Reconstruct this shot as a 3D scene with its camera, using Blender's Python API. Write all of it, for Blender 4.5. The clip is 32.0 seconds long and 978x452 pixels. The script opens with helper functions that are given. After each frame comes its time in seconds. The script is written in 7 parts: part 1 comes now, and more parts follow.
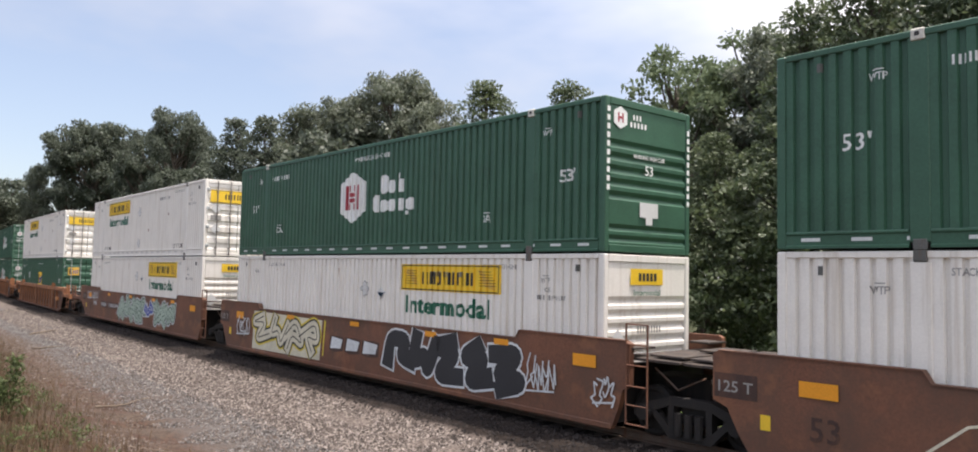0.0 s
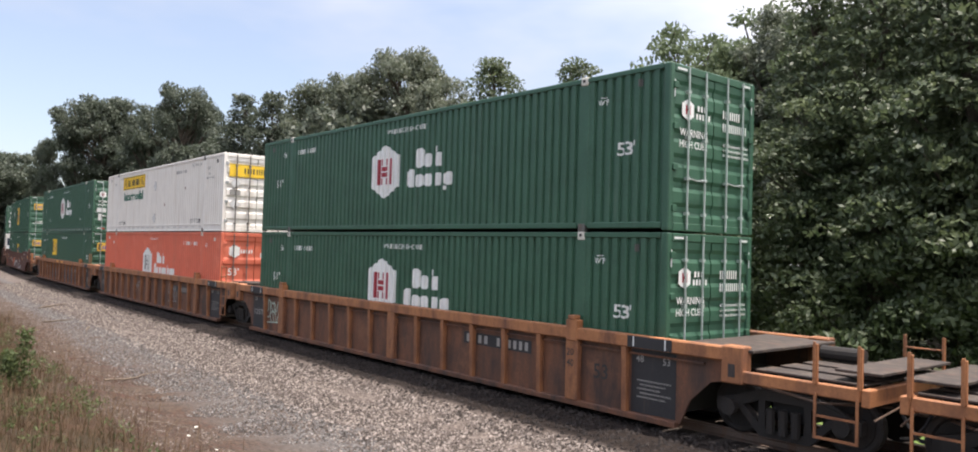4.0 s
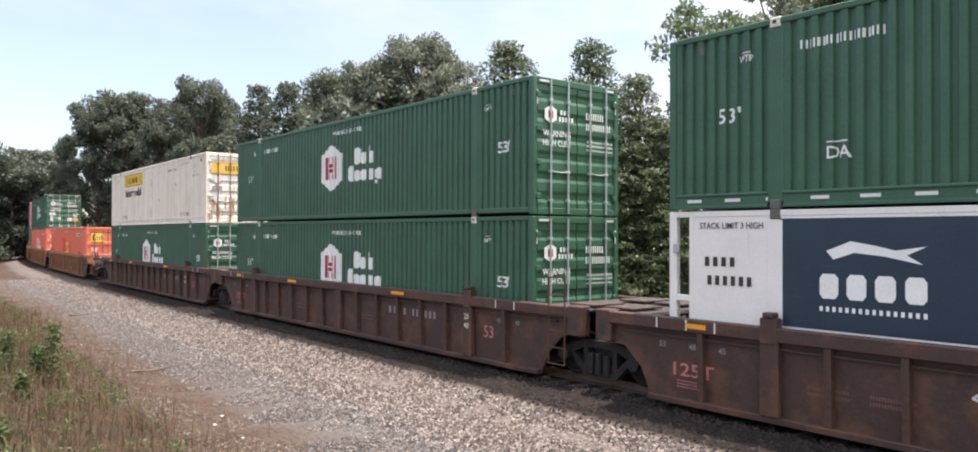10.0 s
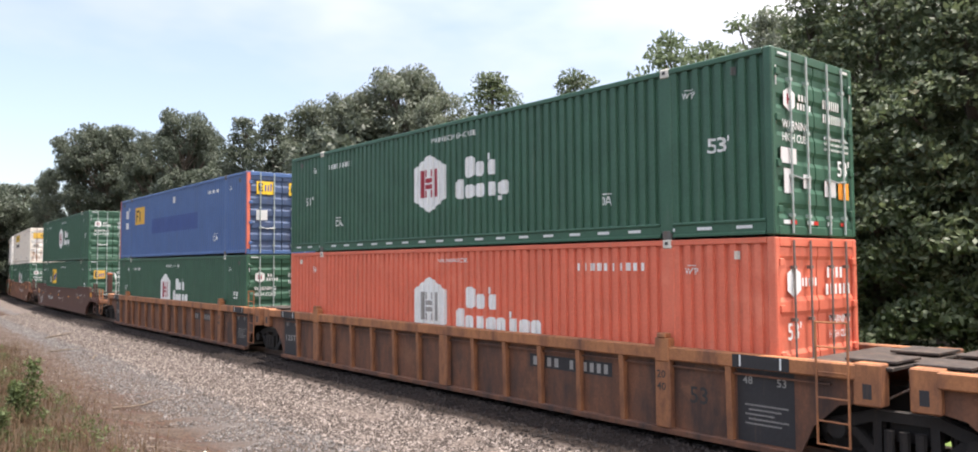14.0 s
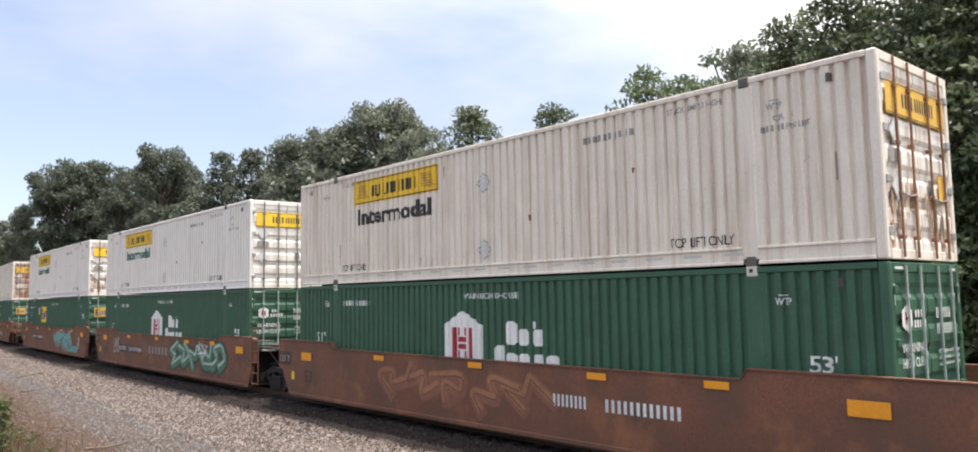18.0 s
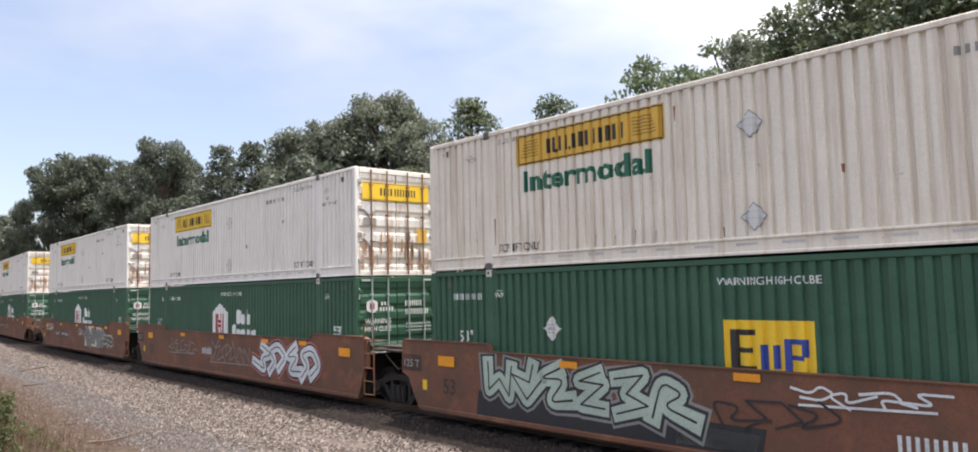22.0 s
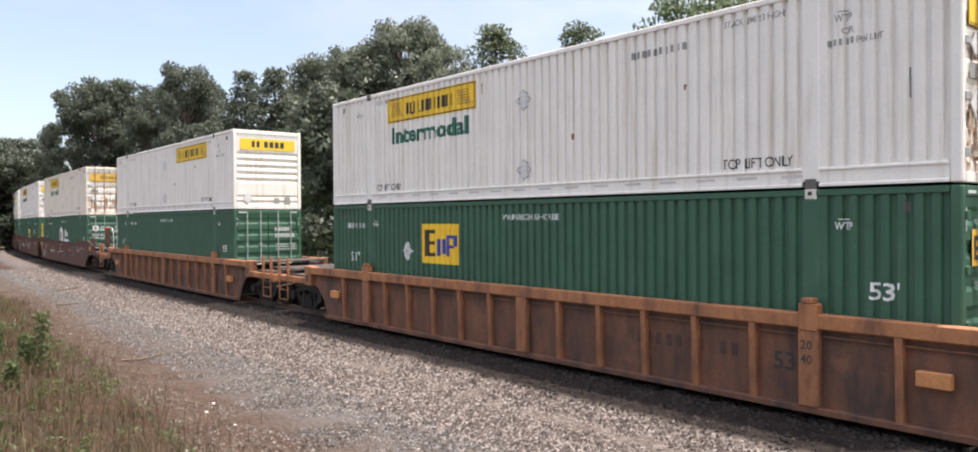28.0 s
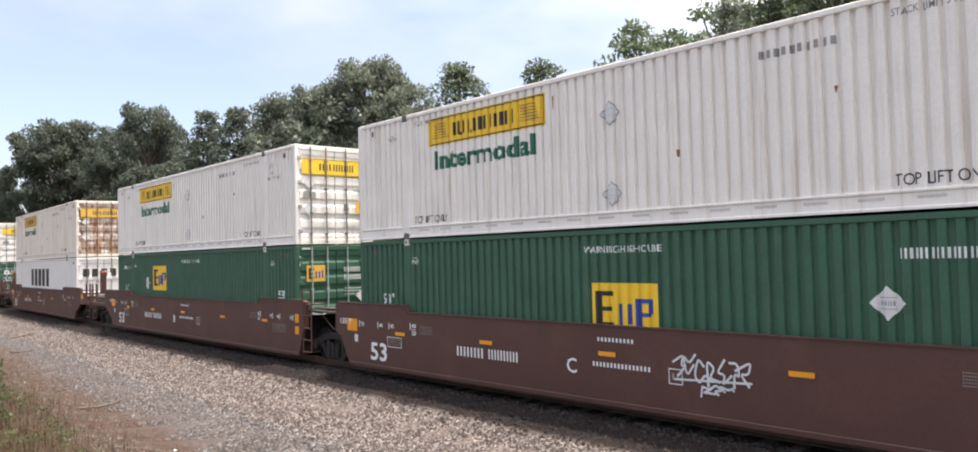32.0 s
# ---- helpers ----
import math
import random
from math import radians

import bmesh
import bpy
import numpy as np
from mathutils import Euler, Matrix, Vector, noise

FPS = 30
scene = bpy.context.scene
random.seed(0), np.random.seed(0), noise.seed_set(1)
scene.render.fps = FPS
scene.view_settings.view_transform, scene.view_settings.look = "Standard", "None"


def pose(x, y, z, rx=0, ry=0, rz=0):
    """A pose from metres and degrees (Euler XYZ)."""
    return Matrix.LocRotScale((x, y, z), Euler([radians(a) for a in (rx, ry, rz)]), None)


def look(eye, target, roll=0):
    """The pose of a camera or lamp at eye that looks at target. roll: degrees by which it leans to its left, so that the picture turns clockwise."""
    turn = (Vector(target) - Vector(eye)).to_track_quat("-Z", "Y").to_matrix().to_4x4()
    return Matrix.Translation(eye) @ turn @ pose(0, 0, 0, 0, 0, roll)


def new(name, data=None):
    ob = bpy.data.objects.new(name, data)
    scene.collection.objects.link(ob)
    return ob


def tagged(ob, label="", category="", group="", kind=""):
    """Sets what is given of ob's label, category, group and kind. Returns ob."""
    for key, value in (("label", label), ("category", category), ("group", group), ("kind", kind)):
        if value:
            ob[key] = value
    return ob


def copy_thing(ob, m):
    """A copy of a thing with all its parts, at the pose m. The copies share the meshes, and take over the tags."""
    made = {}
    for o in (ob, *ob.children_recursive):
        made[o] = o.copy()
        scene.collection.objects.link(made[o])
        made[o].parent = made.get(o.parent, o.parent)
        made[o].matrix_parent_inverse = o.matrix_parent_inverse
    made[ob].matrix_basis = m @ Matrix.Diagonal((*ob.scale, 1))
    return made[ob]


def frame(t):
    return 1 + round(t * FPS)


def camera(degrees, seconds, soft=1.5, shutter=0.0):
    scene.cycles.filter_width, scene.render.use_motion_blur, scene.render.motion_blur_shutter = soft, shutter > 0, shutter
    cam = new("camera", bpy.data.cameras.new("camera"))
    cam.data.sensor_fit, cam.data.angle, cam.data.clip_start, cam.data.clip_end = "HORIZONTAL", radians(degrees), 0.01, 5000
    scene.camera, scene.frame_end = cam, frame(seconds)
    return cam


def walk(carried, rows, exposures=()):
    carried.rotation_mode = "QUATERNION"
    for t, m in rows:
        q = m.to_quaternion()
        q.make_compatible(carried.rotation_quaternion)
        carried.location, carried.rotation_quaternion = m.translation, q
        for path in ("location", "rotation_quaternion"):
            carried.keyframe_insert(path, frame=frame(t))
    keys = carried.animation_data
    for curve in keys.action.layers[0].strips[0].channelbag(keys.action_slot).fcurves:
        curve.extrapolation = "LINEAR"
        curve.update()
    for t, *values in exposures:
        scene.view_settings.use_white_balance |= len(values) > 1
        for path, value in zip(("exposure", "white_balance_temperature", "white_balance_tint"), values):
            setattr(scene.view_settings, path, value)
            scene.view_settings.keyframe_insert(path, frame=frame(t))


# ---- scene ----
# A long double-stack container train passes a camera held beside a curved railway line.
cam = camera(64.30, 32.0, 1.8)
PATH = [
    (0.0, pose(0, 0, 2.61, 94.24, -2.08, -1.53)),
    (0.5, pose(0, 0, 2.61, 94.34, -2.33, -0.93)),
    (1.0, pose(0, 0, 2.61, 93.90, -1.96, -0.77)),
    (1.5, pose(0, 0, 2.61, 93.56, -2.06, -0.63)),
    (2.0, pose(0, 0, 2.61, 92.78, -2.84, -0.59)),
    (2.5, pose(0, 0, 2.61, 92.28, -3.37, -1.28)),
    (4.5, pose(0, 0, 2.61, 93.00, -2.15, -0.67)),
    (5.0, pose(0, 0, 2.61, 93.38, -1.83, -0.32)),
    (5.5, pose(0, 0, 2.61, 93.07, -1.83, -0.92)),
    (6.0, pose(0, 0, 2.61, 93.60, -0.41, 0.39)),
    (6.5, pose(0, 0, 2.61, 93.74, -0.11, -0.42)),
    (7.0, pose(0, 0, 2.61, 93.28, 1.51, -1.75)),
    (7.5, pose(0, 0, 2.61, 92.76, 0.88, -2.84)),
    (8.0, pose(0, 0, 2.61, 93.59, 0.62, -2.61)),
    (8.5, pose(0, 0, 2.61, 93.12, 0.05, -1.87)),
    (9.0, pose(0, 0, 2.61, 92.04, -1.01, -2.50)),
    (9.5, pose(0, 0, 2.61, 91.32, -0.41, -1.11)),
    (10.0, pose(0, 0, 2.61, 91.41, -1.18, 0.28)),
    (10.5, pose(0, 0, 2.61, 92.31, -0.77, -1.02)),
    (11.0, pose(0, 0, 2.61, 92.18, -1.25, -2.56)),
    (11.5, pose(0, 0, 2.61, 92.94, -0.85, -1.22)),
    (12.0, pose(0, 0, 2.61, 93.18, -0.81, -0.60)),
    (12.5, pose(0, 0, 2.61, 93.38, -1.30, -0.66)),
    (13.0, pose(0, 0, 2.61, 93.40, -0.97, -1.09)),
    (13.5, pose(0, 0, 2.61, 93.03, -0.52, -1.21)),
    (14.0, pose(0, 0, 2.61, 93.64, -0.57, -0.73)),
    (14.5, pose(0, 0, 2.61, 95.52, 3.51, -0.93)),
    (15.0, pose(0, 0, 2.61, 96.22, 1.59, -0.15)),
    (15.5, pose(0, 0, 2.61, 96.12, 0.30, -0.43)),
    (17.5, pose(0, 0, 2.61, 96.45, -0.26, -2.71)),
    (18.0, pose(0, 0, 2.61, 96.07, 0.02, -2.13)),
    (18.5, pose(0, 0, 2.61, 95.10, -0.31, -2.67)),
    (19.0, pose(0, 0, 2.61, 95.28, -0.04, -2.84)),
    (19.5, pose(0, 0, 2.61, 94.82, 0.10, -3.27)),
    (20.0, pose(0, 0, 2.61, 94.76, -0.21, -3.75)),
    (20.5, pose(0, 0, 2.61, 94.77, -0.71, -3.68)),
    (21.0, pose(0, 0, 2.61, 94.94, -0.30, -3.86)),
    (21.5, pose(0, 0, 2.61, 95.02, -0.27, -3.59)),
    (22.0, pose(0, 0, 2.61, 95.46, 0.36, -2.08)),
    (22.5, pose(0, 0, 2.61, 96.46, 1.67, -0.67)),
    (23.0, pose(0, 0, 2.61, 97.02, 1.47, 0.16)),
    (23.5, pose(0, 0, 2.61, 97.14, 1.81, -0.18)),
    (24.0, pose(0, 0, 2.61, 96.32, 1.52, 0.47)),
    (24.5, pose(0, 0, 2.61, 94.81, 0.60, -1.39)),
    (26.5, pose(0, 0, 2.61, 94.10, -1.20, -5.02)),
    (27.0, pose(0, 0, 2.61, 92.56, -0.36, 1.10)),
    (27.5, pose(0, 0, 2.61, 92.13, -0.77, 3.29)),
    (28.0, pose(0, 0, 2.61, 90.28, -0.56, -0.47)),
    (28.5, pose(0, 0, 2.61, 89.86, -2.47, -1.88)),
    (29.0, pose(0, 0, 2.61, 90.97, -2.53, -2.31)),
    (29.5, pose(0, 0, 2.61, 91.38, -2.31, -3.58)),
    (30.0, pose(0, 0, 2.61, 91.43, -1.09, -5.04)),
    (30.5, pose(0, 0, 2.61, 92.17, 0.05, -5.26)),
    (31.0, pose(0, 0, 2.61, 92.62, 1.38, -4.36)),
    (31.5, pose(0, 0, 2.61, 92.28, 0.61, -3.60)),
    (32.0, pose(0, 0, 2.61, 92.93, 0.58, -2.93)),
]
EXPOSURES = [(0, 0.22), (1, 0.16), (2, -0.06), (5, 0.5), (6, 0.26), (7, 0.45), (8, 0.68), (9, 0.68), (10, 0.66), (11, 0.7), (12, 0.5), (13, 0.6), (14, 0.62), (15, 0.42), (18, 0.42), (20, 0.26), (22, 0.36), (23, 0.04), (24, -0.04), (27, 0.44), (28, 0.48), (29, 0.58), (31, 0.6), (32, 0.52)]
walk(cam, PATH, [(t, stops + 0.26, 6600, 15) for t, stops in EXPOSURES])

# ---------------------------------------------------------------- light
world = bpy.data.worlds.new("sky")
scene.world = world
world.use_nodes = True
wn, wl = world.node_tree.nodes, world.node_tree.links
wn.clear()
SUN_EL, SUN_AZ = 79.5, 104.0          # degrees; azimuth from +y towards +x
sky = wn.new("ShaderNodeTexSky")
sky.sky_type = 'NISHITA'
sky.sun_disc = False
sky.sun_elevation, sky.sun_rotation = radians(SUN_EL), radians(SUN_AZ)
sky.dust_density = 1.3
bg_sky = wn.new("ShaderNodeBackground")
bg_sky.inputs["Strength"].default_value = 0.14
wl.new(sky.outputs["Color"], bg_sky.inputs["Color"])
bg_cloud = wn.new("ShaderNodeBackground")
bg_cloud.inputs["Color"].default_value = (0.965, 0.968, 0.99, 1)
coord = wn.new("ShaderNodeTexCoord")
mapping = wn.new("ShaderNodeMapping")
mapping.inputs["Scale"].default_value = (1.0, 1.0, 2.6)
mapping.inputs["Rotation"].default_value = (0.35, 0.25, 0.5)
cloud = wn.new("ShaderNodeTexNoise")
cloud.inputs["Scale"].default_value = 1.6
cloud.inputs["Detail"].default_value = 5
cloud.inputs["Roughness"].default_value = 0.52
ramp = wn.new("ShaderNodeValToRGB")
ramp.color_ramp.elements[0].position = 0.41
ramp.color_ramp.elements[0].color = (0.22, 0.22, 0.22, 1)
ramp.color_ramp.elements[1].position = 0.74
mixer = wn.new("ShaderNodeMixShader")
out = wn.new("ShaderNodeOutputWorld")
wl.new(coord.outputs["Generated"], mapping.inputs["Vector"])
wl.new(mapping.outputs["Vector"], cloud.inputs["Vector"])
# the cloud sheet thickens towards +x
split = wn.new("ShaderNodeSeparateXYZ")
bank = wn.new("ShaderNodeMath")
bank.operation = 'MULTIPLY_ADD'
bank.inputs[1].default_value = 0.20
wl.new(coord.outputs["Generated"], split.inputs["Vector"])
wl.new(split.outputs["X"], bank.inputs[0])
wl.new(cloud.outputs["Fac"], bank.inputs[2])
wl.new(bank.outputs[0], ramp.inputs["Fac"])
wl.new(ramp.outputs["Color"], mixer.inputs["Fac"])
wl.new(bg_sky.outputs["Background"], mixer.inputs[1])
wl.new(bg_cloud.outputs["Background"], mixer.inputs[2])
# thin cloud is brighter towards the sun
ce = math.cos(radians(SUN_EL))
sun_dir = Vector((ce * math.sin(radians(SUN_AZ)), ce * math.cos(radians(SUN_AZ)), math.sin(radians(SUN_EL))))
towards = wn.new("ShaderNodeVectorMath")
towards.operation = 'DOT_PRODUCT'
towards.inputs[1].default_value = sun_dir
aureole = wn.new("ShaderNodeMapRange")
aureole.interpolation_type = 'SMOOTHSTEP'
aureole.inputs["From Min"].default_value, aureole.inputs["From Max"].default_value = 0.12, 1.0
aureole.inputs["To Min"].default_value, aureole.inputs["To Max"].default_value = 0.64, 3.0
wl.new(coord.outputs["Generated"], towards.inputs[0])
wl.new(towards.outputs["Value"], aureole.inputs["Value"])
wl.new(aureole.outputs["Result"], bg_cloud.inputs["Strength"])
wl.new(mixer.outputs["Shader"], out.inputs["Surface"])

sun = new("sun", bpy.data.lights.new("sun", 'SUN'))
sun.data.energy = 4.8
sun.data.angle = radians(1.2)
sun.data.color = (1.0, 0.94, 0.85)
sun.matrix_world = look(sun_dir * 60, (0, 0, 0))

# ---------------------------------------------------------------- the railway line
# Distance s runs back along the line, away from the camera; rail top is z = 0.
S0, S1, DS = -720.0, 760.0, 1.0
_s = np.arange(S0, S1 + DS, DS)
_c = np.clip(_s, 0.0, 150.0)
_ang = 0.68443 - 0.000235 * _c - 0.002698 * _c ** 2 / 200.0
_px = np.concatenate([[0], np.cumsum(-np.sin((_ang[1:] + _ang[:-1]) / 2) * DS)])
_py = np.concatenate([[0], np.cumsum(np.cos((_ang[1:] + _ang[:-1]) / 2) * DS)])
_px += 0.992 - np.interp(0, _s, _px)
_py += 17.864 - np.interp(0, _s, _py)


def line_at(s, u=0.0):
    """Place on the line at s, u metres to the camera's side of it."""
    a = np.interp(s, _s, _ang)
    return np.interp(s, _s, _px) - u * math.cos(a), np.interp(s, _s, _py) - u * math.sin(a), a


def run(t):
    """How far the train has come at t seconds."""
    k = (t - 16) / 16
    return 17.16438 * t + 2.26071 * k ** 2 + 0.1158 * k ** 3 + 0.09416 * k ** 4


def unit_pose(s):
    xa, ya, _ = line_at(s - 8.1)
    xb, yb, _ = line_at(s + 8.1)
    return pose((xa + xb) / 2, (ya + yb) / 2, 0, 1.2, 0, math.degrees(math.atan2(ya - yb, xa - xb)))


# ---------------------------------------------------------------- materials
def surface(name, color, rough=0.6, metal=0.0, var=0.2, scale=1.5, fine=30.0, bump=0.0, dirt=None, amount=0.0,
            streak=(5.0, 5.0, 0.5), spec=0.5, per_piece=0.0, wear=None):
    m = bpy.data.materials.new(name)
    m.use_nodes = True
    n, k = m.node_tree.nodes, m.node_tree.links
    b = n["Principled BSDF"]
    b.inputs["Roughness"].default_value = rough
    b.inputs["Metallic"].default_value = metal
    b.inputs["Specular IOR Level"].default_value = spec
    tc = n.new("ShaderNodeTexCoord")
    big = n.new("ShaderNodeTexNoise")
    big.inputs["Scale"].default_value = scale
    big.inputs["Detail"].default_value = 6
    small = n.new("ShaderNodeTexNoise")
    small.inputs["Scale"].default_value = fine
    small.inputs["Detail"].default_value = 3
    k.new(tc.outputs["Object"], big.inputs["Vector"])
    k.new(tc.outputs["Object"], small.inputs["Vector"])
    add = n.new("ShaderNodeMath")
    add.operation = 'ADD'
    k.new(big.outputs["Fac"], add.inputs[0])
    k.new(small.outputs["Fac"], add.inputs[1])
    mr = n.new("ShaderNodeMapRange")
    mr.inputs["From Min"].default_value, mr.inputs["From Max"].default_value = 0.7, 1.3
    mr.inputs["To Min"].default_value, mr.inputs["To Max"].default_value = 1 - var, 1 + var
    k.new(add.outputs[0], mr.inputs["Value"])
    last = mr.outputs["Result"]
    if per_piece:
        oi = n.new("ShaderNodeObjectInfo")
        pr = n.new("ShaderNodeMapRange")
        pr.inputs["To Min"].default_value, pr.inputs["To Max"].default_value = 1 - per_piece, 1 + per_piece
        k.new(oi.outputs["Random"], pr.inputs["Value"])
        mu = n.new("ShaderNodeMath")
        mu.operation = 'MULTIPLY'
        k.new(last, mu.inputs[0])
        k.new(pr.outputs["Result"], mu.inputs[1])
        last = mu.outputs[0]
    sc = n.new("ShaderNodeVectorMath")
    sc.operation = 'SCALE'
    sc.inputs[0].default_value = color
    k.new(last, sc.inputs["Scale"])
    col = sc.outputs["Vector"]
    if dirt:
        mp = n.new("ShaderNodeMapping")
        mp.inputs["Scale"].default_value = streak
        k.new(tc.outputs["Object"], mp.inputs["Vector"])
        dn = n.new("ShaderNodeTexNoise")
        dn.inputs["Scale"].default_value = 1.0
        dn.inputs["Detail"].default_value = 8
        dn.inputs["Roughness"].default_value = 0.65
        k.new(mp.outputs["Vector"], dn.inputs["Vector"])
        dr = n.new("ShaderNodeMapRange")
        dr.inputs["From Min"].default_value, dr.inputs["From Max"].default_value = 0.66 - 0.3 * amount, 0.86 - 0.22 * amount
        k.new(dn.outputs["Fac"], dr.inputs["Value"])
        mx = n.new("ShaderNodeMix")
        mx.data_type = 'RGBA'
        mx.inputs["B"].default_value = (*dirt, 1)
        k.new(dr.outputs["Result"], mx.inputs["Factor"])
        k.new(col, mx.inputs["A"])
        col = mx.outputs["Result"]
    if wear:
        tone, share, size = wear
        wz = n.new("ShaderNodeTexNoise")
        wz.inputs["Scale"].default_value = size
        wz.inputs["Detail"].default_value = 9
        wz.inputs["Roughness"].default_value = 0.7
        wo = n.new("ShaderNodeVectorMath")
        wo.operation = 'ADD'
        wo.inputs[1].default_value = (13.7, 5.1, 8.3)
        k.new(tc.outputs["Object"], wo.inputs[0])
        k.new(wo.outputs["Vector"], wz.inputs["Vector"])
        wr = n.new("ShaderNodeMapRange")
        wr.inputs["From Min"].default_value, wr.inputs["From Max"].default_value = 0.70 - 0.25 * share, 0.80 - 0.16 * share
        k.new(wz.outputs["Fac"], wr.inputs["Value"])
        wm = n.new("ShaderNodeMix")
        wm.data_type = 'RGBA'
        wm.inputs["B"].default_value = (*tone, 1)
        k.new(wr.outputs["Result"], wm.inputs["Factor"])
        k.new(col, wm.inputs["A"])
        col = wm.outputs["Result"]
    k.new(col, b.inputs["Base Color"])
    if bump:
        bp = n.new("ShaderNodeBump")
        bp.inputs["Strength"].default_value = bump
        bp.inputs["Distance"].default_value = 0.02
        k.new(small.outputs["Fac"], bp.inputs["Height"])
        k.new(bp.outputs["Normal"], b.inputs["Normal"])
    return m


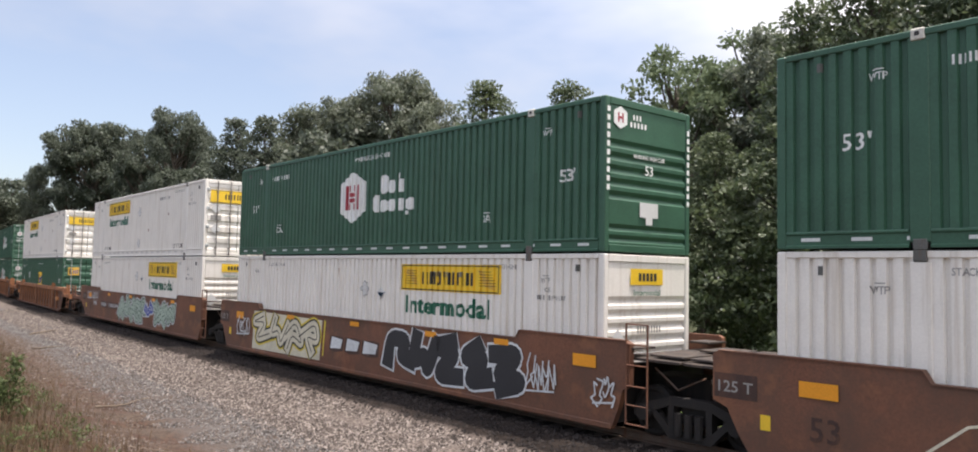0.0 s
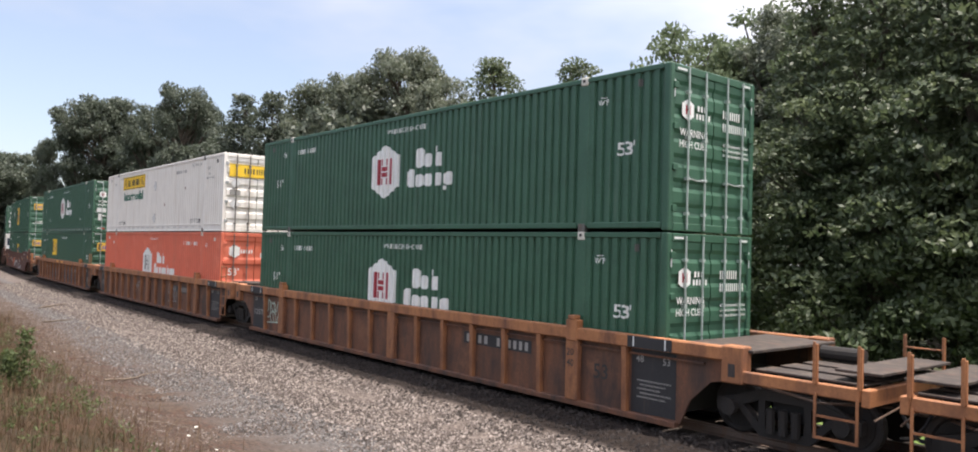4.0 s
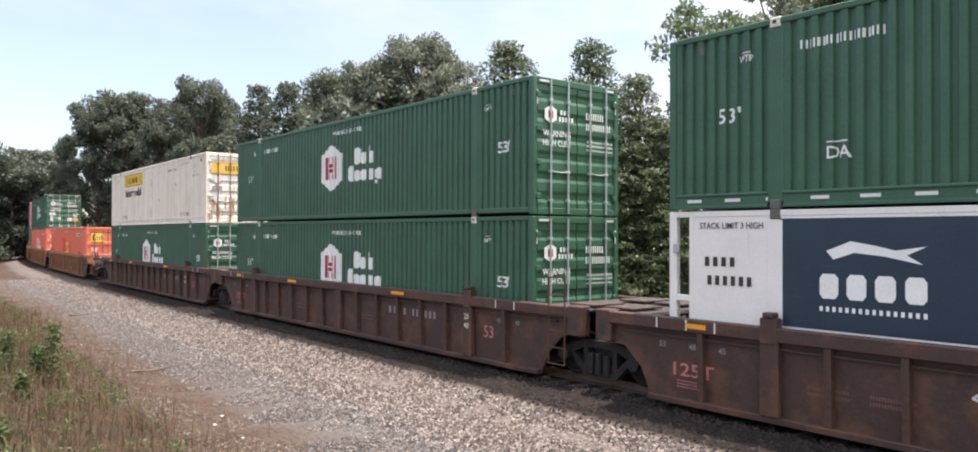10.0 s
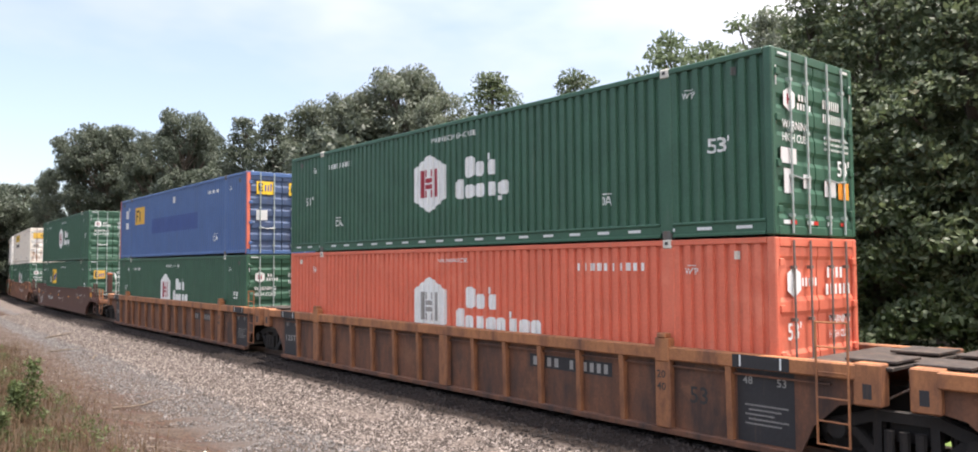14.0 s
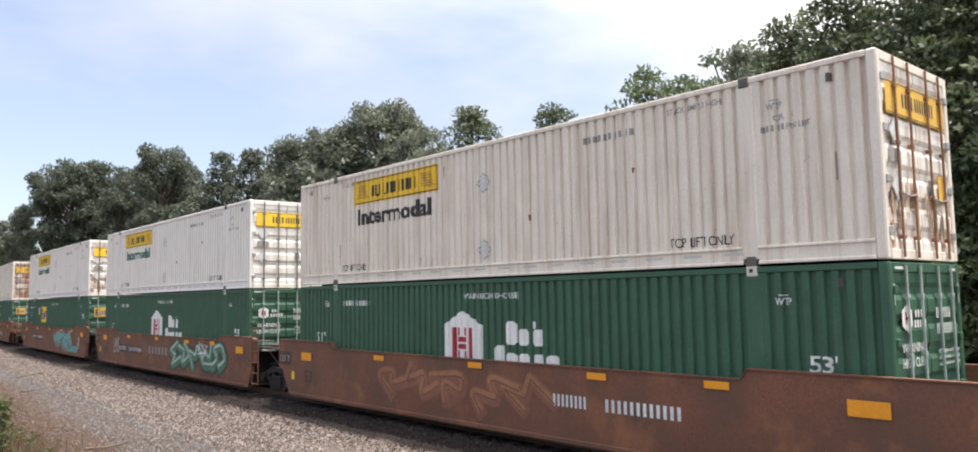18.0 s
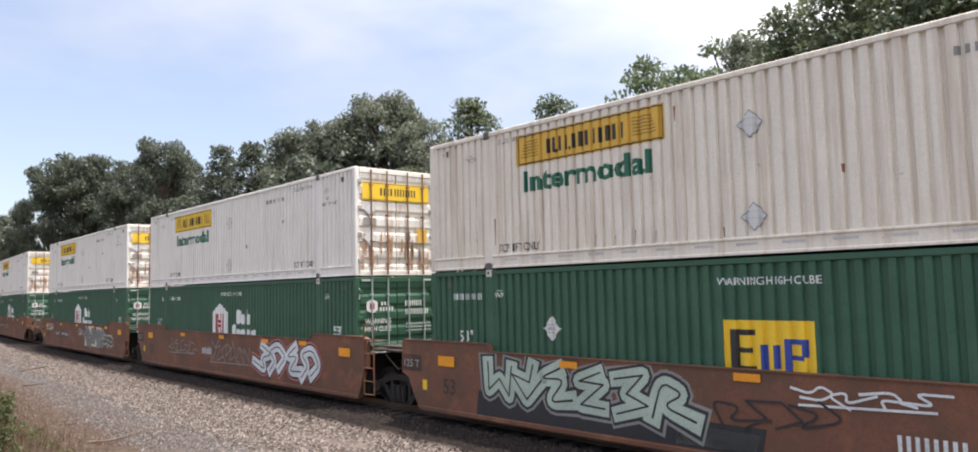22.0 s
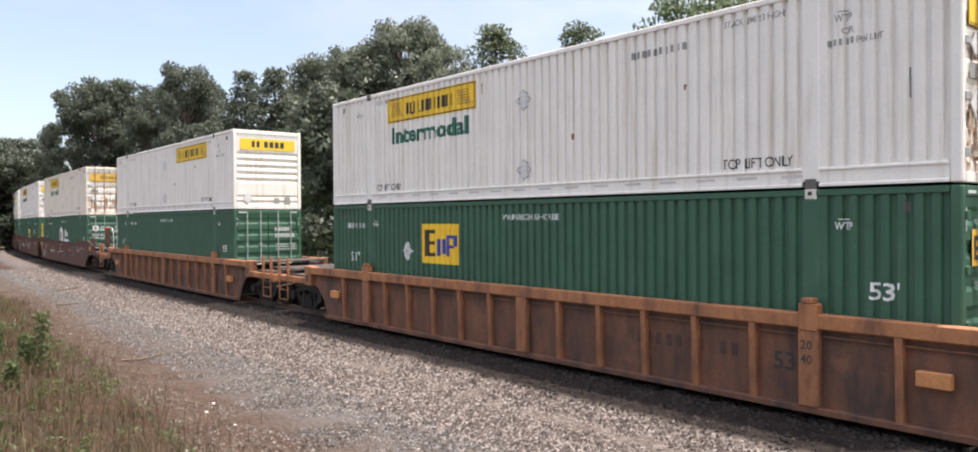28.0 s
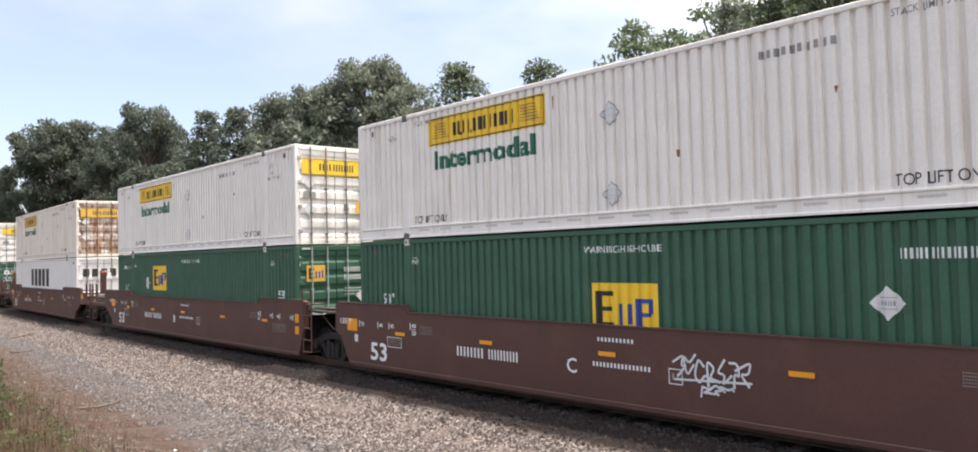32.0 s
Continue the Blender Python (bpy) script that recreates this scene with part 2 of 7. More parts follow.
GRIME, RUST = (0.10, 0.075, 0.055), (0.16, 0.06, 0.025)
M = {
    "green": surface("green_paint", (0.033, 0.098, 0.058), 0.5, dirt=(0.068, 0.124, 0.086), amount=0.25, var=0.18),
    "white": surface("white_paint", (0.77, 0.735, 0.67), 0.55, dirt=(0.55, 0.48, 0.39), amount=0.42, streak=(6, 6, 0.28), var=0.06, wear=((0.46, 0.29, 0.16), 0.05, 3.5)),
    "cream": surface("weathered_cream_paint", (0.74, 0.68, 0.58), 0.6, dirt=(0.55, 0.45, 0.35), amount=0.6, streak=(6, 6, 0.28), var=0.08, wear=((0.30, 0.17, 0.09), 0.2, 3.0)),
    "orange": surface("faded_orange_paint", (0.64, 0.150, 0.084), 0.6, dirt=(0.50, 0.19, 0.12), amount=0.3, var=0.1, wear=((0.72, 0.21, 0.125), 0.6, 0.9)),
    "orange_new": surface("fresh_orange_patch", (0.68, 0.06, 0.04), 0.55, var=0.05),
    "blue": surface("blue_paint", (0.066, 0.130, 0.285), 0.5, dirt=(0.09, 0.135, 0.24), amount=0.3, var=0.12),
    "blue_end": surface("grimy_blue_end_paint", (0.050, 0.082, 0.16), 0.55, dirt=(0.06, 0.06, 0.08), amount=0.5, var=0.2),
    "blue_dark": surface("blue_repaint", (0.04, 0.08, 0.24), 0.5, var=0.1),
    "swift": surface("plain_white_paint", (0.72, 0.70, 0.655), 0.5, dirt=(0.4, 0.37, 0.33), amount=0.15, var=0.06),
    "rusty": surface("rust_stained_white", (0.66, 0.62, 0.55), 0.65, dirt=(0.22, 0.10, 0.05), amount=1.2, streak=(6, 6, 1.1), var=0.1),
    "rust_wash": surface("rust_wash", (0.40, 0.25, 0.15), 0.75, var=0.4),
    "rust_run": surface("rust_run", (0.24, 0.11, 0.055), 0.75, var=0.35),
    "stained": surface("lightly_stained_white", (0.74, 0.70, 0.63), 0.6, dirt=(0.46, 0.30, 0.20), amount=0.55, streak=(7, 7, 1.0), var=0.08),
    "steel": surface("galvanised_steel", (0.42, 0.44, 0.44), 0.45, 0.6, dirt=GRIME, amount=0.3),
    "rod": surface("dark_rod_steel", (0.20, 0.18, 0.16), 0.55, 0.4),
    "rod_green": surface("galvanised_rod", (0.40, 0.45, 0.42), 0.5, 0.2),
    "casting": surface("worn_casting", (0.12, 0.12, 0.11), 0.6, 0.3, dirt=RUST, amount=0.4),
    "castwhite": surface("pale_casting", (0.62, 0.60, 0.52), 0.6),
    "deck": surface("worn_deck_boards", (0.040, 0.030, 0.025), 0.75, dirt=GRIME, amount=0.6, var=0.3, wear=((0.095, 0.055, 0.038), 0.6, 2.2)),
    "dark": surface("dark_underframe", (0.018, 0.015, 0.013), 0.8, dirt=(0.045, 0.030, 0.022), amount=0.4, var=0.3),
    "red": surface("brown_red_car_paint", (0.165, 0.066, 0.035), 0.65, dirt=(0.105, 0.054, 0.034), amount=0.85, var=0.3, scale=0.7, streak=(1.2, 1.2, 1.0), wear=((0.25, 0.105, 0.048), 0.7, 0.9)),
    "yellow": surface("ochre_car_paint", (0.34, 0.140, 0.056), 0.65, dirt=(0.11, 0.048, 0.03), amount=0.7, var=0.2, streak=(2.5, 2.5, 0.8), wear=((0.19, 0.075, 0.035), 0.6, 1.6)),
    # side plates: darker ochre than chords and ribs, with random streaks and worn patches
    "yellow_panel": surface("darker_ochre_panel", (0.162, 0.068, 0.035), 0.7, dirt=(0.052, 0.031, 0.024), amount=0.95, var=0.22, streak=(2.5, 2.5, 0.8), wear=((0.205, 0.096, 0.05), 0.55, 1.1)),
    "maroon": surface("dark_maroon_car_paint", (0.052, 0.026, 0.019), 0.65, dirt=(0.05, 0.03, 0.024), amount=0.5, var=0.25, streak=(2, 2, 0.8), wear=((0.125, 0.055, 0.030), 0.85, 1.3)),
    "fec": surface("rusty_brown_car_paint", (0.098, 0.036, 0.024), 0.6, dirt=(0.06, 0.032, 0.025), amount=0.7, var=0.25, scale=0.8, streak=(1.5, 1.5, 0.9), wear=((0.15, 0.055, 0.03), 0.5, 1.1)),
    "brown": surface("clean_brown_car_paint", (0.076, 0.032, 0.024), 0.5, dirt=(0.06, 0.03, 0.026), amount=0.3, var=0.12, wear=((0.100, 0.046, 0.032), 0.75, 0.8)),
    "black": surface("black_stencil_panel", (0.022, 0.022, 0.024), 0.6, dirt=(0.10, 0.06, 0.04), amount=0.3),
    "reflector": surface("orange_reflector", (0.75, 0.30, 0.02), 0.35, var=0.1),
    "silver": surface("white_reflector", (0.62, 0.64, 0.62), 0.4, var=0.1),
    "redtape": surface("red_reflector", (0.5, 0.03, 0.02), 0.4, var=0.1),
    "logo_yellow": surface("sign_yellow", (0.80, 0.52, 0.03), 0.5, var=0.08),
    "logo_gold": surface("faded_sign_gold", (0.66, 0.40, 0.06), 0.55, var=0.1),
    "ink": surface("black_lettering", (0.03, 0.028, 0.026), 0.6, var=0.2),
    "ink_green": surface("green_lettering", (0.015, 0.12, 0.07), 0.5, var=0.1),
    "ink_blue": surface("blue_lettering", (0.03, 0.06, 0.30), 0.5, var=0.1),
    "ink_cyan": surface("cyan_lettering", (0.12, 0.42, 0.62), 0.5, var=0.1),
    "ink_white": surface("white_lettering", (0.72, 0.73, 0.70), 0.55, var=0.1),
    "ink_red": surface("red_logo", (0.33, 0.03, 0.045), 0.5, var=0.1),
    "ink_grey": surface("faint_grey_lettering", (0.28, 0.27, 0.25), 0.6, var=0.15),
    "ink_slot": surface("worn_grey_marking", (0.52, 0.50, 0.47), 0.6, var=0.2),
    "faint_pink": surface("faded_pink_stencil", (0.15, 0.075, 0.058), 0.65, var=0.3),
    "navy": surface("navy_graphic", (0.012, 0.030, 0.052), 0.4, dirt=(0.03, 0.13, 0.22), amount=0.2, streak=(0.5, 1, 4)),
    "pale": surface("pale_print", (0.62, 0.62, 0.60), 0.5, var=0.05),
    "orange_label": surface("orange_label", (0.80, 0.30, 0.03), 0.5),
    "spray_white": surface("white_spray_paint", (0.58, 0.60, 0.60), 0.6, var=0.25),
    "spray_pale": surface("pale_green_spray_paint", (0.36, 0.44, 0.36), 0.6, var=0.25),
    "spray_black": surface("black_spray_paint", (0.025, 0.025, 0.028), 0.6, var=0.2),
    "spray_teal": surface("teal_spray_paint", (0.10, 0.30, 0.28), 0.6, var=0.25),
    "spray_jade": surface("jade_spray_paint", (0.06, 0.17, 0.115), 0.6, var=0.25),
    "spray_mint": surface("mint_spray_paint", (0.22, 0.42, 0.40), 0.6, var=0.2),
    "spray_slate": surface("grey_blue_spray_paint", (0.07, 0.085, 0.11), 0.6, var=0.3),
    "spray_blue": surface("dull_blue_spray_paint", (0.055, 0.068, 0.095), 0.6, var=0.35),
    "spray_rust": surface("rust_spray_paint", (0.20, 0.082, 0.050), 0.6, var=0.3),
    "spray_amber": surface("dull_amber_spray_paint", (0.27, 0.125, 0.06), 0.6, var=0.3),
    "spray_green": surface("dark_green_spray_paint", (0.035, 0.085, 0.045), 0.6, var=0.25),
    "spray_cream": surface("cream_spray_paint", (0.610, 0.561, 0.426), 0.6, var=0.2),
    "spray_yellow": surface("yellow_spray_paint", (0.62, 0.48, 0.05), 0.6, var=0.2),
    "spray_pink": surface("pink_spray_paint", (0.45, 0.16, 0.14), 0.6, var=0.2),
    "spray_orange": surface("orange_spray_paint", (0.50, 0.12, 0.03), 0.6, var=0.2),
    "spray_grey": surface("grey_spray_paint", (0.22, 0.22, 0.21), 0.6, var=0.2),
    "rail": surface("rail_steel", (0.16, 0.115, 0.09), 0.5, 0.5, dirt=RUST, amount=0.5),
    "wood": surface("creosoted_timber", (0.055, 0.042, 0.034), 0.85, var=0.3, streak=(1, 8, 8), dirt=GRIME, amount=0.4, per_piece=0.3),
    "stick": surface("dry_grey_wood", (0.15, 0.115, 0.085), 0.85, var=0.3),
    "bark": surface("tree_bark", (0.085, 0.068, 0.052), 0.9, var=0.35, bump=0.5, fine=14),
    "flower": surface("white_petal", (0.80, 0.80, 0.72), 0.5, var=0.05),
    "box_orange": surface("ochre_control_box", (0.46, 0.20, 0.07), 0.6, dirt=GRIME, amount=0.3),
}


def leafy(name, low, high, rough, shine):
    m = bpy.data.materials.new(name)
    m.use_nodes = True
    n, k = m.node_tree.nodes, m.node_tree.links
    b = n["Principled BSDF"]
    g = n.new("ShaderNodeNewGeometry")
    r = n.new("ShaderNodeValToRGB")
    r.color_ramp.elements[0].color = (*low, 1)
    r.color_ramp.elements[1].color = (*high, 1)
    tc = n.new("ShaderNodeTexCoord")
    nz = n.new("ShaderNodeTexNoise")
    nz.inputs["Scale"].default_value = 0.55
    nz.inputs["Detail"].default_value = 3
    k.new(tc.outputs["Object"], nz.inputs["Vector"])
    mx = n.new("ShaderNodeMath")
    mx.operation = 'MULTIPLY_ADD'
    mx.inputs[1].default_value = 0.55
    k.new(g.outputs["Random Per Island"], mx.inputs[0])
    ml = n.new("ShaderNodeMapRange")
    ml.inputs["From Min"].default_value, ml.inputs["From Max"].default_value = 0.3, 0.7
    ml.inputs["To Max"].default_value = 0.5
    k.new(nz.outputs["Fac"], ml.inputs["Value"])
    k.new(ml.outputs["Result"], mx.inputs[2])
    k.new(mx.outputs[0], r.inputs["Fac"])
    k.new(r.outputs["Color"], b.inputs["Base Color"])
    b.inputs["Roughness"].default_value = rough
    b.inputs["Specular IOR Level"].default_value = shine
    tr = n.new("ShaderNodeBsdfTranslucent")
    k.new(r.outputs["Color"], tr.inputs["Color"])
    ms = n.new("ShaderNodeMixShader")
    ms.inputs["Fac"].default_value = 0.38
    k.new(b.outputs["BSDF"], ms.inputs[1])
    k.new(tr.outputs["BSDF"], ms.inputs[2])
    k.new(ms.outputs["Shader"], n["Material Output"].inputs["Surface"])
    return m


L_MAG = leafy("magnolia_leaf", (0.042, 0.064, 0.036), (0.158, 0.190, 0.096), 0.5, 0.4)
L_OAK = leafy("broadleaf_foliage", (0.075, 0.092, 0.066), (0.185, 0.208, 0.140), 0.5, 0.5)
L_PALE = leafy("pale_broadleaf_foliage", (0.085, 0.115, 0.065), (0.19, 0.235, 0.13), 0.7, 0.15)
# leaf colour darkened to carry the vignette dimming at the left of the view
L_DIMMED = leafy("vignette_dimmed_foliage", (0.046, 0.060, 0.044), (0.115, 0.135, 0.092), 0.55, 0.4)
L_GRASS = leafy("green_grass", (0.030, 0.036, 0.014), (0.085, 0.084, 0.036), 0.6, 0.3)
L_STRAW = leafy("dry_straw", (0.050, 0.031, 0.018), (0.165, 0.110, 0.064), 0.7, 0.2)
L_WEED = leafy("weed_leaf", (0.045, 0.070, 0.024), (0.13, 0.160, 0.060), 0.55, 0.3)


def ground_material():
    m = bpy.data.materials.new("trackside_ground")
    m.use_nodes = True
    n, k = m.node_tree.nodes, m.node_tree.links
    b = n["Principled BSDF"]
    b.inputs["Roughness"].default_value = 0.95
    b.inputs["Specular IOR Level"].default_value = 0.2
    at = n.new("ShaderNodeAttribute")
    at.attribute_name = "across"
    tc = n.new("ShaderNodeTexCoord")

    def noise_at(scale, detail=5):
        z = n.new("ShaderNodeTexNoise")
        z.inputs["Scale"].default_value = scale
        z.inputs["Detail"].default_value = detail
        k.new(tc.outputs["Object"], z.inputs["Vector"])
        return z.outputs["Fac"]

    def ranged(v, a, c, lo=0.0, hi=1.0):
        z = n.new("ShaderNodeMapRange")
        z.inputs["From Min"].default_value, z.inputs["From Max"].default_value = a, c
        z.inputs["To Min"].default_value, z.inputs["To Max"].default_value = lo, hi
        k.new(v, z.inputs["Value"])
        return z.outputs["Result"]

    def blend(fac, a, c):
        z = n.new("ShaderNodeMix")
        z.data_type = 'RGBA'
        for v, s in ((fac, "Factor"), (a, "A"), (c, "B")):
            if isinstance(v, tuple):
                z.inputs[s].default_value = v
            else:
                k.new(v, z.inputs[s])
        return z.outputs["Result"]

    def plus(a, c):
        z = n.new("ShaderNodeMath")
        z.operation = 'ADD'
        k.new(a, z.inputs[0])
        k.new(c, z.inputs[1])
        return z.outputs[0]

    wander = plus(at.outputs["Fac"], ranged(noise_at(0.35), 0.3, 0.7, -0.8, 0.8))
    vor = n.new("ShaderNodeTexVoronoi")
    vor.inputs["Scale"].default_value = 17
    k.new(tc.outputs["Object"], vor.inputs["Vector"])
    sep = n.new("ShaderNodeSeparateColor")
    k.new(vor.outputs["Color"], sep.inputs["Color"])
    ballast = blend(sep.outputs["Red"], (0.064, 0.051, 0.043, 1), (0.185, 0.153, 0.133, 1))
    fine = blend(ranged(noise_at(9), 0.3, 0.7), (0.070, 0.063, 0.058, 1), (0.132, 0.122, 0.115, 1))
    # oil stain and the train's shadow strip, both painted as one dark tone
    oily_shade = blend(ranged(noise_at(4), 0.3, 0.7), (0.010, 0.007, 0.006, 1), (0.026, 0.019, 0.015, 1))
    dirt = blend(ranged(noise_at(0.9, 8), 0.38, 0.62), (0.064, 0.031, 0.020, 1), (0.088, 0.065, 0.049, 1))
    dirt = blend(ranged(noise_at(13, 6), 0.42, 0.60), dirt, (0.048, 0.034, 0.026, 1))
    soil = blend(ranged(noise_at(2.5, 8), 0.35, 0.65), (0.030, 0.024, 0.013, 1), (0.058, 0.033, 0.020, 1))
    lawn = blend(ranged(noise_at(1.2, 8), 0.3, 0.7), (0.06, 0.11, 0.025, 1), (0.15, 0.21, 0.06, 1))
    wood_floor = blend(ranged(noise_at(0.8, 8), 0.3, 0.7), (0.03, 0.035, 0.018, 1), (0.07, 0.075, 0.035, 1))
    c = blend(ranged(at.outputs["Fac"], -2.6, -2.0), lawn, oily_shade)
    c = blend(ranged(at.outputs["Fac"], -7.5, -6.0), wood_floor, c)
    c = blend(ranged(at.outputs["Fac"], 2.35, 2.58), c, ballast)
    c = blend(ranged(wander, 4.5, 5.2), c, fine)
    c = blend(ranged(wander, 5.9, 7.3), c, dirt)
    c = blend(ranged(wander, 8.8, 10.0), c, soil)
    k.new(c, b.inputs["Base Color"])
    bp = n.new("ShaderNodeBump")
    bp.inputs["Strength"].default_value = 0.9
    bp.inputs["Distance"].default_value = 0.03
    k.new(vor.outputs["Distance"], bp.inputs["Height"])
    k.new(bp.outputs["Normal"], b.inputs["Normal"])
    return m


M_GROUND = ground_material()


def stone_material(name, low, mid, high):
    m = bpy.data.materials.new(name)
    m.use_nodes = True
    n, k = m.node_tree.nodes, m.node_tree.links
    b = n["Principled BSDF"]
    b.inputs["Roughness"].default_value = 0.9
    g = n.new("ShaderNodeNewGeometry")
    r = n.new("ShaderNodeValToRGB")
    r.color_ramp.elements[0].color = (*low, 1)
    r.color_ramp.elements[1].color = (*high, 1)
    e = r.color_ramp.elements.new(0.55)
    e.color = (*mid, 1)
    k.new(g.outputs["Random Per Island"], r.inputs["Fac"])
    k.new(r.outputs["Color"], b.inputs["Base Color"])
    return m


M_STONE = stone_material("ballast_stone", (0.024, 0.018, 0.014), (0.105, 0.083, 0.070), (0.33, 0.283, 0.248))
M_GRIT = stone_material("grey_grit", (0.030, 0.026, 0.024), (0.096, 0.087, 0.081), (0.25, 0.235, 0.222))
M_PEBBLE = stone_material("dirty_pebble", (0.060, 0.040, 0.030), (0.105, 0.078, 0.060), (0.20, 0.165, 0.140))
# stones as dark as oil plus the shade beneath the train
M_OILY_SHADE = stone_material("oily_shade_stone", (0.009, 0.006, 0.005), (0.017, 0.012, 0.010), (0.034, 0.025, 0.020))


# ---------------------------------------------------------------- building helpers
# small print whose strokes are too fine to take apart
JOINED = ("rust_mark", "lettering", "number_stencil", "small_print", "logo_word", "slot_marking", "graffiti", "stencil", "monogram", "scroll", "sign_border", "badge", "seam")
def part(name, bm, material, parent, label=""):
    me = bpy.data.meshes.new(name)
    bm.to_mesh(me)
    bm.free()
    return hang(name, me, material, parent, label)


def hang(name, me, material, parent, label=""):
    """Links a mesh as a part of parent."""
    if not me.materials:
        me.materials.append(M[material] if isinstance(material, str) else material)
    ob = new(name, me)
    ob.parent = parent
    if label or name in JOINED:
        tagged(ob, label, kind="stuff" if name in JOINED else "")
    return ob


def raw(name, verts, faces, material):
    me = bpy.data.meshes.new(name)
    me.from_pydata(verts, [], faces)
    me.update()
    me.materials.append(M[material] if isinstance(material, str) else material)
    return me


def box(bm, x0, x1, y0, y1, z0, z1):
    v = [bm.verts.new(p) for p in ((x0, y0, z0), (x1, y0, z0), (x1, y1, z0), (x0, y1, z0), (x0, y0, z1), (x1, y0, z1), (x1, y1, z1), (x0, y1, z1))]
    for f in ((0, 3, 2, 1), (4, 5, 6, 7), (0, 1, 5, 4), (1, 2, 6, 5), (2, 3, 7, 6), (3, 0, 4, 7)):
        bm.faces.new([v[i] for i in f])


def boxes(*rows, bevel=0.0):
    bm = bmesh.new()
    for r in rows:
        box(bm, *r)
    if bevel:
        bmesh.ops.bevel(bm, geom=bm.edges[:], offset=bevel, segments=1, affect='EDGES')
    return bm


def tube(bm, a, b, r, n=6, r2=None):
    a, b = Vector(a), Vector(b)
    q = (b - a).to_track_quat("Z", "Y")
    r2 = r if r2 is None else r2
    lo = [bm.verts.new(a + q @ Vector((r * math.cos(2 * math.pi * i / n), r * math.sin(2 * math.pi * i / n), 0))) for i in range(n)]
    hi = [bm.verts.new(b + q @ Vector((r2 * math.cos(2 * math.pi * i / n), r2 * math.sin(2 * math.pi * i / n), 0))) for i in range(n)]
    for i in range(n):
        bm.faces.new((lo[i], lo[(i + 1) % n], hi[(i + 1) % n], hi[i]))
    bm.faces.new(lo[::-1])
    bm.faces.new(hi)


def tubes(*rows, n=6):
    bm = bmesh.new()
    for a, b, r in rows:
        tube(bm, a, b, r, n)
    return bm


def slab(outline, y0, y1):
    """A plate with that outline in x, z, from y0 to y1."""
    bm = bmesh.new()
    a = [bm.verts.new((x, y0, z)) for x, z in outline]
    b = [bm.verts.new((x, y1, z)) for x, z in outline]
    n = len(outline)
    bm.faces.new(a)
    bm.faces.new(b[::-1])
    for i in range(n):
        bm.faces.new((a[(i + 1) % n], a[i], b[i], b[(i + 1) % n]))
    bmesh.ops.recalc_face_normals(bm, faces=bm.faces[:])
    return bm


_text = {}


def letters(words, height, bold=0.012):
    """Mesh vertices and faces of words, lower left at 0, in x, z."""
    if (words, height, bold) not in _text:
        cu = bpy.data.curves.new("t", 'FONT')
        cu.body = words
        cu.size = height / 0.72
        cu.resolution_u = 2
        cu.offset = bold * cu.size
        ob = bpy.data.objects.new("t", cu)
        scene.collection.objects.link(ob)
        me = bpy.data.meshes.new_from_object(ob.evaluated_get(bpy.context.evaluated_depsgraph_get()))
        vs = [(v.co.x, v.co.y) for v in me.vertices]
        fs = [tuple(p.vertices) for p in me.polygons]
        bpy.data.objects.remove(ob)
        x0, y0 = min(v[0] for v in vs), min(v[1] for v in vs)
        _text[words, height, bold] = ([(x - x0, y - y0) for x, y in vs], fs)
    return _text[words, height, bold]


def word_bars(x0, z0, x1, z1, count, gap=0.46):
    """Plain bars that stand for unreadable or private letters."""
    w = (x1 - x0) / (count - gap)
    return [[(x0 + i * w, z0), (x0 + (i + 1 - gap) * w, z0), (x0 + (i + 1 - gap) * w, z1), (x0 + i * w, z1)] for i in range(count)]


def word_shape(pattern, x0, x1, z, tall, gap=0.16):
    """Plain blocks with the outline of a word: F for a full one, T for one with a tall stem, s for a low one, p for one that hangs down."""
    w = (x1 - x0) / (len(pattern) - gap)
    out_ = []
    for i, c in enumerate(pattern):
        x, b, body = x0 + i * w, w * (1 - gap), 0.68 * tall
        out_ += [[(x, z + 0.12 * tall), (x + 0.18 * b, z), (x + 0.82 * b, z), (x + b, z + 0.12 * tall), (x + b, z + body - 0.12 * tall), (x + 0.82 * b, z + body), (x + 0.18 * b, z + body), (x, z + body - 0.12 * tall)]]
        if c == "F":
            out_[-1] = [(x, z + 0.12 * tall), (x + 0.18 * b, z), (x + 0.82 * b, z), (x + b, z + 0.12 * tall), (x + b, z + 0.88 * tall), (x + 0.82 * b, z + tall), (x + 0.18 * b, z + tall), (x, z + 0.88 * tall)]
        if c == "T":
            out_ += rect(x, x + 0.42 * b, z + body + 0.015, z + tall)
        if c == "p":
            out_ += rect(x, x + 0.42 * b, z - 0.25 * tall, z - 0.015)
    return out_


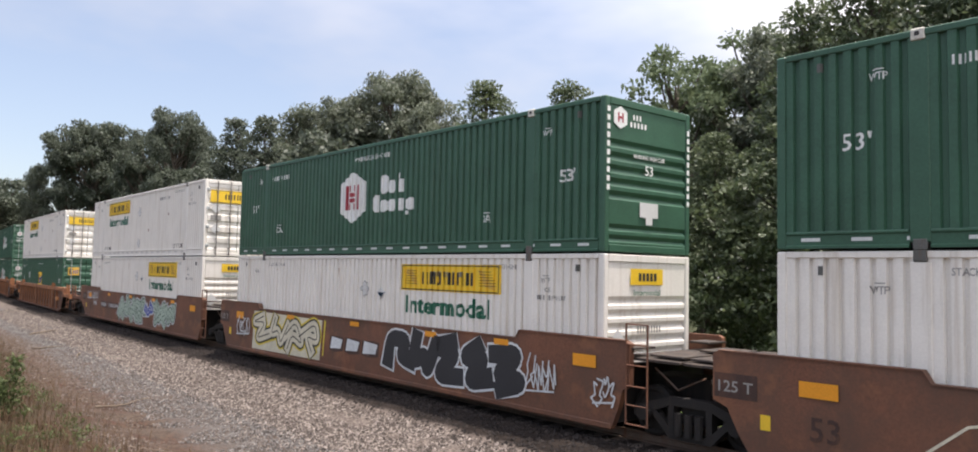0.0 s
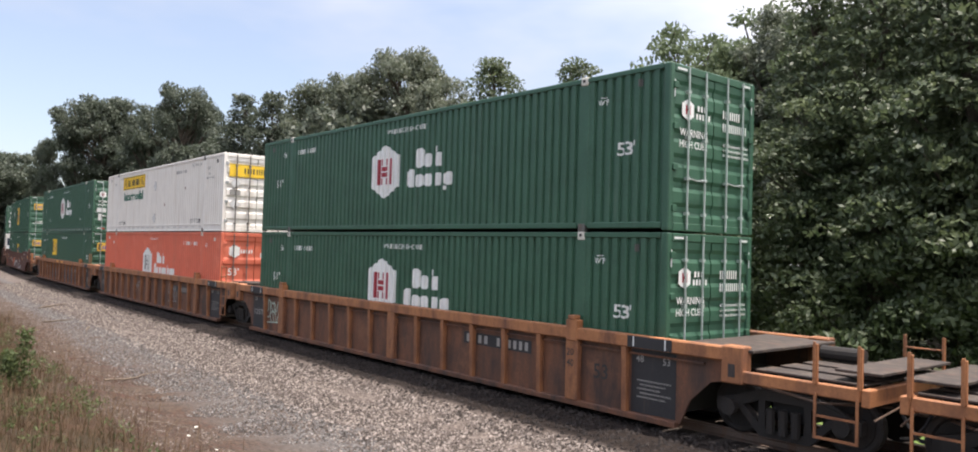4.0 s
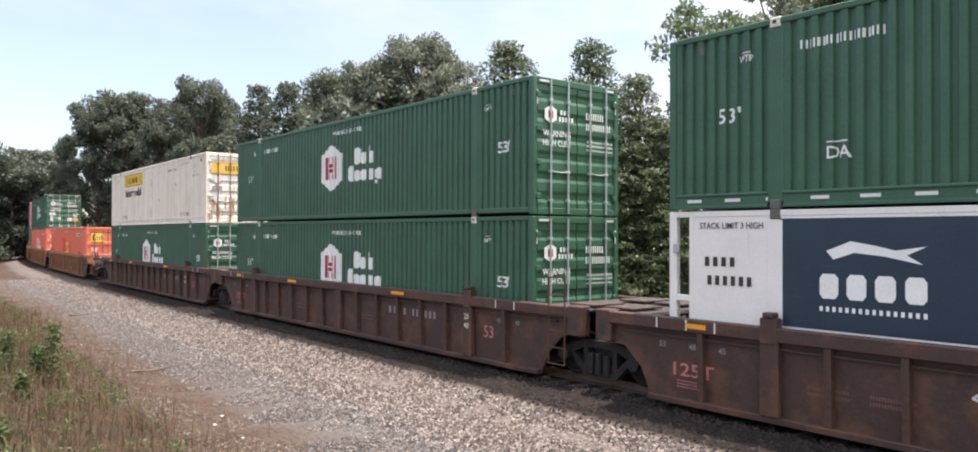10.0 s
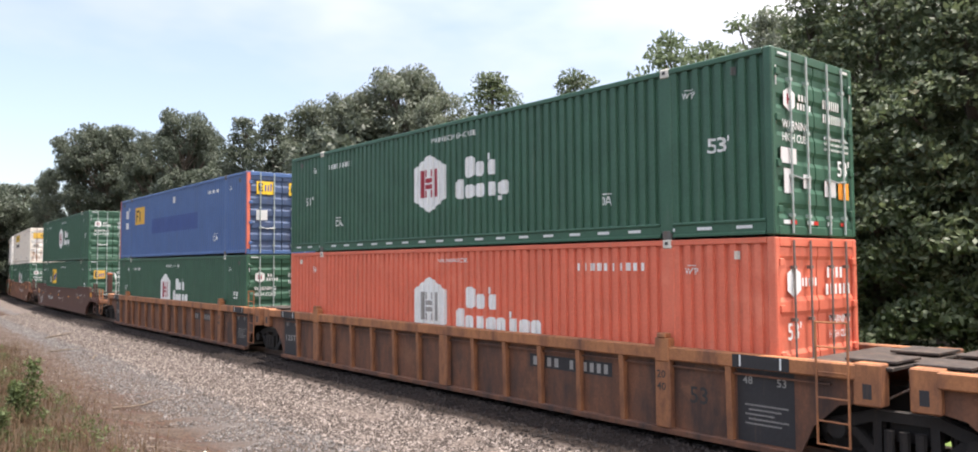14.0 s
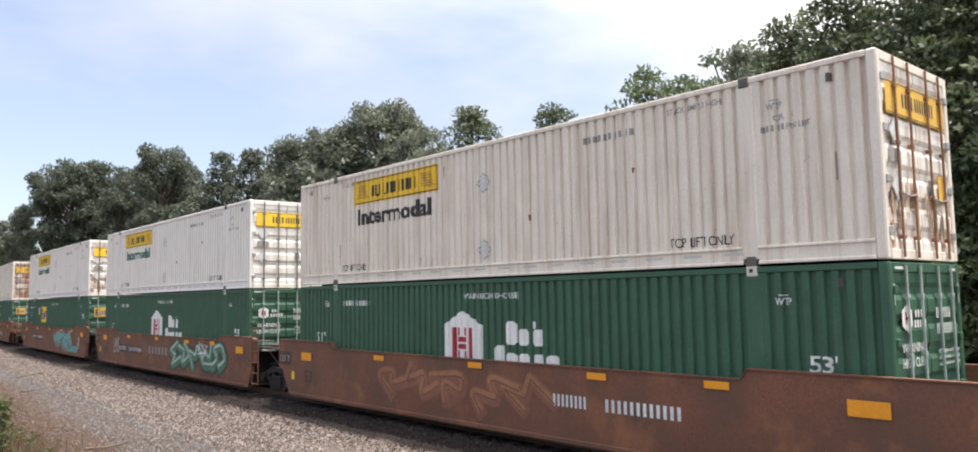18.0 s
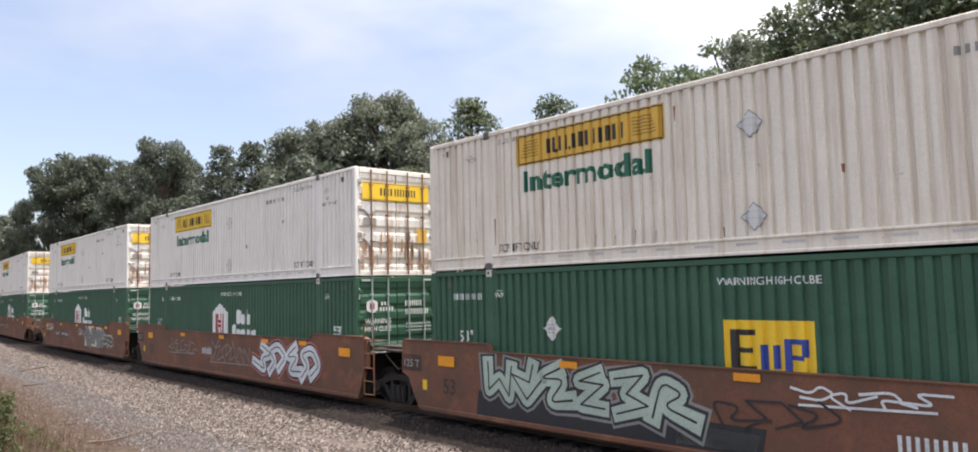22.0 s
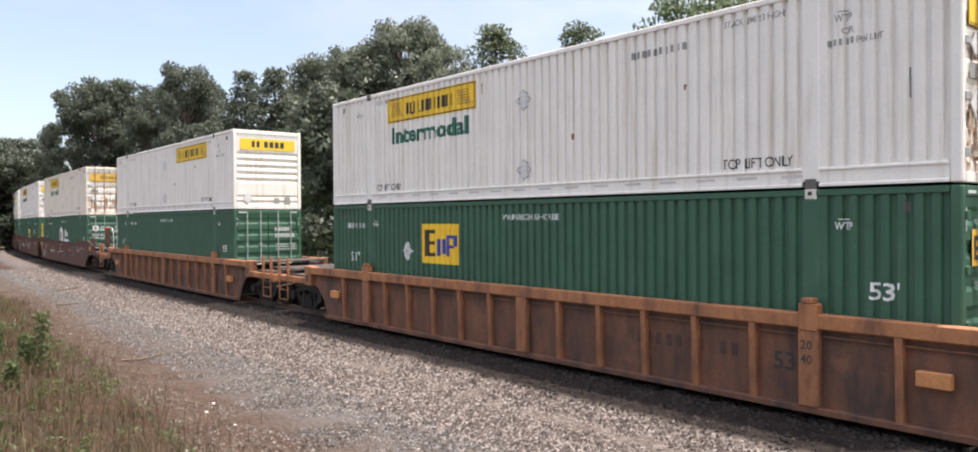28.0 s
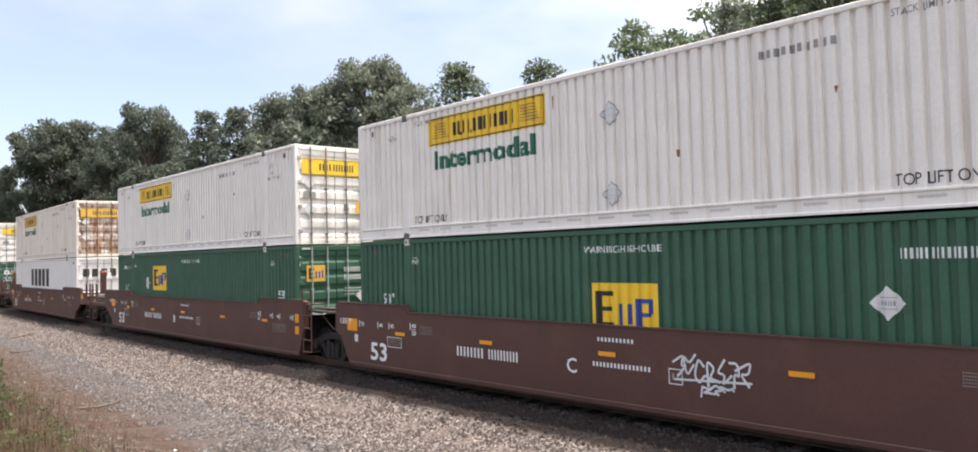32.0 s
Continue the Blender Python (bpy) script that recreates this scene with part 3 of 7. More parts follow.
def flat_shape(polys, out_of, breaks=(), lift=0.004):
    """Polygons in x, z laid on a wall; out_of(x, z) is the wall's depth there, cut at breaks so that it follows the ribs."""
    bm = bmesh.new()
    for p in polys:
        bm.faces.new([bm.verts.new((x, 0, z)) for x, z in p])
    if bm.verts:
        lo, hi = min(v.co.x for v in bm.verts), max(v.co.x for v in bm.verts)
        for c in breaks:
            if lo < c < hi:
                bmesh.ops.bisect_plane(bm, geom=bm.verts[:] + bm.edges[:] + bm.faces[:], plane_co=(c, 0, 0), plane_no=(1, 0, 0), dist=1e-5)
    for v in bm.verts:
        v.co.y = out_of(v.co.x, v.co.z) - lift
    for f in bm.faces:
        f.normal_update()
        if f.normal.y > 0:
            f.normal_flip()
    return bm


def text_polys(words, x, z, height, width=0.0, bold=0.012):
    vs, fs = letters(words, height, bold)
    k = width / max(v[0] for v in vs) if width else 1.0
    return [[(x + vs[i][0] * k, z + vs[i][1]) for i in f] for f in fs]


def rect(x0, x1, z0, z1):
    return [[(x0, z0), (x1, z0), (x1, z1), (x0, z1)]]


def empty(name):
    return new(name)
# ---------------------------------------------------------------- ground and track
def across(x, y, want_along=False):
    """Signed distance from the line, positive on the camera's side."""
    m = (_s > -260) & (_s < 420)
    px, py, pa = _px[m], _py[m], _ang[m]
    ps = _s[m]
    best = np.full(x.shape, 1e9)
    u = np.zeros(x.shape)
    along = np.zeros(x.shape)
    for i in range(0, len(px)):
        d = (x - px[i]) ** 2 + (y - py[i]) ** 2
        near = d < best
        best = np.where(near, d, best)
        along = np.where(near, ps[i], along)
        u = np.where(near, -(x - px[i]) * np.cos(pa[i]) - (y - py[i]) * np.sin(pa[i]), u)
    far = np.sqrt(best)
    u = np.where(far > 60, np.sign(u) * far, u)
    return (u, along) if want_along else u


def verge_shift(u, s):
    """How much nearer to the rails the dirt comes as the line goes on."""
    return np.interp(s, [-5, 10, 20, 55, 120], [0.0, 1.25, 2.5, 3.8, 4.2]) * np.clip((u - 2.3) / 1.5, 0, 1)


def ground_height(u):
    return np.interp(u, [-60, -9, -3.4, -1.9, 1.5, 2.3, 3.3, 7.0, 9.0, 12.0, 16.0, 80.0],
                     [0.1, -0.2, -0.4, -0.07, -0.08, -0.20, -0.42, -0.42, 0.05, 0.85, 1.0, 1.6])


def build_ground():
    gx = np.concatenate([-np.geomspace(2500, 70, 16), np.arange(-66, 30, 0.55), np.geomspace(32, 2500, 16)])
    gy = np.concatenate([-np.geomspace(2500, 12, 16), np.arange(-9, 120, 0.6), np.geomspace(124, 2500, 16)])
    X, Y = np.meshgrid(gx, gy, indexing="ij")
    U, S = across(X, Y, True)
    Z = ground_height(U)
    rng = np.random.default_rng(3)
    rough = rng.normal(0, 1, X.shape)
    Z = Z + np.where(U > 6.5, 0.035, 0.010) * rough * (np.abs(U) < 40) * (np.abs(U) > 1.7)
    nx, ny = X.shape
    verts = np.stack([X.ravel(), Y.ravel(), Z.ravel()], 1)
    i = (np.arange(nx - 1)[:, None] * ny + np.arange(ny - 1)[None]).ravel()
    faces = np.stack([i, i + ny, i + ny + 1, i + 1], 1)
    me = raw("ground", verts.tolist(), faces.tolist(), M_GROUND)
    me.attributes.new("across", 'FLOAT', 'POINT').data.foreach_set("value", (U + verge_shift(U, S)).ravel().astype(np.float32))
    tagged(new("ground", me), "gravel and red dirt trackside ground beside mown grass", "ground", kind="structure")


build_ground()


def build_track():
    track = tagged(empty("railway_track"), "single railway track on stone ballast with timber sleepers", "railway track", kind="structure")
    ss = np.concatenate([np.arange(-60, 200, 2.0), np.arange(200, 420, 5.0)])
    prof = [(-0.07, -0.17), (0.07, -0.17), (0.07, -0.155), (0.012, -0.13), (0.012, -0.05), (0.036, -0.035), (0.036, 0.0),
            (-0.036, 0.0), (-0.036, -0.035), (-0.012, -0.05), (-0.012, -0.13), (-0.07, -0.155)]
    for side in (-0.755, 0.755):
        v, f = [], []
        for s in ss:
            for du, z in prof:
                x, y, _ = line_at(s, side + du)
                v.append((x, y, z + 0.10))
        n = len(prof)
        for j in range(len(ss) - 1):
            for q in range(n):
                f.append((j * n + q, j * n + (q + 1) % n, (j + 1) * n + (q + 1) % n, (j + 1) * n + q))
        hang("rail", raw("rail", v, f, "rail"), "rail", track, "brown rail with a bright head")
    tie = boxes((-0.11, 0.11, -1.3, 1.3, -0.36, -0.172), bevel=0.012)
    me = bpy.data.meshes.new("tie")
    tie.to_mesh(me)
    tie.free()
    me.materials.append(M["wood"])
    s = -28.0
    while s < 118:
        x, y, a = line_at(s)
        ob = new("tie", me)
        ob.parent = track
        ob.matrix_basis = pose(x, y, 0.10 + random.uniform(-0.01, 0.005), 0, 0, math.degrees(a) + 90 + random.uniform(-1, 1))
        s += 0.52


build_track()


def build_ballast(name, n, inner, outer, taper, tail, material, label, seed, big=0.046):
    """Loose stones along the near shoulder of the track."""
    rng = np.random.default_rng(seed)
    s = -14 + 62 * rng.random(n) ** 1.35
    u = inner + rng.normal(0, 0.06, n) + (outer - inner - taper * np.interp(s, [-5, 10, 20, 55], [0, 0.9, 1.9, 2.7])) * rng.random(n) ** 1.1 + tail * rng.exponential(1.0, n)
    a = np.interp(s, _s, _ang)
    x = np.interp(s, _s, _px) - u * np.cos(a)
    y = np.interp(s, _s, _py) - u * np.sin(a)
    z = ground_height(u)
    # broken stone: a skewed four-sided foot sunk in the bed and a ridge of two points above
    base = np.array([(1, 0.1, -0.35), (0.1, 1, -0.35), (-1, -0.1, -0.35), (-0.1, -1, -0.35), (0.34, 0.12, 0.72), (-0.30, -0.10, 0.60)], float)
    fc = np.array([(0, 1, 4), (1, 5, 4), (1, 2, 5), (2, 3, 5), (3, 4, 5), (3, 0, 4)])
    size = big * (0.42 + 0.58 * rng.random((n, 1, 1)) ** 1.4) * rng.uniform(0.7, 1.3, (n, 1, 3))
    v = base[None] * size + rng.normal(0, 0.16, (n, 6, 3)) * size
    th = rng.uniform(0, 6.28, n)
    c, q = np.cos(th), np.sin(th)
    vx = v[:, :, 0] * c[:, None] - v[:, :, 1] * q[:, None]
    vy = v[:, :, 0] * q[:, None] + v[:, :, 1] * c[:, None]
    tilt = rng.normal(0, 0.5, n)[:, None]
    v = np.stack([vx + x[:, None], vy + y[:, None], v[:, :, 2] * 0.9 + vx * tilt * 0.5 + z[:, None] + 0.008], 2)
    f = (fc[None] + 6 * np.arange(n)[:, None, None]).reshape(-1, 3)
    tagged(new(name, raw(name, v.reshape(-1, 3).tolist(), f.tolist(), material)), label, "gravel", kind="stuff")


build_ballast("ballast", 150000, 2.58, 4.9, 0.5, 0.22, M_STONE, "loose tan and grey crushed stone ballast beside the track", 11, 0.047)
# dark stones reach out to where the train's shadow ends
build_ballast("oily_shade_ballast", 11000, 1.1, 2.56, 0.0, 0.0, M_OILY_SHADE, "crushed stone ballast along the rails, darkened by oil and painted-in train shade", 12)
build_ballast("road_gravel", 70000, 4.35, 7.0, 0.8, 0.15, M_GRIT, "fine grey gravel strip along the track", 14, 0.027)
build_ballast("pebbles", 40000, 5.3, 9.0, 0.9, 0.0, M_PEBBLE, "small dirty pebbles strewn on the dirt", 13, 0.028)

# ---------------------------------------------------------------- containers
LEN, WID, HIGH = 16.154, 2.59, 2.89
HX, HY = LEN / 2, WID / 2
PX = 6.1


def rib_profile(pitch, deep, flat, slope):
    xs, ys = [-HX, -7.93], [0.0, 0.0]
    for a, b in ((-7.93, -6.23), (-5.97, 5.97), (6.23, 7.93)):
        n = round((b - a) / pitch)
        w = (b - a) / n
        for i in range(n):
            x = a + i * w
            for k, d in ((0.0, 0.014), (flat, 0.014), (flat + slope, deep), (1 - slope, deep)):
                xs.append(x + k * w + (0.001 if k == 0 and i == 0 else 0))
                ys.append(d)
        xs.append(b)
        ys.append(0.014)
    xs.append(HX)
    ys.append(0.0)
    return np.array(xs), np.array(ys)


RIBS, RIBS_DEEP = rib_profile(0.218, 0.062, 0.48, 0.10), rib_profile(0.216, 0.066, 0.58, 0.08)
FLAT = (np.array([-7.58, HX]), np.array([0.006, 0.006]))


def side_panel(profile, z0, z1):
    xs, ys = profile
    k = (xs > -7.94) & (xs < 7.94) if len(xs) > 2 else np.array([True, True])
    xs, ys = xs[k], ys[k]
    bm = bmesh.new()
    rows = []
    for x, d in zip(xs, ys):
        rows.append([bm.verts.new((x, -HY + d, z0)), bm.verts.new((x, -HY + d, z1)), bm.verts.new((x, -HY + 0.10, z1)), bm.verts.new((x, -HY + 0.10, z0))])
    for a, b in zip(rows, rows[1:]):
        for i in range(4):
            bm.faces.new((a[i], b[i], b[(i + 1) % 4], a[(i + 1) % 4]))
    bm.faces.new(rows[0])
    bm.faces.new(rows[-1][::-1])
    bmesh.ops.recalc_face_normals(bm, faces=bm.faces[:])
    return bm


def mirrored(bm):
    bmesh.ops.scale(bm, vec=(1, -1, 1), verts=bm.verts[:])
    bmesh.ops.reverse_faces(bm, faces=bm.faces[:])
    return bm


def wave_panel(y0, y1, z0, z1, x, bands, depth=0.03):
    """An upright sheet across the end at x, pressed in at the bands (z from, z to), with a back."""
    zs, ds = [z0], [0.0]
    for a, b in bands:
        for z, d in ((a, 0.0), (a + 0.07, depth), (b - 0.07, depth), (b, 0.0)):
            zs.append(z)
            ds.append(d)
    zs.append(z1)
    ds.append(0.0)
    bm = bmesh.new()
    rows = [[bm.verts.new((x - d, y0, z)), bm.verts.new((x - d, y1, z)), bm.verts.new((x - 0.07, y1, z)), bm.verts.new((x - 0.07, y0, z))] for z, d in zip(zs, ds)]
    for a, b in zip(rows, rows[1:]):
        for i in range(4):
            bm.faces.new((a[i], a[(i + 1) % 4], b[(i + 1) % 4], b[i]))
    bm.faces.new(rows[0][::-1])
    bm.faces.new(rows[-1])
    bmesh.ops.recalc_face_normals(bm, faces=bm.faces[:])
    return bm


def end_shape(polys, x):
    bm = flat_shape(polys, lambda a, b: 0.0)
    for v in bm.verts:
        v.co = (x + 0.004, v.co.x, v.co.z)
    for f in bm.faces:
        f.normal_update()
        if f.normal.x < 0:
            f.normal_flip()
    return bm


def hexagon(cx, cz, w, h):
    return [[(cx - w, cz - h * 0.55), (cx, cz - h), (cx + w, cz - h * 0.55), (cx + w, cz + h * 0.55), (cx, cz + h), (cx - w, cz + h * 0.55)]]


def diamond(cx, cz, r):
    return [[(cx - r, cz), (cx, cz - r), (cx + r, cz), (cx, cz + r)]]


def rail_bar(a, b, top, foot, sy):
    """A pressed bottom rail with a lip above and a flange below."""
    prof = [(0.006, top), (0.014, top - 0.012), (0.014, top - 0.036), (-0.008, top - 0.052), (-0.008, foot + 0.050), (0.020, foot + 0.034), (0.020, foot), (-0.09, foot), (-0.09, top)]
    bm = bmesh.new()
    ends = [[bm.verts.new((x, sy * (HY + y), z)) for y, z in prof] for x in (a, b)]
    for i in range(9):
        bm.faces.new((ends[0][i], ends[1][i], ends[1][(i + 1) % 9], ends[0][(i + 1) % 9]))
    bm.faces.new(ends[0])
    bm.faces.new(ends[1][::-1])
    bmesh.ops.recalc_face_normals(bm, faces=bm.faces[:])
    return bm


def container(style, paint, logo="", logo_x=0.0, door=True, dash=False, door_paint="", ink="ink_white", label="", up=0.0):
    th = tagged(empty("shipping_container"), label, "container", "containers on the train")
    prof = FLAT if style == "reefer" else RIBS_DEEP if paint in ("white", "cream", "swift") else RIBS
    breaks = [float(x) for x in prof[0]]
    depth = lambda x, z: -HY + float(np.interp(x, prof[0], prof[1]))
    low = 0.30 if paint in ("white", "cream", "swift") else (0.27 if dash else 0.17)
    pan = side_panel(prof, low - 0.02, HIGH - 0.09)
    part("side_panel", pan, paint, th)
    part("side_panel", mirrored(side_panel(prof, low - 0.02, HIGH - 0.09)), paint, th)
    # rails and posts
    for sy in (-1, 1):
        y0, y1 = sorted((sy * (HY - 0.09), sy * (HY + 0.002)))
        part("top_rail", boxes((-HX + 0.15, HX - 0.15, y0, y1, HIGH - 0.10, HIGH - 0.005), bevel=0.012), paint, th)
        for a, b in ((-HX + 0.15, -PX - 0.131), (-PX + 0.131, PX - 0.131), (PX + 0.131, HX - 0.15)):
            if low < 0.2:
                part("bottom_rail", boxes((a, b, y0, y1, 0.06, low), bevel=0.014), paint, th)
            else:
                part("bottom_rail", rail_bar(a, b, low, 0.03, sy), paint, th)
        for sx in (-1, 1):
            part("lifting_post", boxes((sx * PX - 0.13, sx * PX + 0.13, y0, y1 + (0.004 if sy > 0 else 0), 0.10, HIGH - 0.15), bevel=0.012), paint, th)
            x0, x1 = sorted((sx * (HX - 0.15), sx * HX))
            part("corner_post", boxes((x0, x1, *sorted((sy * (HY - 0.13), sy * (HY + 0.002))), 0.02, HIGH - 0.005), bevel=0.02), paint, th)
            for z0 in ((-0.01, HIGH - 0.148) if sy < 0 else ()):
                cast = boxes((sx * PX - 0.09, sx * PX + 0.09, *sorted((sy * (HY - 0.12), sy * (HY + 0.012))), z0, z0 + 0.158), bevel=0.015)
                made_of = "castwhite" if (z0 > 1 and paint in ("green", "orange")) else "casting"
                cast = part("corner_casting", cast, made_of, th)
                if made_of == "castwhite":
                    # no opening is cut: a black plate paints the shade of the casting's hole
                    part("hole_shade_plate", boxes((sx * PX - 0.035, sx * PX + 0.025, -HY - 0.016, -HY - 0.004, z0 + 0.06, z0 + 0.115)), "ink", cast)
    roof = boxes((-HX + 0.05, HX - 0.05, -HY + 0.05, HY - 0.05, HIGH - 0.07, HIGH - 0.03))
    for i in range(40):
        x = -HX + 0.4 + i * 0.395
        box(roof, x, x + 0.2, -HY + 0.15, HY - 0.15, HIGH - 0.031, HIGH - 0.012)
    part("roof", roof, paint, th)
    part("floor", boxes((-HX + 0.05, HX - 0.05, -HY + 0.05, HY - 0.05, 0.06, 0.12)), "dark", th)
    if style == "reefer":
        part("end_panel", boxes((-7.64, -7.585, -HY + 0.02, HY - 0.02, 0.1, HIGH - 0.1)), "dark", th)
        part("cross_bar", boxes((-HX + 0.152, -7.56, -HY, -HY + 0.08, 1.40, 1.50), bevel=0.01), paint, th)
        part("end_post", boxes((-7.66, -7.582, -HY - 0.002, -HY + 0.018, 0.1, HIGH - 0.1), bevel=0.004), paint, th)
    else:
        part("end_panel", boxes((-HX + 0.02, -HX + 0.08, -HY + 0.13, HY - 0.13, 0.1, HIGH - 0.1)), paint, th)
    # the end that leads
    xe = HX - 0.02
    part("end_sill", boxes((HX - 0.12, HX, -HY + 0.13, HY - 0.13, 0.02, 0.16), bevel=0.012), paint, th)
    part("end_header", boxes((HX - 0.12, HX, -HY + 0.13, HY - 0.13, HIGH - 0.15, HIGH - 0.01), bevel=0.012), paint, th)
    dp = door_paint or paint
    if door:
        bands = [(0.27 + i * 0.42, 0.27 + i * 0.42 + 0.24) for i in range(6)] if paint not in ("orange", "swift") else [(0.3, 0.95), (1.1, 1.75), (1.9, 2.6)]
        if style == "reefer":
            bands = []
        for y0, y1 in ((-HY + 0.14, -0.015), (0.015, HY - 0.14)):
            leaf = part("door", wave_panel(y0, y1, 0.165, HIGH - 0.155, xe, bands), dp, th)
            for fr in (0.30, 0.74):
                y = y0 + (y1 - y0) * fr
                rod = tubes(((HX + 0.03, y, 0.05), (HX + 0.03, y, HIGH - 0.05), 0.019))
                for z in (0.3, 0.9, 1.6, 2.4):
                    box(rod, HX - 0.02, HX + 0.05, y - 0.04, y + 0.04, z, z + 0.05)
                part("lock_rod", rod, "rod_green" if paint in ("green", "blue") else "steel" if style == "reefer" else "rust_run" if door_paint in ("stained", "rusty") else "rod", leaf, "upright locking rod")
                part("door_handle", tubes(((HX + 0.045, y, 0.93), (HX + 0.045, y + (0.28 if fr < 0.5 else -0.28), 0.90), 0.014)), "steel" if paint != "white" else "rod", leaf)
            yo = y0 if y0 < 0 else y1
            for z in (0.35, 1.05, 1.75, 2.45):
                part("hinge", boxes((HX - 0.03, HX + 0.03, yo - 0.06, yo + 0.06, z, z + 0.11), bevel=0.008), "steel" if paint in ("white", "cream") else paint, leaf)
    else:
        bands = [(0.2, 0.34), (0.40, 0.54)] + [(0.98 + i * 0.24, 0.98 + i * 0.24 + 0.17) for i in range(5)]
        part("end_panel", wave_panel(-HY + 0.14, HY - 0.14, 0.165, HIGH - 0.155, xe, bands, 0.05), dp, th)

    def side(name, polys, mat_name, lift=0.004, label=""):
        for group in [polys] if name in JOINED else [[p] for p in polys]:
            part(name, flat_shape(group, depth, breaks, lift), mat_name, th, label)

    def tail(name, polys, mat_name, x=HX - 0.004, label=""):
        for group in [polys] if name in JOINED else [[p] for p in polys]:
            part(name, end_shape(group, x), mat_name, th, label)

    def rail_mark(name, polys, mat_name):
        for group in [polys] if name in JOINED else [[p] for p in polys]:
            part(name, flat_shape(group, lambda x, z: -HY + 0.008), mat_name, th)

    # markings that all of them carry
    if style != "reefer":
        for x in (-5.93 if logo.startswith("emp") and paint == "green" else -6.75, 6.45):
            side("lettering", text_polys("WTP", x, 2.31, 0.11, 0.25) + rect(x + 0.05, x + 0.21, 2.45, 2.465), "ink_grey" if paint in ("white", "cream") else ink)
        side("eyelet", rect(-7.45, -7.38, 2.55, 2.68) + rect(7.38, 7.45, 2.55, 2.68), "castwhite" if paint == "orange" else "casting", 0.02)
    if paint in ("white", "cream"):
        for x in (-5.79, 4.63):
            side("lettering", text_polys("TOP LIFT ONLY", x, 0.35, 0.16, 1.2, 0.005), "ink")
            side("lettering", text_polys("STACK LIMIT 3 HIGH", x + 0.05, 2.57, 0.10, 1.0), "ink_grey")
        side("number_stencil", word_bars(2.8, 2.38, 3.94, 2.50, 10), "ink_grey")
        rail_mark("slot_marking", sum((rect(-5.6 + i * 0.75, -5.25 + i * 0.75, 0.17, 0.21) for i in range(16)), []), "ink_slot")
        for z in (0.60, 2.02):
            side("placard_holder", diamond(-0.03, z, 0.225), "ink_grey", 0.012, "white diamond placard holder")
            side("placard_holder", diamond(-0.03, z, 0.20), "pale", 0.018)
            side("small_print", rect(-0.13, 0.07, z + 0.075, z + 0.085) + rect(-0.15, 0.09, z - 0.03, z - 0.02), "ink_slot", 0.022)
        if logo_x == 1.62 and style == "rib":
            side("placard", diamond(0.75, 1.95, 0.17), "pale", 0.014, "small white and navy diamond placard")
            side("small_print", [[(0.60, 1.95), (0.75, 1.795), (0.90, 1.95)]], "navy", 0.018)
        side("lettering", text_polys("OR", 6.55, 2.14, 0.09) + word_bars(6.35, 1.99, 6.72, 2.08, 5) + text_polys("PIN LIFT", 6.76, 1.99, 0.09, 0.36), "ink_grey")
        if door_paint == "stained":
            side("latch_slot", rect(7.43, 7.452, 1.15, 1.55), "ink_grey", 0.006)
        # rust runs that narrow downwards
        runs = [(-1.4, 2.3, 0.25), (1.31, 1.1, 0.12), (3.9, 1.7, 0.1)]
        if paint == "cream" or style == "plain_sign":
            runs += [(-3.18, 0.34, 0.20), (-2.74, 0.33, 0.16), (-2.3, 0.34, 0.22), (-1.87, 0.33, 0.18), (-0.6, 0.33, 0.15), (-5.9, 0.5, 0.55)]
        side("rust_mark", [[(x + 0.012, z), (x + 0.028, z), (x + 0.034, z + h * 0.6), (x + 0.042, z + h), (x, z + h), (x + 0.006, z + h * 0.6)] for x, z, h in runs], "rust_run")
    if paint == "green":
        side("lettering", text_polys("WARNING HIGH CUBE", -0.72, 2.47, 0.12, 1.65, 0.005), ink)
        side("lettering", text_polys("53'", 6.92, 1.36 + up, 0.24, 0.40), ink)
        side("lettering", text_polys("53'", -7.12, 1.38 + up, 0.24, 0.40), ink)
        if style == "rib2":
            side("number_stencil", word_bars(4.65, 2.30, 5.8, 2.44, 19, 0.55), ink)
        elif logo.startswith("emp"):
            side("number_stencil", word_bars(-7.30, 2.28, -6.36, 2.41, 19, 0.55), ink)
        else:
            side("number_stencil", word_bars(-5.7, 2.34, -4.5, 2.47, 19, 0.55), ink)
    if dash:
        for i in range(22):
            rail_mark("reflector_strip", rect(-7.7 + i * 0.72, -7.42 + i * 0.72, 0.13, 0.18), "silver")
        side("lettering", text_polys("DA", 4.62, 0.66, 0.17, 0.22) + rect(4.62, 4.86, 0.86, 0.88), ink)
        side("lettering", text_polys("DA", -5.3, 0.70, 0.18) + rect(-5.3, -5.0, 0.93, 0.95), ink)
    # the owner's sign
    if logo == "hub":
        part("logo_board", flat_shape(hexagon(-0.80, 1.53, 0.63, 0.70), depth, breaks), "ink_white", th, "white hexagonal badge with a red monogram")
        bars = rect(-1.14, -0.97, 1.20, 1.86) + rect(-0.63, -0.46, 1.20, 1.86) + rect(-0.94, -0.66, 1.55, 1.66) + rect(-0.94, -0.66, 1.40, 1.51)
        bars += rect(-0.94, -0.88, 1.69, 1.86) + rect(-0.72, -0.66, 1.69, 1.86) + rect(-0.94, -0.88, 1.20, 1.37) + rect(-0.72, -0.66, 1.20, 1.37)
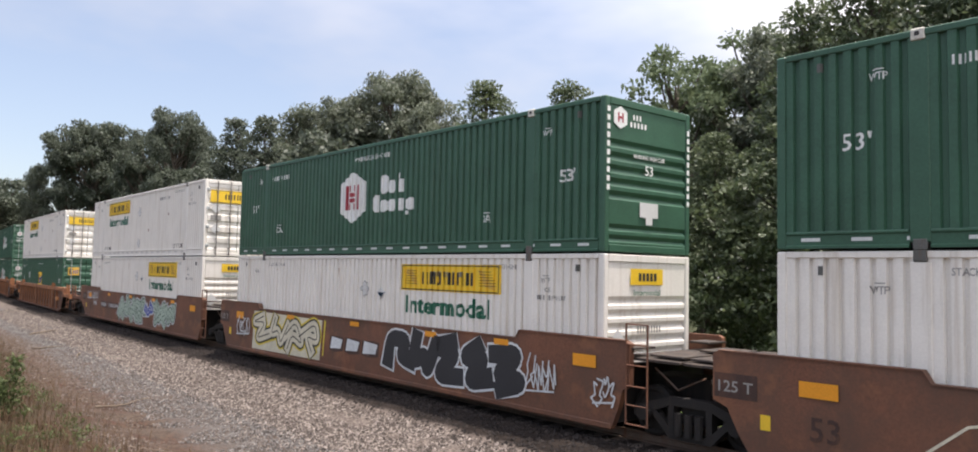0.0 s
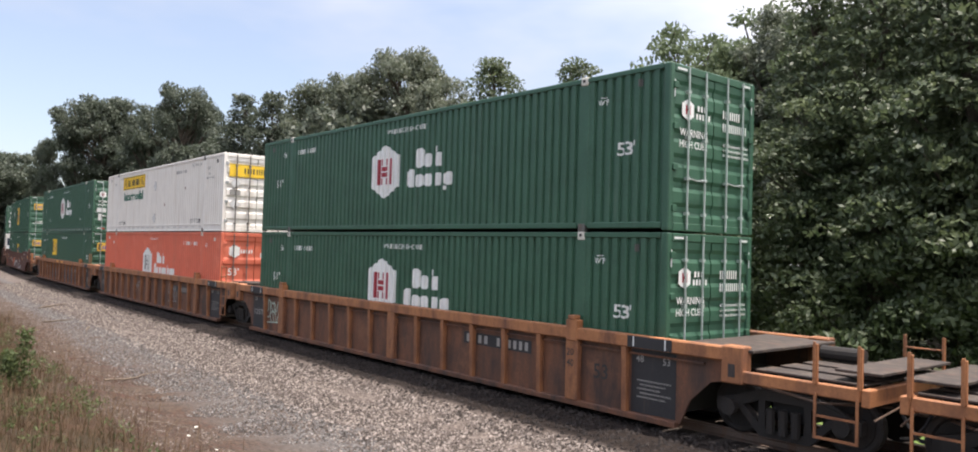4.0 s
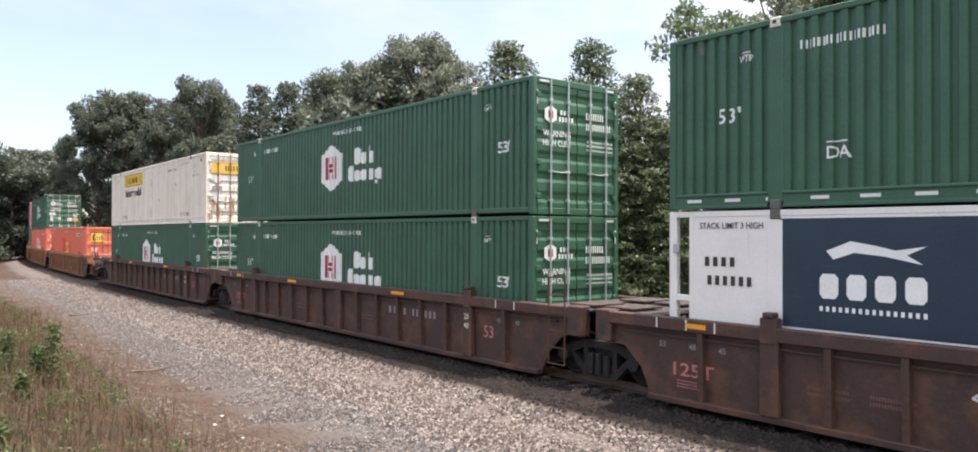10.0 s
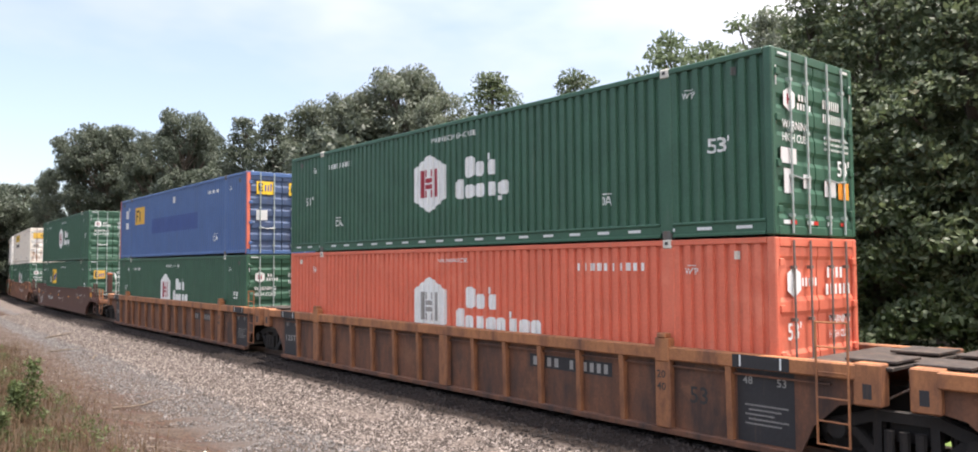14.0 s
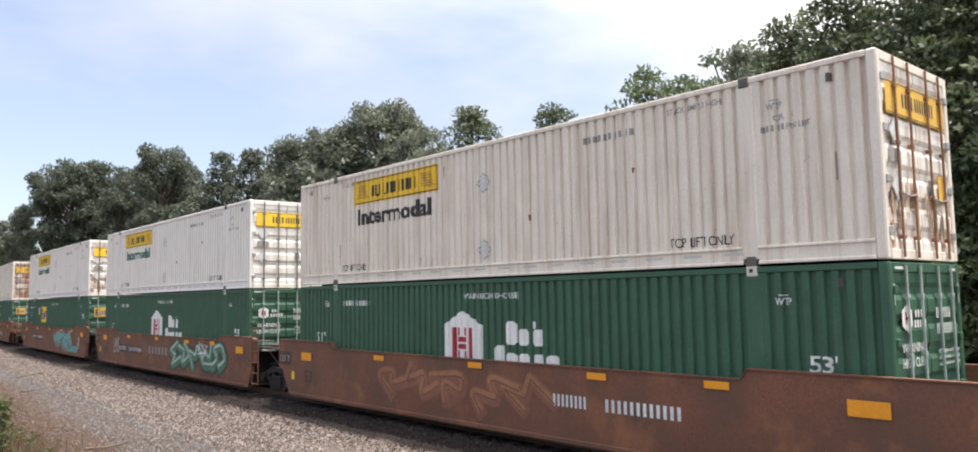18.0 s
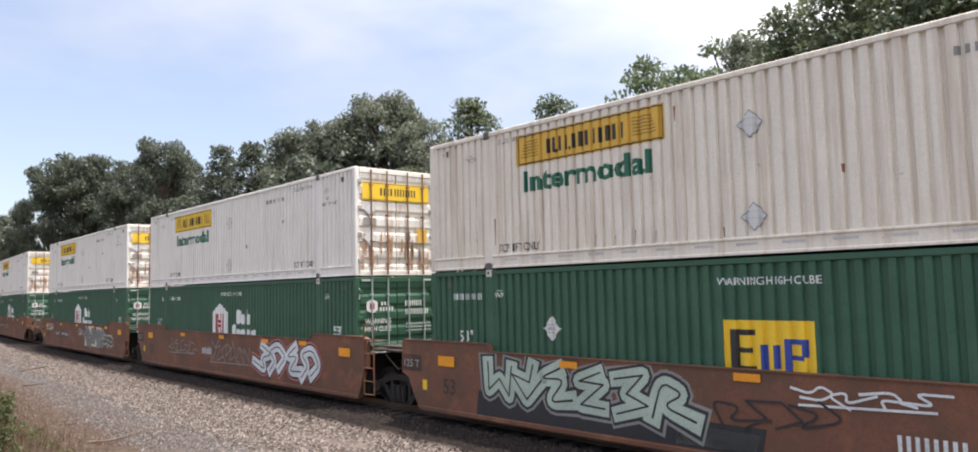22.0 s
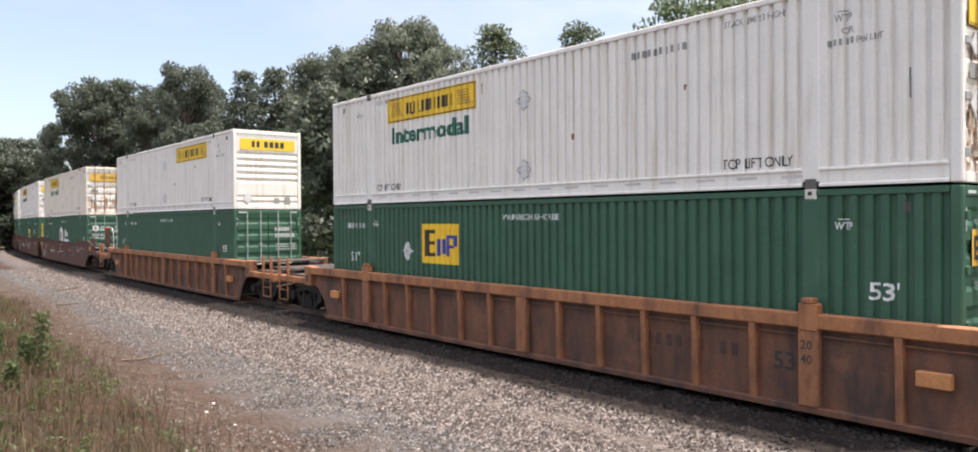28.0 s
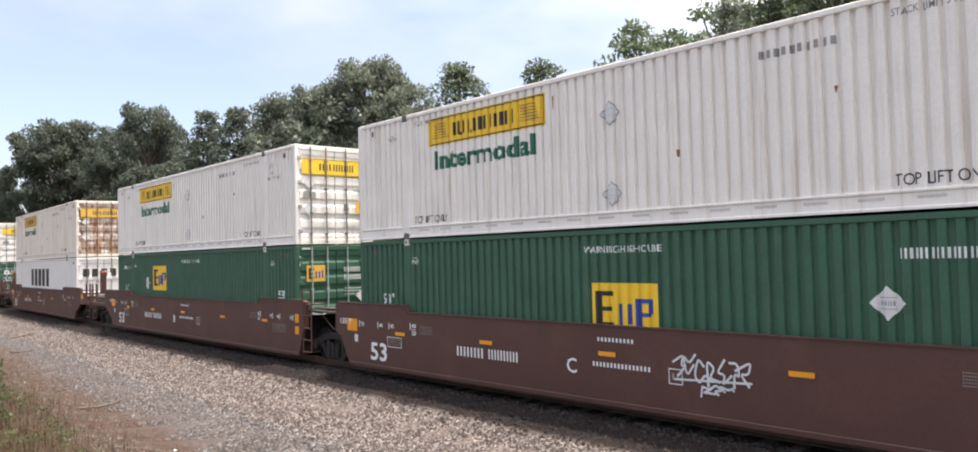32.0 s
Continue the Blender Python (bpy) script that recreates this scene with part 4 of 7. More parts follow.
        side("monogram", bars, "ink_red" if paint == "green" else "ink_grey", 0.008)
        side("logo_word", word_shape("FsT", 0.60, 1.62, 1.54, 0.47, 0.2), "ink_white")
        side("logo_word", word_shape("Fsssp" if paint == "green" else "FssspTss", 0.22, 2.02 if paint == "green" else 3.0, 1.08, 0.44, 0.2), "ink_white")
    if logo in ("emp", "emp_big"):
        x, w, z, h = (logo_x, 1.68, 0.70, 1.50) if logo == "emp_big" else (logo_x, 1.58, 1.40, 1.04) if style == "bare" else (logo_x, 1.25, 1.14, 0.70) if paint == "orange" else (logo_x, 1.46, 1.45 if abs(logo_x) > 1 else 1.0, 0.94)
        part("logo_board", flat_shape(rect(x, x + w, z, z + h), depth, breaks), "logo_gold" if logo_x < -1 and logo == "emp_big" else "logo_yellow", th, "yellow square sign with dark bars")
        k = lambda a, b, c, d: rect(x + a * w, x + b * w, z + c * h, z + d * h)
        side("monogram", k(0.08, 0.17, 0.18, 0.85) + k(0.17, 0.36, 0.76, 0.85) + k(0.17, 0.32, 0.48, 0.56) + k(0.17, 0.36, 0.18, 0.27), "ink", 0.008)
        side("monogram", k(0.42, 0.49, 0.2, 0.62) + k(0.56, 0.62, 0.25, 0.62) + k(0.68, 0.75, 0.2, 0.72) + k(0.75, 0.92, 0.64, 0.72) + k(0.86, 0.92, 0.45, 0.64) + k(0.75, 0.88, 0.40, 0.47), "ink_blue", 0.008)
        if paint == "green":
            cx = 4.48 if logo_x > 1 or style == "rib2" else -4.33
            if style != "bare":
                side("placard", diamond(cx, 1.72 + up, 0.23), "pale", 0.02, "white diamond placard")
                side("small_print", rect(cx - 0.11, cx + 0.11, 1.79 + up, 1.80 + up) + rect(cx - 0.11, cx + 0.11, 1.64 + up, 1.65 + up) + word_bars(cx - 0.09, 1.69 + up, cx + 0.09, 1.75 + up, 6, 0.5), "ink_grey", 0.024)
        if paint == "orange":
            side("paint_patch", rect(x - 1.43, x - 0.01, 1.15, 2.20) + rect(x + w + 0.01, x + w + 1.12, 1.10, 1.85), "orange_new", 0.003)
            side("number_plate", rect(4.13, 4.84, 2.28, 2.50) + rect(4.91, 5.78, 2.28, 2.50), "pale", 0.012)
            side("lettering", word_bars(4.25, 2.31, 4.75, 2.47, 4) + word_bars(4.98, 2.31, 5.70, 2.47, 6), "ink", 0.018)
    if logo == "jbh":
        x = logo_x
        part("logo_board", flat_shape(rect(x, x + 3.62, 2.04, 2.66), depth, breaks), "logo_yellow" if paint == "white" or door_paint == "stained" else "logo_gold", th, "yellow sign board with dark bars")
        side("sign_border", rect(x + 0.03, x + 3.59, 2.06, 2.085) + rect(x + 0.03, x + 3.59, 2.615, 2.64) + rect(x + 0.03, x + 0.055, 2.085, 2.615) + rect(x + 3.565, x + 3.59, 2.085, 2.615), "ink", 0.008)
        side("logo_word", word_bars(x + 0.86, 2.20, x + 1.40, 2.48, 4, 0.5) + word_bars(x + 1.52, 2.20, x + 2.74, 2.48, 8, 0.5) + rect(x + 1.05, x + 1.11, 2.18, 2.24) + rect(x + 1.44, x + 1.49, 2.18, 2.24), "ink", 0.008)
        scroll = [[(x + 0.12, 2.5), (x + 0.45, 2.56), (x + 0.55, 2.40), (x + 0.72, 2.18), (x + 0.60, 2.16), (x + 0.38, 2.36)],
                  [(x + 2.88, 2.55), (x + 3.05, 2.52), (x + 3.25, 2.32), (x + 3.50, 2.20), (x + 3.45, 2.12), (x + 3.15, 2.18)]]
        side("scroll", scroll, "logo_gold", 0.008)
        side("scroll", sum((rect(x + 0.15 + i * 0.02, x + 0.62, 2.20 + i * 0.06, 2.212 + i * 0.06) + rect(x + 2.95, x + 3.45 - i * 0.02, 2.20 + i * 0.06, 2.212 + i * 0.06) for i in range(6)), []), "ink", 0.012)
    if logo == "jbh" and style != "plain_sign":
        side("lettering", text_polys("Intermodal", logo_x + 0.2, 1.50, 0.40, 3.1, 0.034), "ink_green" if label.find("black") < 0 else "ink")
    # signs on the leading end
    if paint == "green" and door:
        tail("number_stencil", word_bars(0.25, 2.10, 0.78, 2.25, 8, 0.55) + word_bars(0.25, 1.87, 1.0, 2.02, 12, 0.55), "ink_white", HX + 0.0)
        tail("small_print", sum((word_bars(0.28, 1.60 - i * 0.09, 1.08, 1.64 - i * 0.09, 16, 0.55) for i in range(3)), []), "ink_white")
        tail("reflector_strip", rect(-1.12, -0.85, HIGH - 0.11, HIGH - 0.07) + rect(0.85, 1.12, HIGH - 0.11, HIGH - 0.07) + rect(-1.20, -1.17, 2.3, 2.6) + rect(1.17, 1.20, 2.3, 2.6), "silver", HX + 0.002)
        if logo == "hub":
            tail("logo_board", hexagon(-0.80, 2.12, 0.17, 0.19), "ink_white")
            tail("monogram", rect(-0.87, -0.83, 2.04, 2.20) + rect(-0.77, -0.73, 2.04, 2.20) + rect(-0.83, -0.77, 2.10, 2.14), "ink_red", HX + 0.0)
            tail("logo_word", word_bars(-0.52, 2.13, -0.28, 2.23, 3) + word_bars(-0.56, 1.99, -0.15, 2.09, 5), "ink_white")
            tail("lettering", text_polys("WARNING", -1.02, 1.66, 0.13, 0.80) + text_polys("HIGH CUBE", -1.02, 1.46, 0.13, 0.80), "ink_white")
        elif logo:
            tail("logo_board", rect(-0.98, -0.38, 1.85, 2.32), "logo_gold")
            tail("monogram", rect(-0.92, -0.86, 1.93, 2.24) + rect(-0.86, -0.74, 2.18, 2.24) + rect(-0.86, -0.76, 2.05, 2.10) + rect(-0.86, -0.74, 1.93, 1.99), "ink", HX + 0.0)
            tail("monogram", rect(-0.70, -0.65, 1.95, 2.14) + rect(-0.60, -0.55, 1.95, 2.14) + rect(-0.50, -0.45, 1.95, 2.18), "ink_blue", HX + 0.0)
            tail("placard", diamond(0.85, 1.38, 0.22), "pale", HX + 0.01, "white diamond placard")
            tail("lettering", text_polys("WARNING", -1.02, 0.72, 0.13, 0.80), "ink_white")
        if dash:
            tail("lettering", text_polys("53'", 0.70, 1.02, 0.26), "ink_white")
            tail("notice", rect(-1.08, -0.62, 1.12, 1.36) + rect(-1.0, -0.78, 0.66, 1.04) + rect(-0.42, -0.2, 0.76, 0.98) + rect(0.25, 0.62, 0.66, 0.92), "pale")
            tail("notice", rect(0.70, 1.06, 0.64, 0.92), "orange_label", HX + 0.0, "orange label")
            tail("reflector_strip", rect(-1.05, -0.85, 0.19, 0.25) + rect(-0.35, -0.15, 0.19, 0.25) + rect(0.30, 0.46, 0.19, 0.25), "silver", HX + 0.002)
            tail("reflector_strip", rect(-0.85, -0.66, 0.19, 0.25) + rect(-0.15, 0.0, 0.19, 0.25) + rect(0.75, 0.95, 0.19, 0.25), "redtape", HX + 0.002)
    if style == "rib2":
        tail("logo_board", rect(-0.12, 0.42, 2.18, 2.62), "logo_gold")
        tail("monogram", rect(-0.06, 0.0, 2.26, 2.54) + rect(0.0, 0.11, 2.48, 2.54) + rect(0.0, 0.09, 2.37, 2.42) + rect(0.0, 0.11, 2.26, 2.32), "ink", HX)
        tail("monogram", rect(0.16, 0.20, 2.28, 2.46) + rect(0.25, 0.29, 2.28, 2.46) + rect(0.33, 0.37, 2.28, 2.50), "ink_blue", HX)
        tail("placard", diamond(-0.45, 1.62, 0.27), "pale", HX + 0.01, "white diamond placard")
        tail("lettering", text_polys("53'", 0.20, 1.05, 0.24), "ink_white", HX)
        for y in (-1.10, 1.02):
            tail("hazard_strip", rect(y, y + 0.08, 1.05, 2.42), "logo_yellow", HX, "upright yellow strip with black marks")
            tail("small_print", sum((rect(y + 0.02, y + 0.06, 1.10 + i * 0.16, 1.20 + i * 0.16) for i in range(8)), []), "ink", HX + 0.004)
    if paint == "green" and not door and logo == "hub":
        tail("logo_board", hexagon(-0.88, 2.52, 0.19, 0.21), "ink_white")
        tail("monogram", rect(-0.96, -0.92, 2.43, 2.61) + rect(-0.84, -0.80, 2.43, 2.61) + rect(-0.92, -0.84, 2.50, 2.54), "ink_red", HX + 0.0)
        tail("logo_word", word_bars(-0.52, 2.52, -0.28, 2.62, 3) + word_bars(-0.60, 2.38, -0.12, 2.48, 5), "ink_white")
        tail("lettering", text_polys("53", -0.15, 1.50, 0.19), "ink_white", HX)
        tail("lettering", text_polys("WARNING HIGH CUBE", -0.50, 1.80, 0.08, 0.95), "ink_white", HX)
        tail("notice", rect(-0.30, 0.25, 0.70, 0.98) + rect(-0.12, 0.08, 0.56, 0.70), "pale", HX + 0.0)
        tail("number_stencil", [p for i in range(10) for p in rect(-1.26, -1.18, 1.15 + i * 0.16, 1.25 + i * 0.16) + rect(1.18, 1.26, 1.0 + i * 0.16, 1.10 + i * 0.16)], "ink_white", HX + 0.004)
    if logo == "jbh":
        if door:
            tail("logo_board", rect(-1.08, 1.08, 2.02, 2.50), "logo_yellow" if paint == "white" else "logo_gold", HX - 0.002, "yellow sign board with dark bars")
            tail("logo_word", word_bars(-0.52, 2.16, -0.14, 2.36, 4, 0.5) + word_bars(-0.06, 2.16, 0.62, 2.36, 8, 0.5), "ink", HX + 0.002)
            tail("sign_border", rect(-1.06, 1.06, 2.035, 2.05) + rect(-1.06, 1.06, 2.47, 2.485), "ink", HX + 0.002)
            tail("placard_holder", diamond(-0.85, 1.78, 0.2) + diamond(-0.85, 1.02, 0.22), "ink_slot", HX + 0.005)
            tail("placard_holder", diamond(-0.85, 1.78, 0.17) + diamond(-0.85, 1.02, 0.19), "pale", HX + 0.009)
            tail("notice", rect(-1.05, -0.65, 1.35, 1.55) + rect(0.28, 0.45, 0.98, 1.2), "ink_grey")
            tail("notice", rect(0.68, 1.0, 0.90, 1.30), "logo_gold", HX - 0.002, "yellow warning label")
            tail("number_stencil", word_bars(0.62, 1.55, 1.02, 1.64, 6), "ink_grey")
            if door_paint in ("stained", "rusty"):
                # stains that have run down from the door gear
                q = random.Random(41)
                runs = []
                for i in range(26):
                    y, top_, w = q.uniform(-1.1, 1.1), q.uniform(0.45, 1.25), q.uniform(0.02, 0.06)
                    foot = max(0.18, top_ - q.uniform(0.2, 0.6))
                    runs.append([(y - w * 0.5, foot), (y + w * 0.4, foot), (y + w, (top_ + foot) / 2), (y + w * 0.6, top_), (y - w * 0.6, top_), (y - w, (top_ + foot) / 2)])
                tail("rust_mark", runs, "rust_wash")
        elif style == "plain_sign":
            tail("logo_board", rect(-1.05, 1.05, 2.18, 2.58), "logo_yellow", HX - 0.002, "yellow sign board with dark bars")
            tail("logo_word", word_bars(-0.62, 2.27, -0.32, 2.49, 2, 0.35) + word_bars(-0.15, 2.27, 0.62, 2.49, 4, 0.28), "ink", HX + 0.002)
            tail("notice", rect(0.22, 0.42, 0.22, 0.42) + rect(0.62, 0.85, 0.20, 0.46), "ink_grey", HX)
            tail("placard_holder", diamond(-0.78, 0.42, 0.2), "pale", HX + 0.004)
        else:
            tail("logo_board", rect(-0.55, 0.42, 2.32, 2.62), "logo_yellow", HX - 0.002, "small yellow sign board with dark bars")
            tail("logo_word", word_bars(-0.32, 2.39, 0.22, 2.54, 5, 0.28), "ink", HX + 0.002)
            tail("lettering", text_polys("Intermodal", -0.46, 2.12, 0.11, 0.80), "ink_green", HX)
            tail("number_stencil", word_bars(-0.35, 1.42, 0.35, 1.55, 9), "ink_grey", HX)
            tail("placard_holder", diamond(-0.92, 1.28, 0.24), "pale", HX + 0.01)
    if paint == "orange":
        side("lettering", text_polys("WARNING HIGH CUBE", -0.45, 2.55, 0.09, 1.1), "ink_white")
        if logo == "hub":
            side("lettering", word_bars(4.0, 2.37, 5.6, 2.51, 10, 0.58), "ink_white")
            tail("logo_board", hexagon(-0.78, 2.20, 0.2, 0.24), "ink_white")
            tail("number_stencil", word_bars(0.25, 2.25, 0.75, 2.42, 4) + word_bars(0.2, 1.98, 1.0, 2.15, 6) + word_bars(-0.55, 2.13, -0.1, 2.26, 5), "ink_white")
        else:
            tail("logo_board", rect(-1.0, -0.25, 1.95, 2.50), "logo_yellow")
            tail("monogram", rect(-0.93, -0.86, 2.05, 2.40) + rect(-0.86, -0.72, 2.33, 2.40) + rect(-0.86, -0.75, 2.20, 2.25) + rect(-0.86, -0.72, 2.05, 2.11), "ink", HX + 0.0)
            tail("monogram", rect(-0.66, -0.60, 2.07, 2.30) + rect(-0.54, -0.48, 2.07, 2.30) + rect(-0.42, -0.36, 2.07, 2.36), "ink_blue", HX + 0.0)
            tail("number_plate", rect(0.2, 1.0, 2.0, 2.45), "pale")
            tail("number_stencil", word_bars(0.25, 2.27, 0.75, 2.40, 4) + word_bars(0.25, 2.05, 0.95, 2.18, 6), "ink", HX + 0.0)
        tail("lettering", text_polys("53'", -1.0, 1.32, 0.26), "ink_white")
        tail("lettering", text_polys("WARNING", 0.28, 1.52, 0.12, 0.7) + text_polys("HIGH CUBE", 0.28, 1.28, 0.12, 0.7), "ink_white")
    if paint == "blue":
        side("corner_stripe", rect(HX - 0.148, HX, 0.03, HIGH - 0.01) + rect(-HX, -HX + 0.12, 0.03, HIGH - 0.01), "orange", 0.008)
        tail("corner_stripe", rect(-HY + 0.01, -HY + 0.12, 0.2, HIGH - 0.05) + rect(HY - 0.12, HY - 0.01, 0.2, HIGH - 0.05), "orange", HX)
        side("paint_patch", rect(-2.85, 3.05, 1.10, 1.75), "blue_dark", 0.004)
        part("logo_board", flat_shape(rect(-5.5, -4.0, 1.60, 2.40), depth, breaks), "logo_gold", th, "yellow square sign with dark bars")
        side("monogram", rect(-5.35, -5.22, 1.72, 2.28) + rect(-5.22, -4.95, 2.18, 2.28) + rect(-5.22, -5.0, 1.95, 2.03) + rect(-4.8, -4.65, 1.75, 2.2), "ink", 0.008)
        side("notice", rect(0.05, 0.42, 2.28, 2.55) + rect(-7.1, -6.7, 1.95, 2.35) + rect(-7.1, -6.7, 1.45, 1.75), "pale", 0.008)
        side("lettering", text_polys("DA", 4.9, 0.55, 0.2) + rect(4.9, 5.25, 0.80, 0.82), "ink_white")
        side("lettering", word_bars(4.2, 2.35, 5.4, 2.47, 9), "ink_white")
        for y in (-0.95, 0.25):
            tail("logo_board", rect(y, y + 0.62, 2.10, 2.55), "logo_yellow")
            tail("monogram", rect(y + 0.06, y + 0.12, 2.2, 2.48) + rect(y + 0.12, y + 0.24, 2.42, 2.48) + rect(y + 0.12, y + 0.22, 2.3, 2.35) + rect(y + 0.12, y + 0.24, 2.2, 2.26), "ink", HX)
            tail("monogram", rect(y + 0.30, y + 0.35, 2.22, 2.42) + rect(y + 0.40, y + 0.45, 2.22, 2.42) + rect(y + 0.50, y + 0.55, 2.22, 2.48), "ink_blue", HX)
        tail("notice", rect(-0.95, -0.55, 1.20, 1.55) + rect(0.35, 0.65, 1.10, 1.50), "pale")
        tail("notice", rect(0.75, 1.1, 0.60, 0.85), "orange_label")
    if paint == "swift":
        side("logo_word", word_bars(-3.2, 1.35, 1.7, 2.35, 5, 0.3), "ink")
        tail("logo_word", word_bars(-1.0, 1.9, 1.0, 2.3, 5, 0.3), "ink")
    if style == "reefer":
        side("printed_panel", rect(-6.03, -3.33, 1.15, 2.75), "navy", 0.006, "navy printed panel with a white running animal badge")
        side("printed_panel", rect(-3.33, 3.34, 1.15, 2.75), "pale", 0.005)
        side("printed_panel", rect(3.34, 5.94, 1.15, 2.75), "navy", 0.006, "navy printed panel with a white round badge")
        side("logo_word", word_shape("ssss", -5.4, -3.95, 1.60, 0.52, 0.3), "ink_white", 0.010)
        side("logo_word", word_bars(-5.4, 1.42, -3.95, 1.49, 16, 0.5), "ink_white", 0.010)
        badge = [[(-5.3, 2.28), (-4.95, 2.42), (-4.6, 2.36), (-4.35, 2.30), (-3.95, 2.36), (-4.2, 2.24), (-4.0, 2.12), (-4.5, 2.22), (-4.9, 2.26), (-5.2, 2.16)]]
        side("badge", badge, "ink_white", 0.010)
        ring = [[(4.62 + r0 * math.cos(a), 2.2 + r0 * math.sin(a)), (4.62 + 0.5 * math.cos(a), 2.2 + 0.5 * math.sin(a)),
                 (4.62 + 0.5 * math.cos(b), 2.2 + 0.5 * math.sin(b)), (4.62 + r0 * math.cos(b), 2.2 + r0 * math.sin(b))]
                for r0 in (0.43,) for a, b in ((i * 0.2618, (i + 1) * 0.2618) for i in range(24))]
        side("badge", ring + rect(4.32, 4.40, 2.02, 2.40) + rect(4.40, 4.55, 2.33, 2.40) + rect(4.62, 4.70, 2.0, 2.3) + rect(4.78, 4.86, 2.0, 2.38), "ink_white", 0.010)
        side("logo_word", word_bars(3.75, 1.45, 5.5, 1.58, 11, 0.3) + word_bars(4.05, 1.24, 5.2, 1.37, 7, 0.3), "ink_white", 0.010)
        side("lettering", text_polys("DELIVERING", -2.45, 2.02, 0.40, 3.0), "ink_cyan", 0.010)
        side("lettering", text_polys("THE FUTURE", -1.05, 1.45, 0.40, 3.4), "ink", 0.010)
        side("lettering", text_polys("53 ft", 7.0, 1.92, 0.20) + text_polys("XHC", 7.05, 1.62, 0.20) + text_polys("STACK LIMIT 3 HIGH", 6.35, 2.60, 0.12, 1.5), "ink", 0.010)
        side("lettering", text_polys("STACK LIMIT 3 HIGH", -7.45, 2.60, 0.10, 1.15) + word_bars(-7.35, 2.0, -6.8, 2.15, 4) + word_bars(-7.3, 1.7, -6.5, 1.85, 6), "ink", 0.010)
        side("seam", sum((rect(-2.0 + i * 1.27, -1.985 + i * 1.27, 0.3, 2.76) for i in range(5)), []), "ink_grey", 0.008)
        for y0 in (-1.12, 0.08):
            tail("printed_panel", rect(y0, y0 + 1.04, 1.66, 2.42), "navy")
            tail("badge", diamond(y0 + 0.52, 2.21, 0.15) + word_bars(y0 + 0.2, 1.88, y0 + 0.85, 2.0, 6) + word_bars(y0 + 0.25, 1.76, y0 + 0.8, 1.80, 9), "ink_white", HX)
        tail("lettering", text_polys("INTERMODAL", -0.95, 1.38, 0.20, 1.9), "ink_cyan")
        tail("number_stencil", word_bars(0.2, 2.45, 1.0, 2.58, 9) + word_bars(0.2, 1.20, 1.0, 1.29, 16), "ink")
        for x in (HX - 0.16, -HX + 0.1):
            part("hinge", boxes((x, x + 0.12, -HY - 0.02, -HY + 0.02, 0.7, 0.85), (x, x + 0.12, -HY - 0.02, -HY + 0.02, 2.2, 2.35), bevel=0.006), "steel", th)
    return th
# ---------------------------------------------------------------- well cars
def disc(cx, cz, r, y0, y1, n=22):
    return slab([(cx + r * math.cos(2 * math.pi * i / n), cz + r * math.sin(2 * math.pi * i / n)) for i in range(n)], y0, y1)


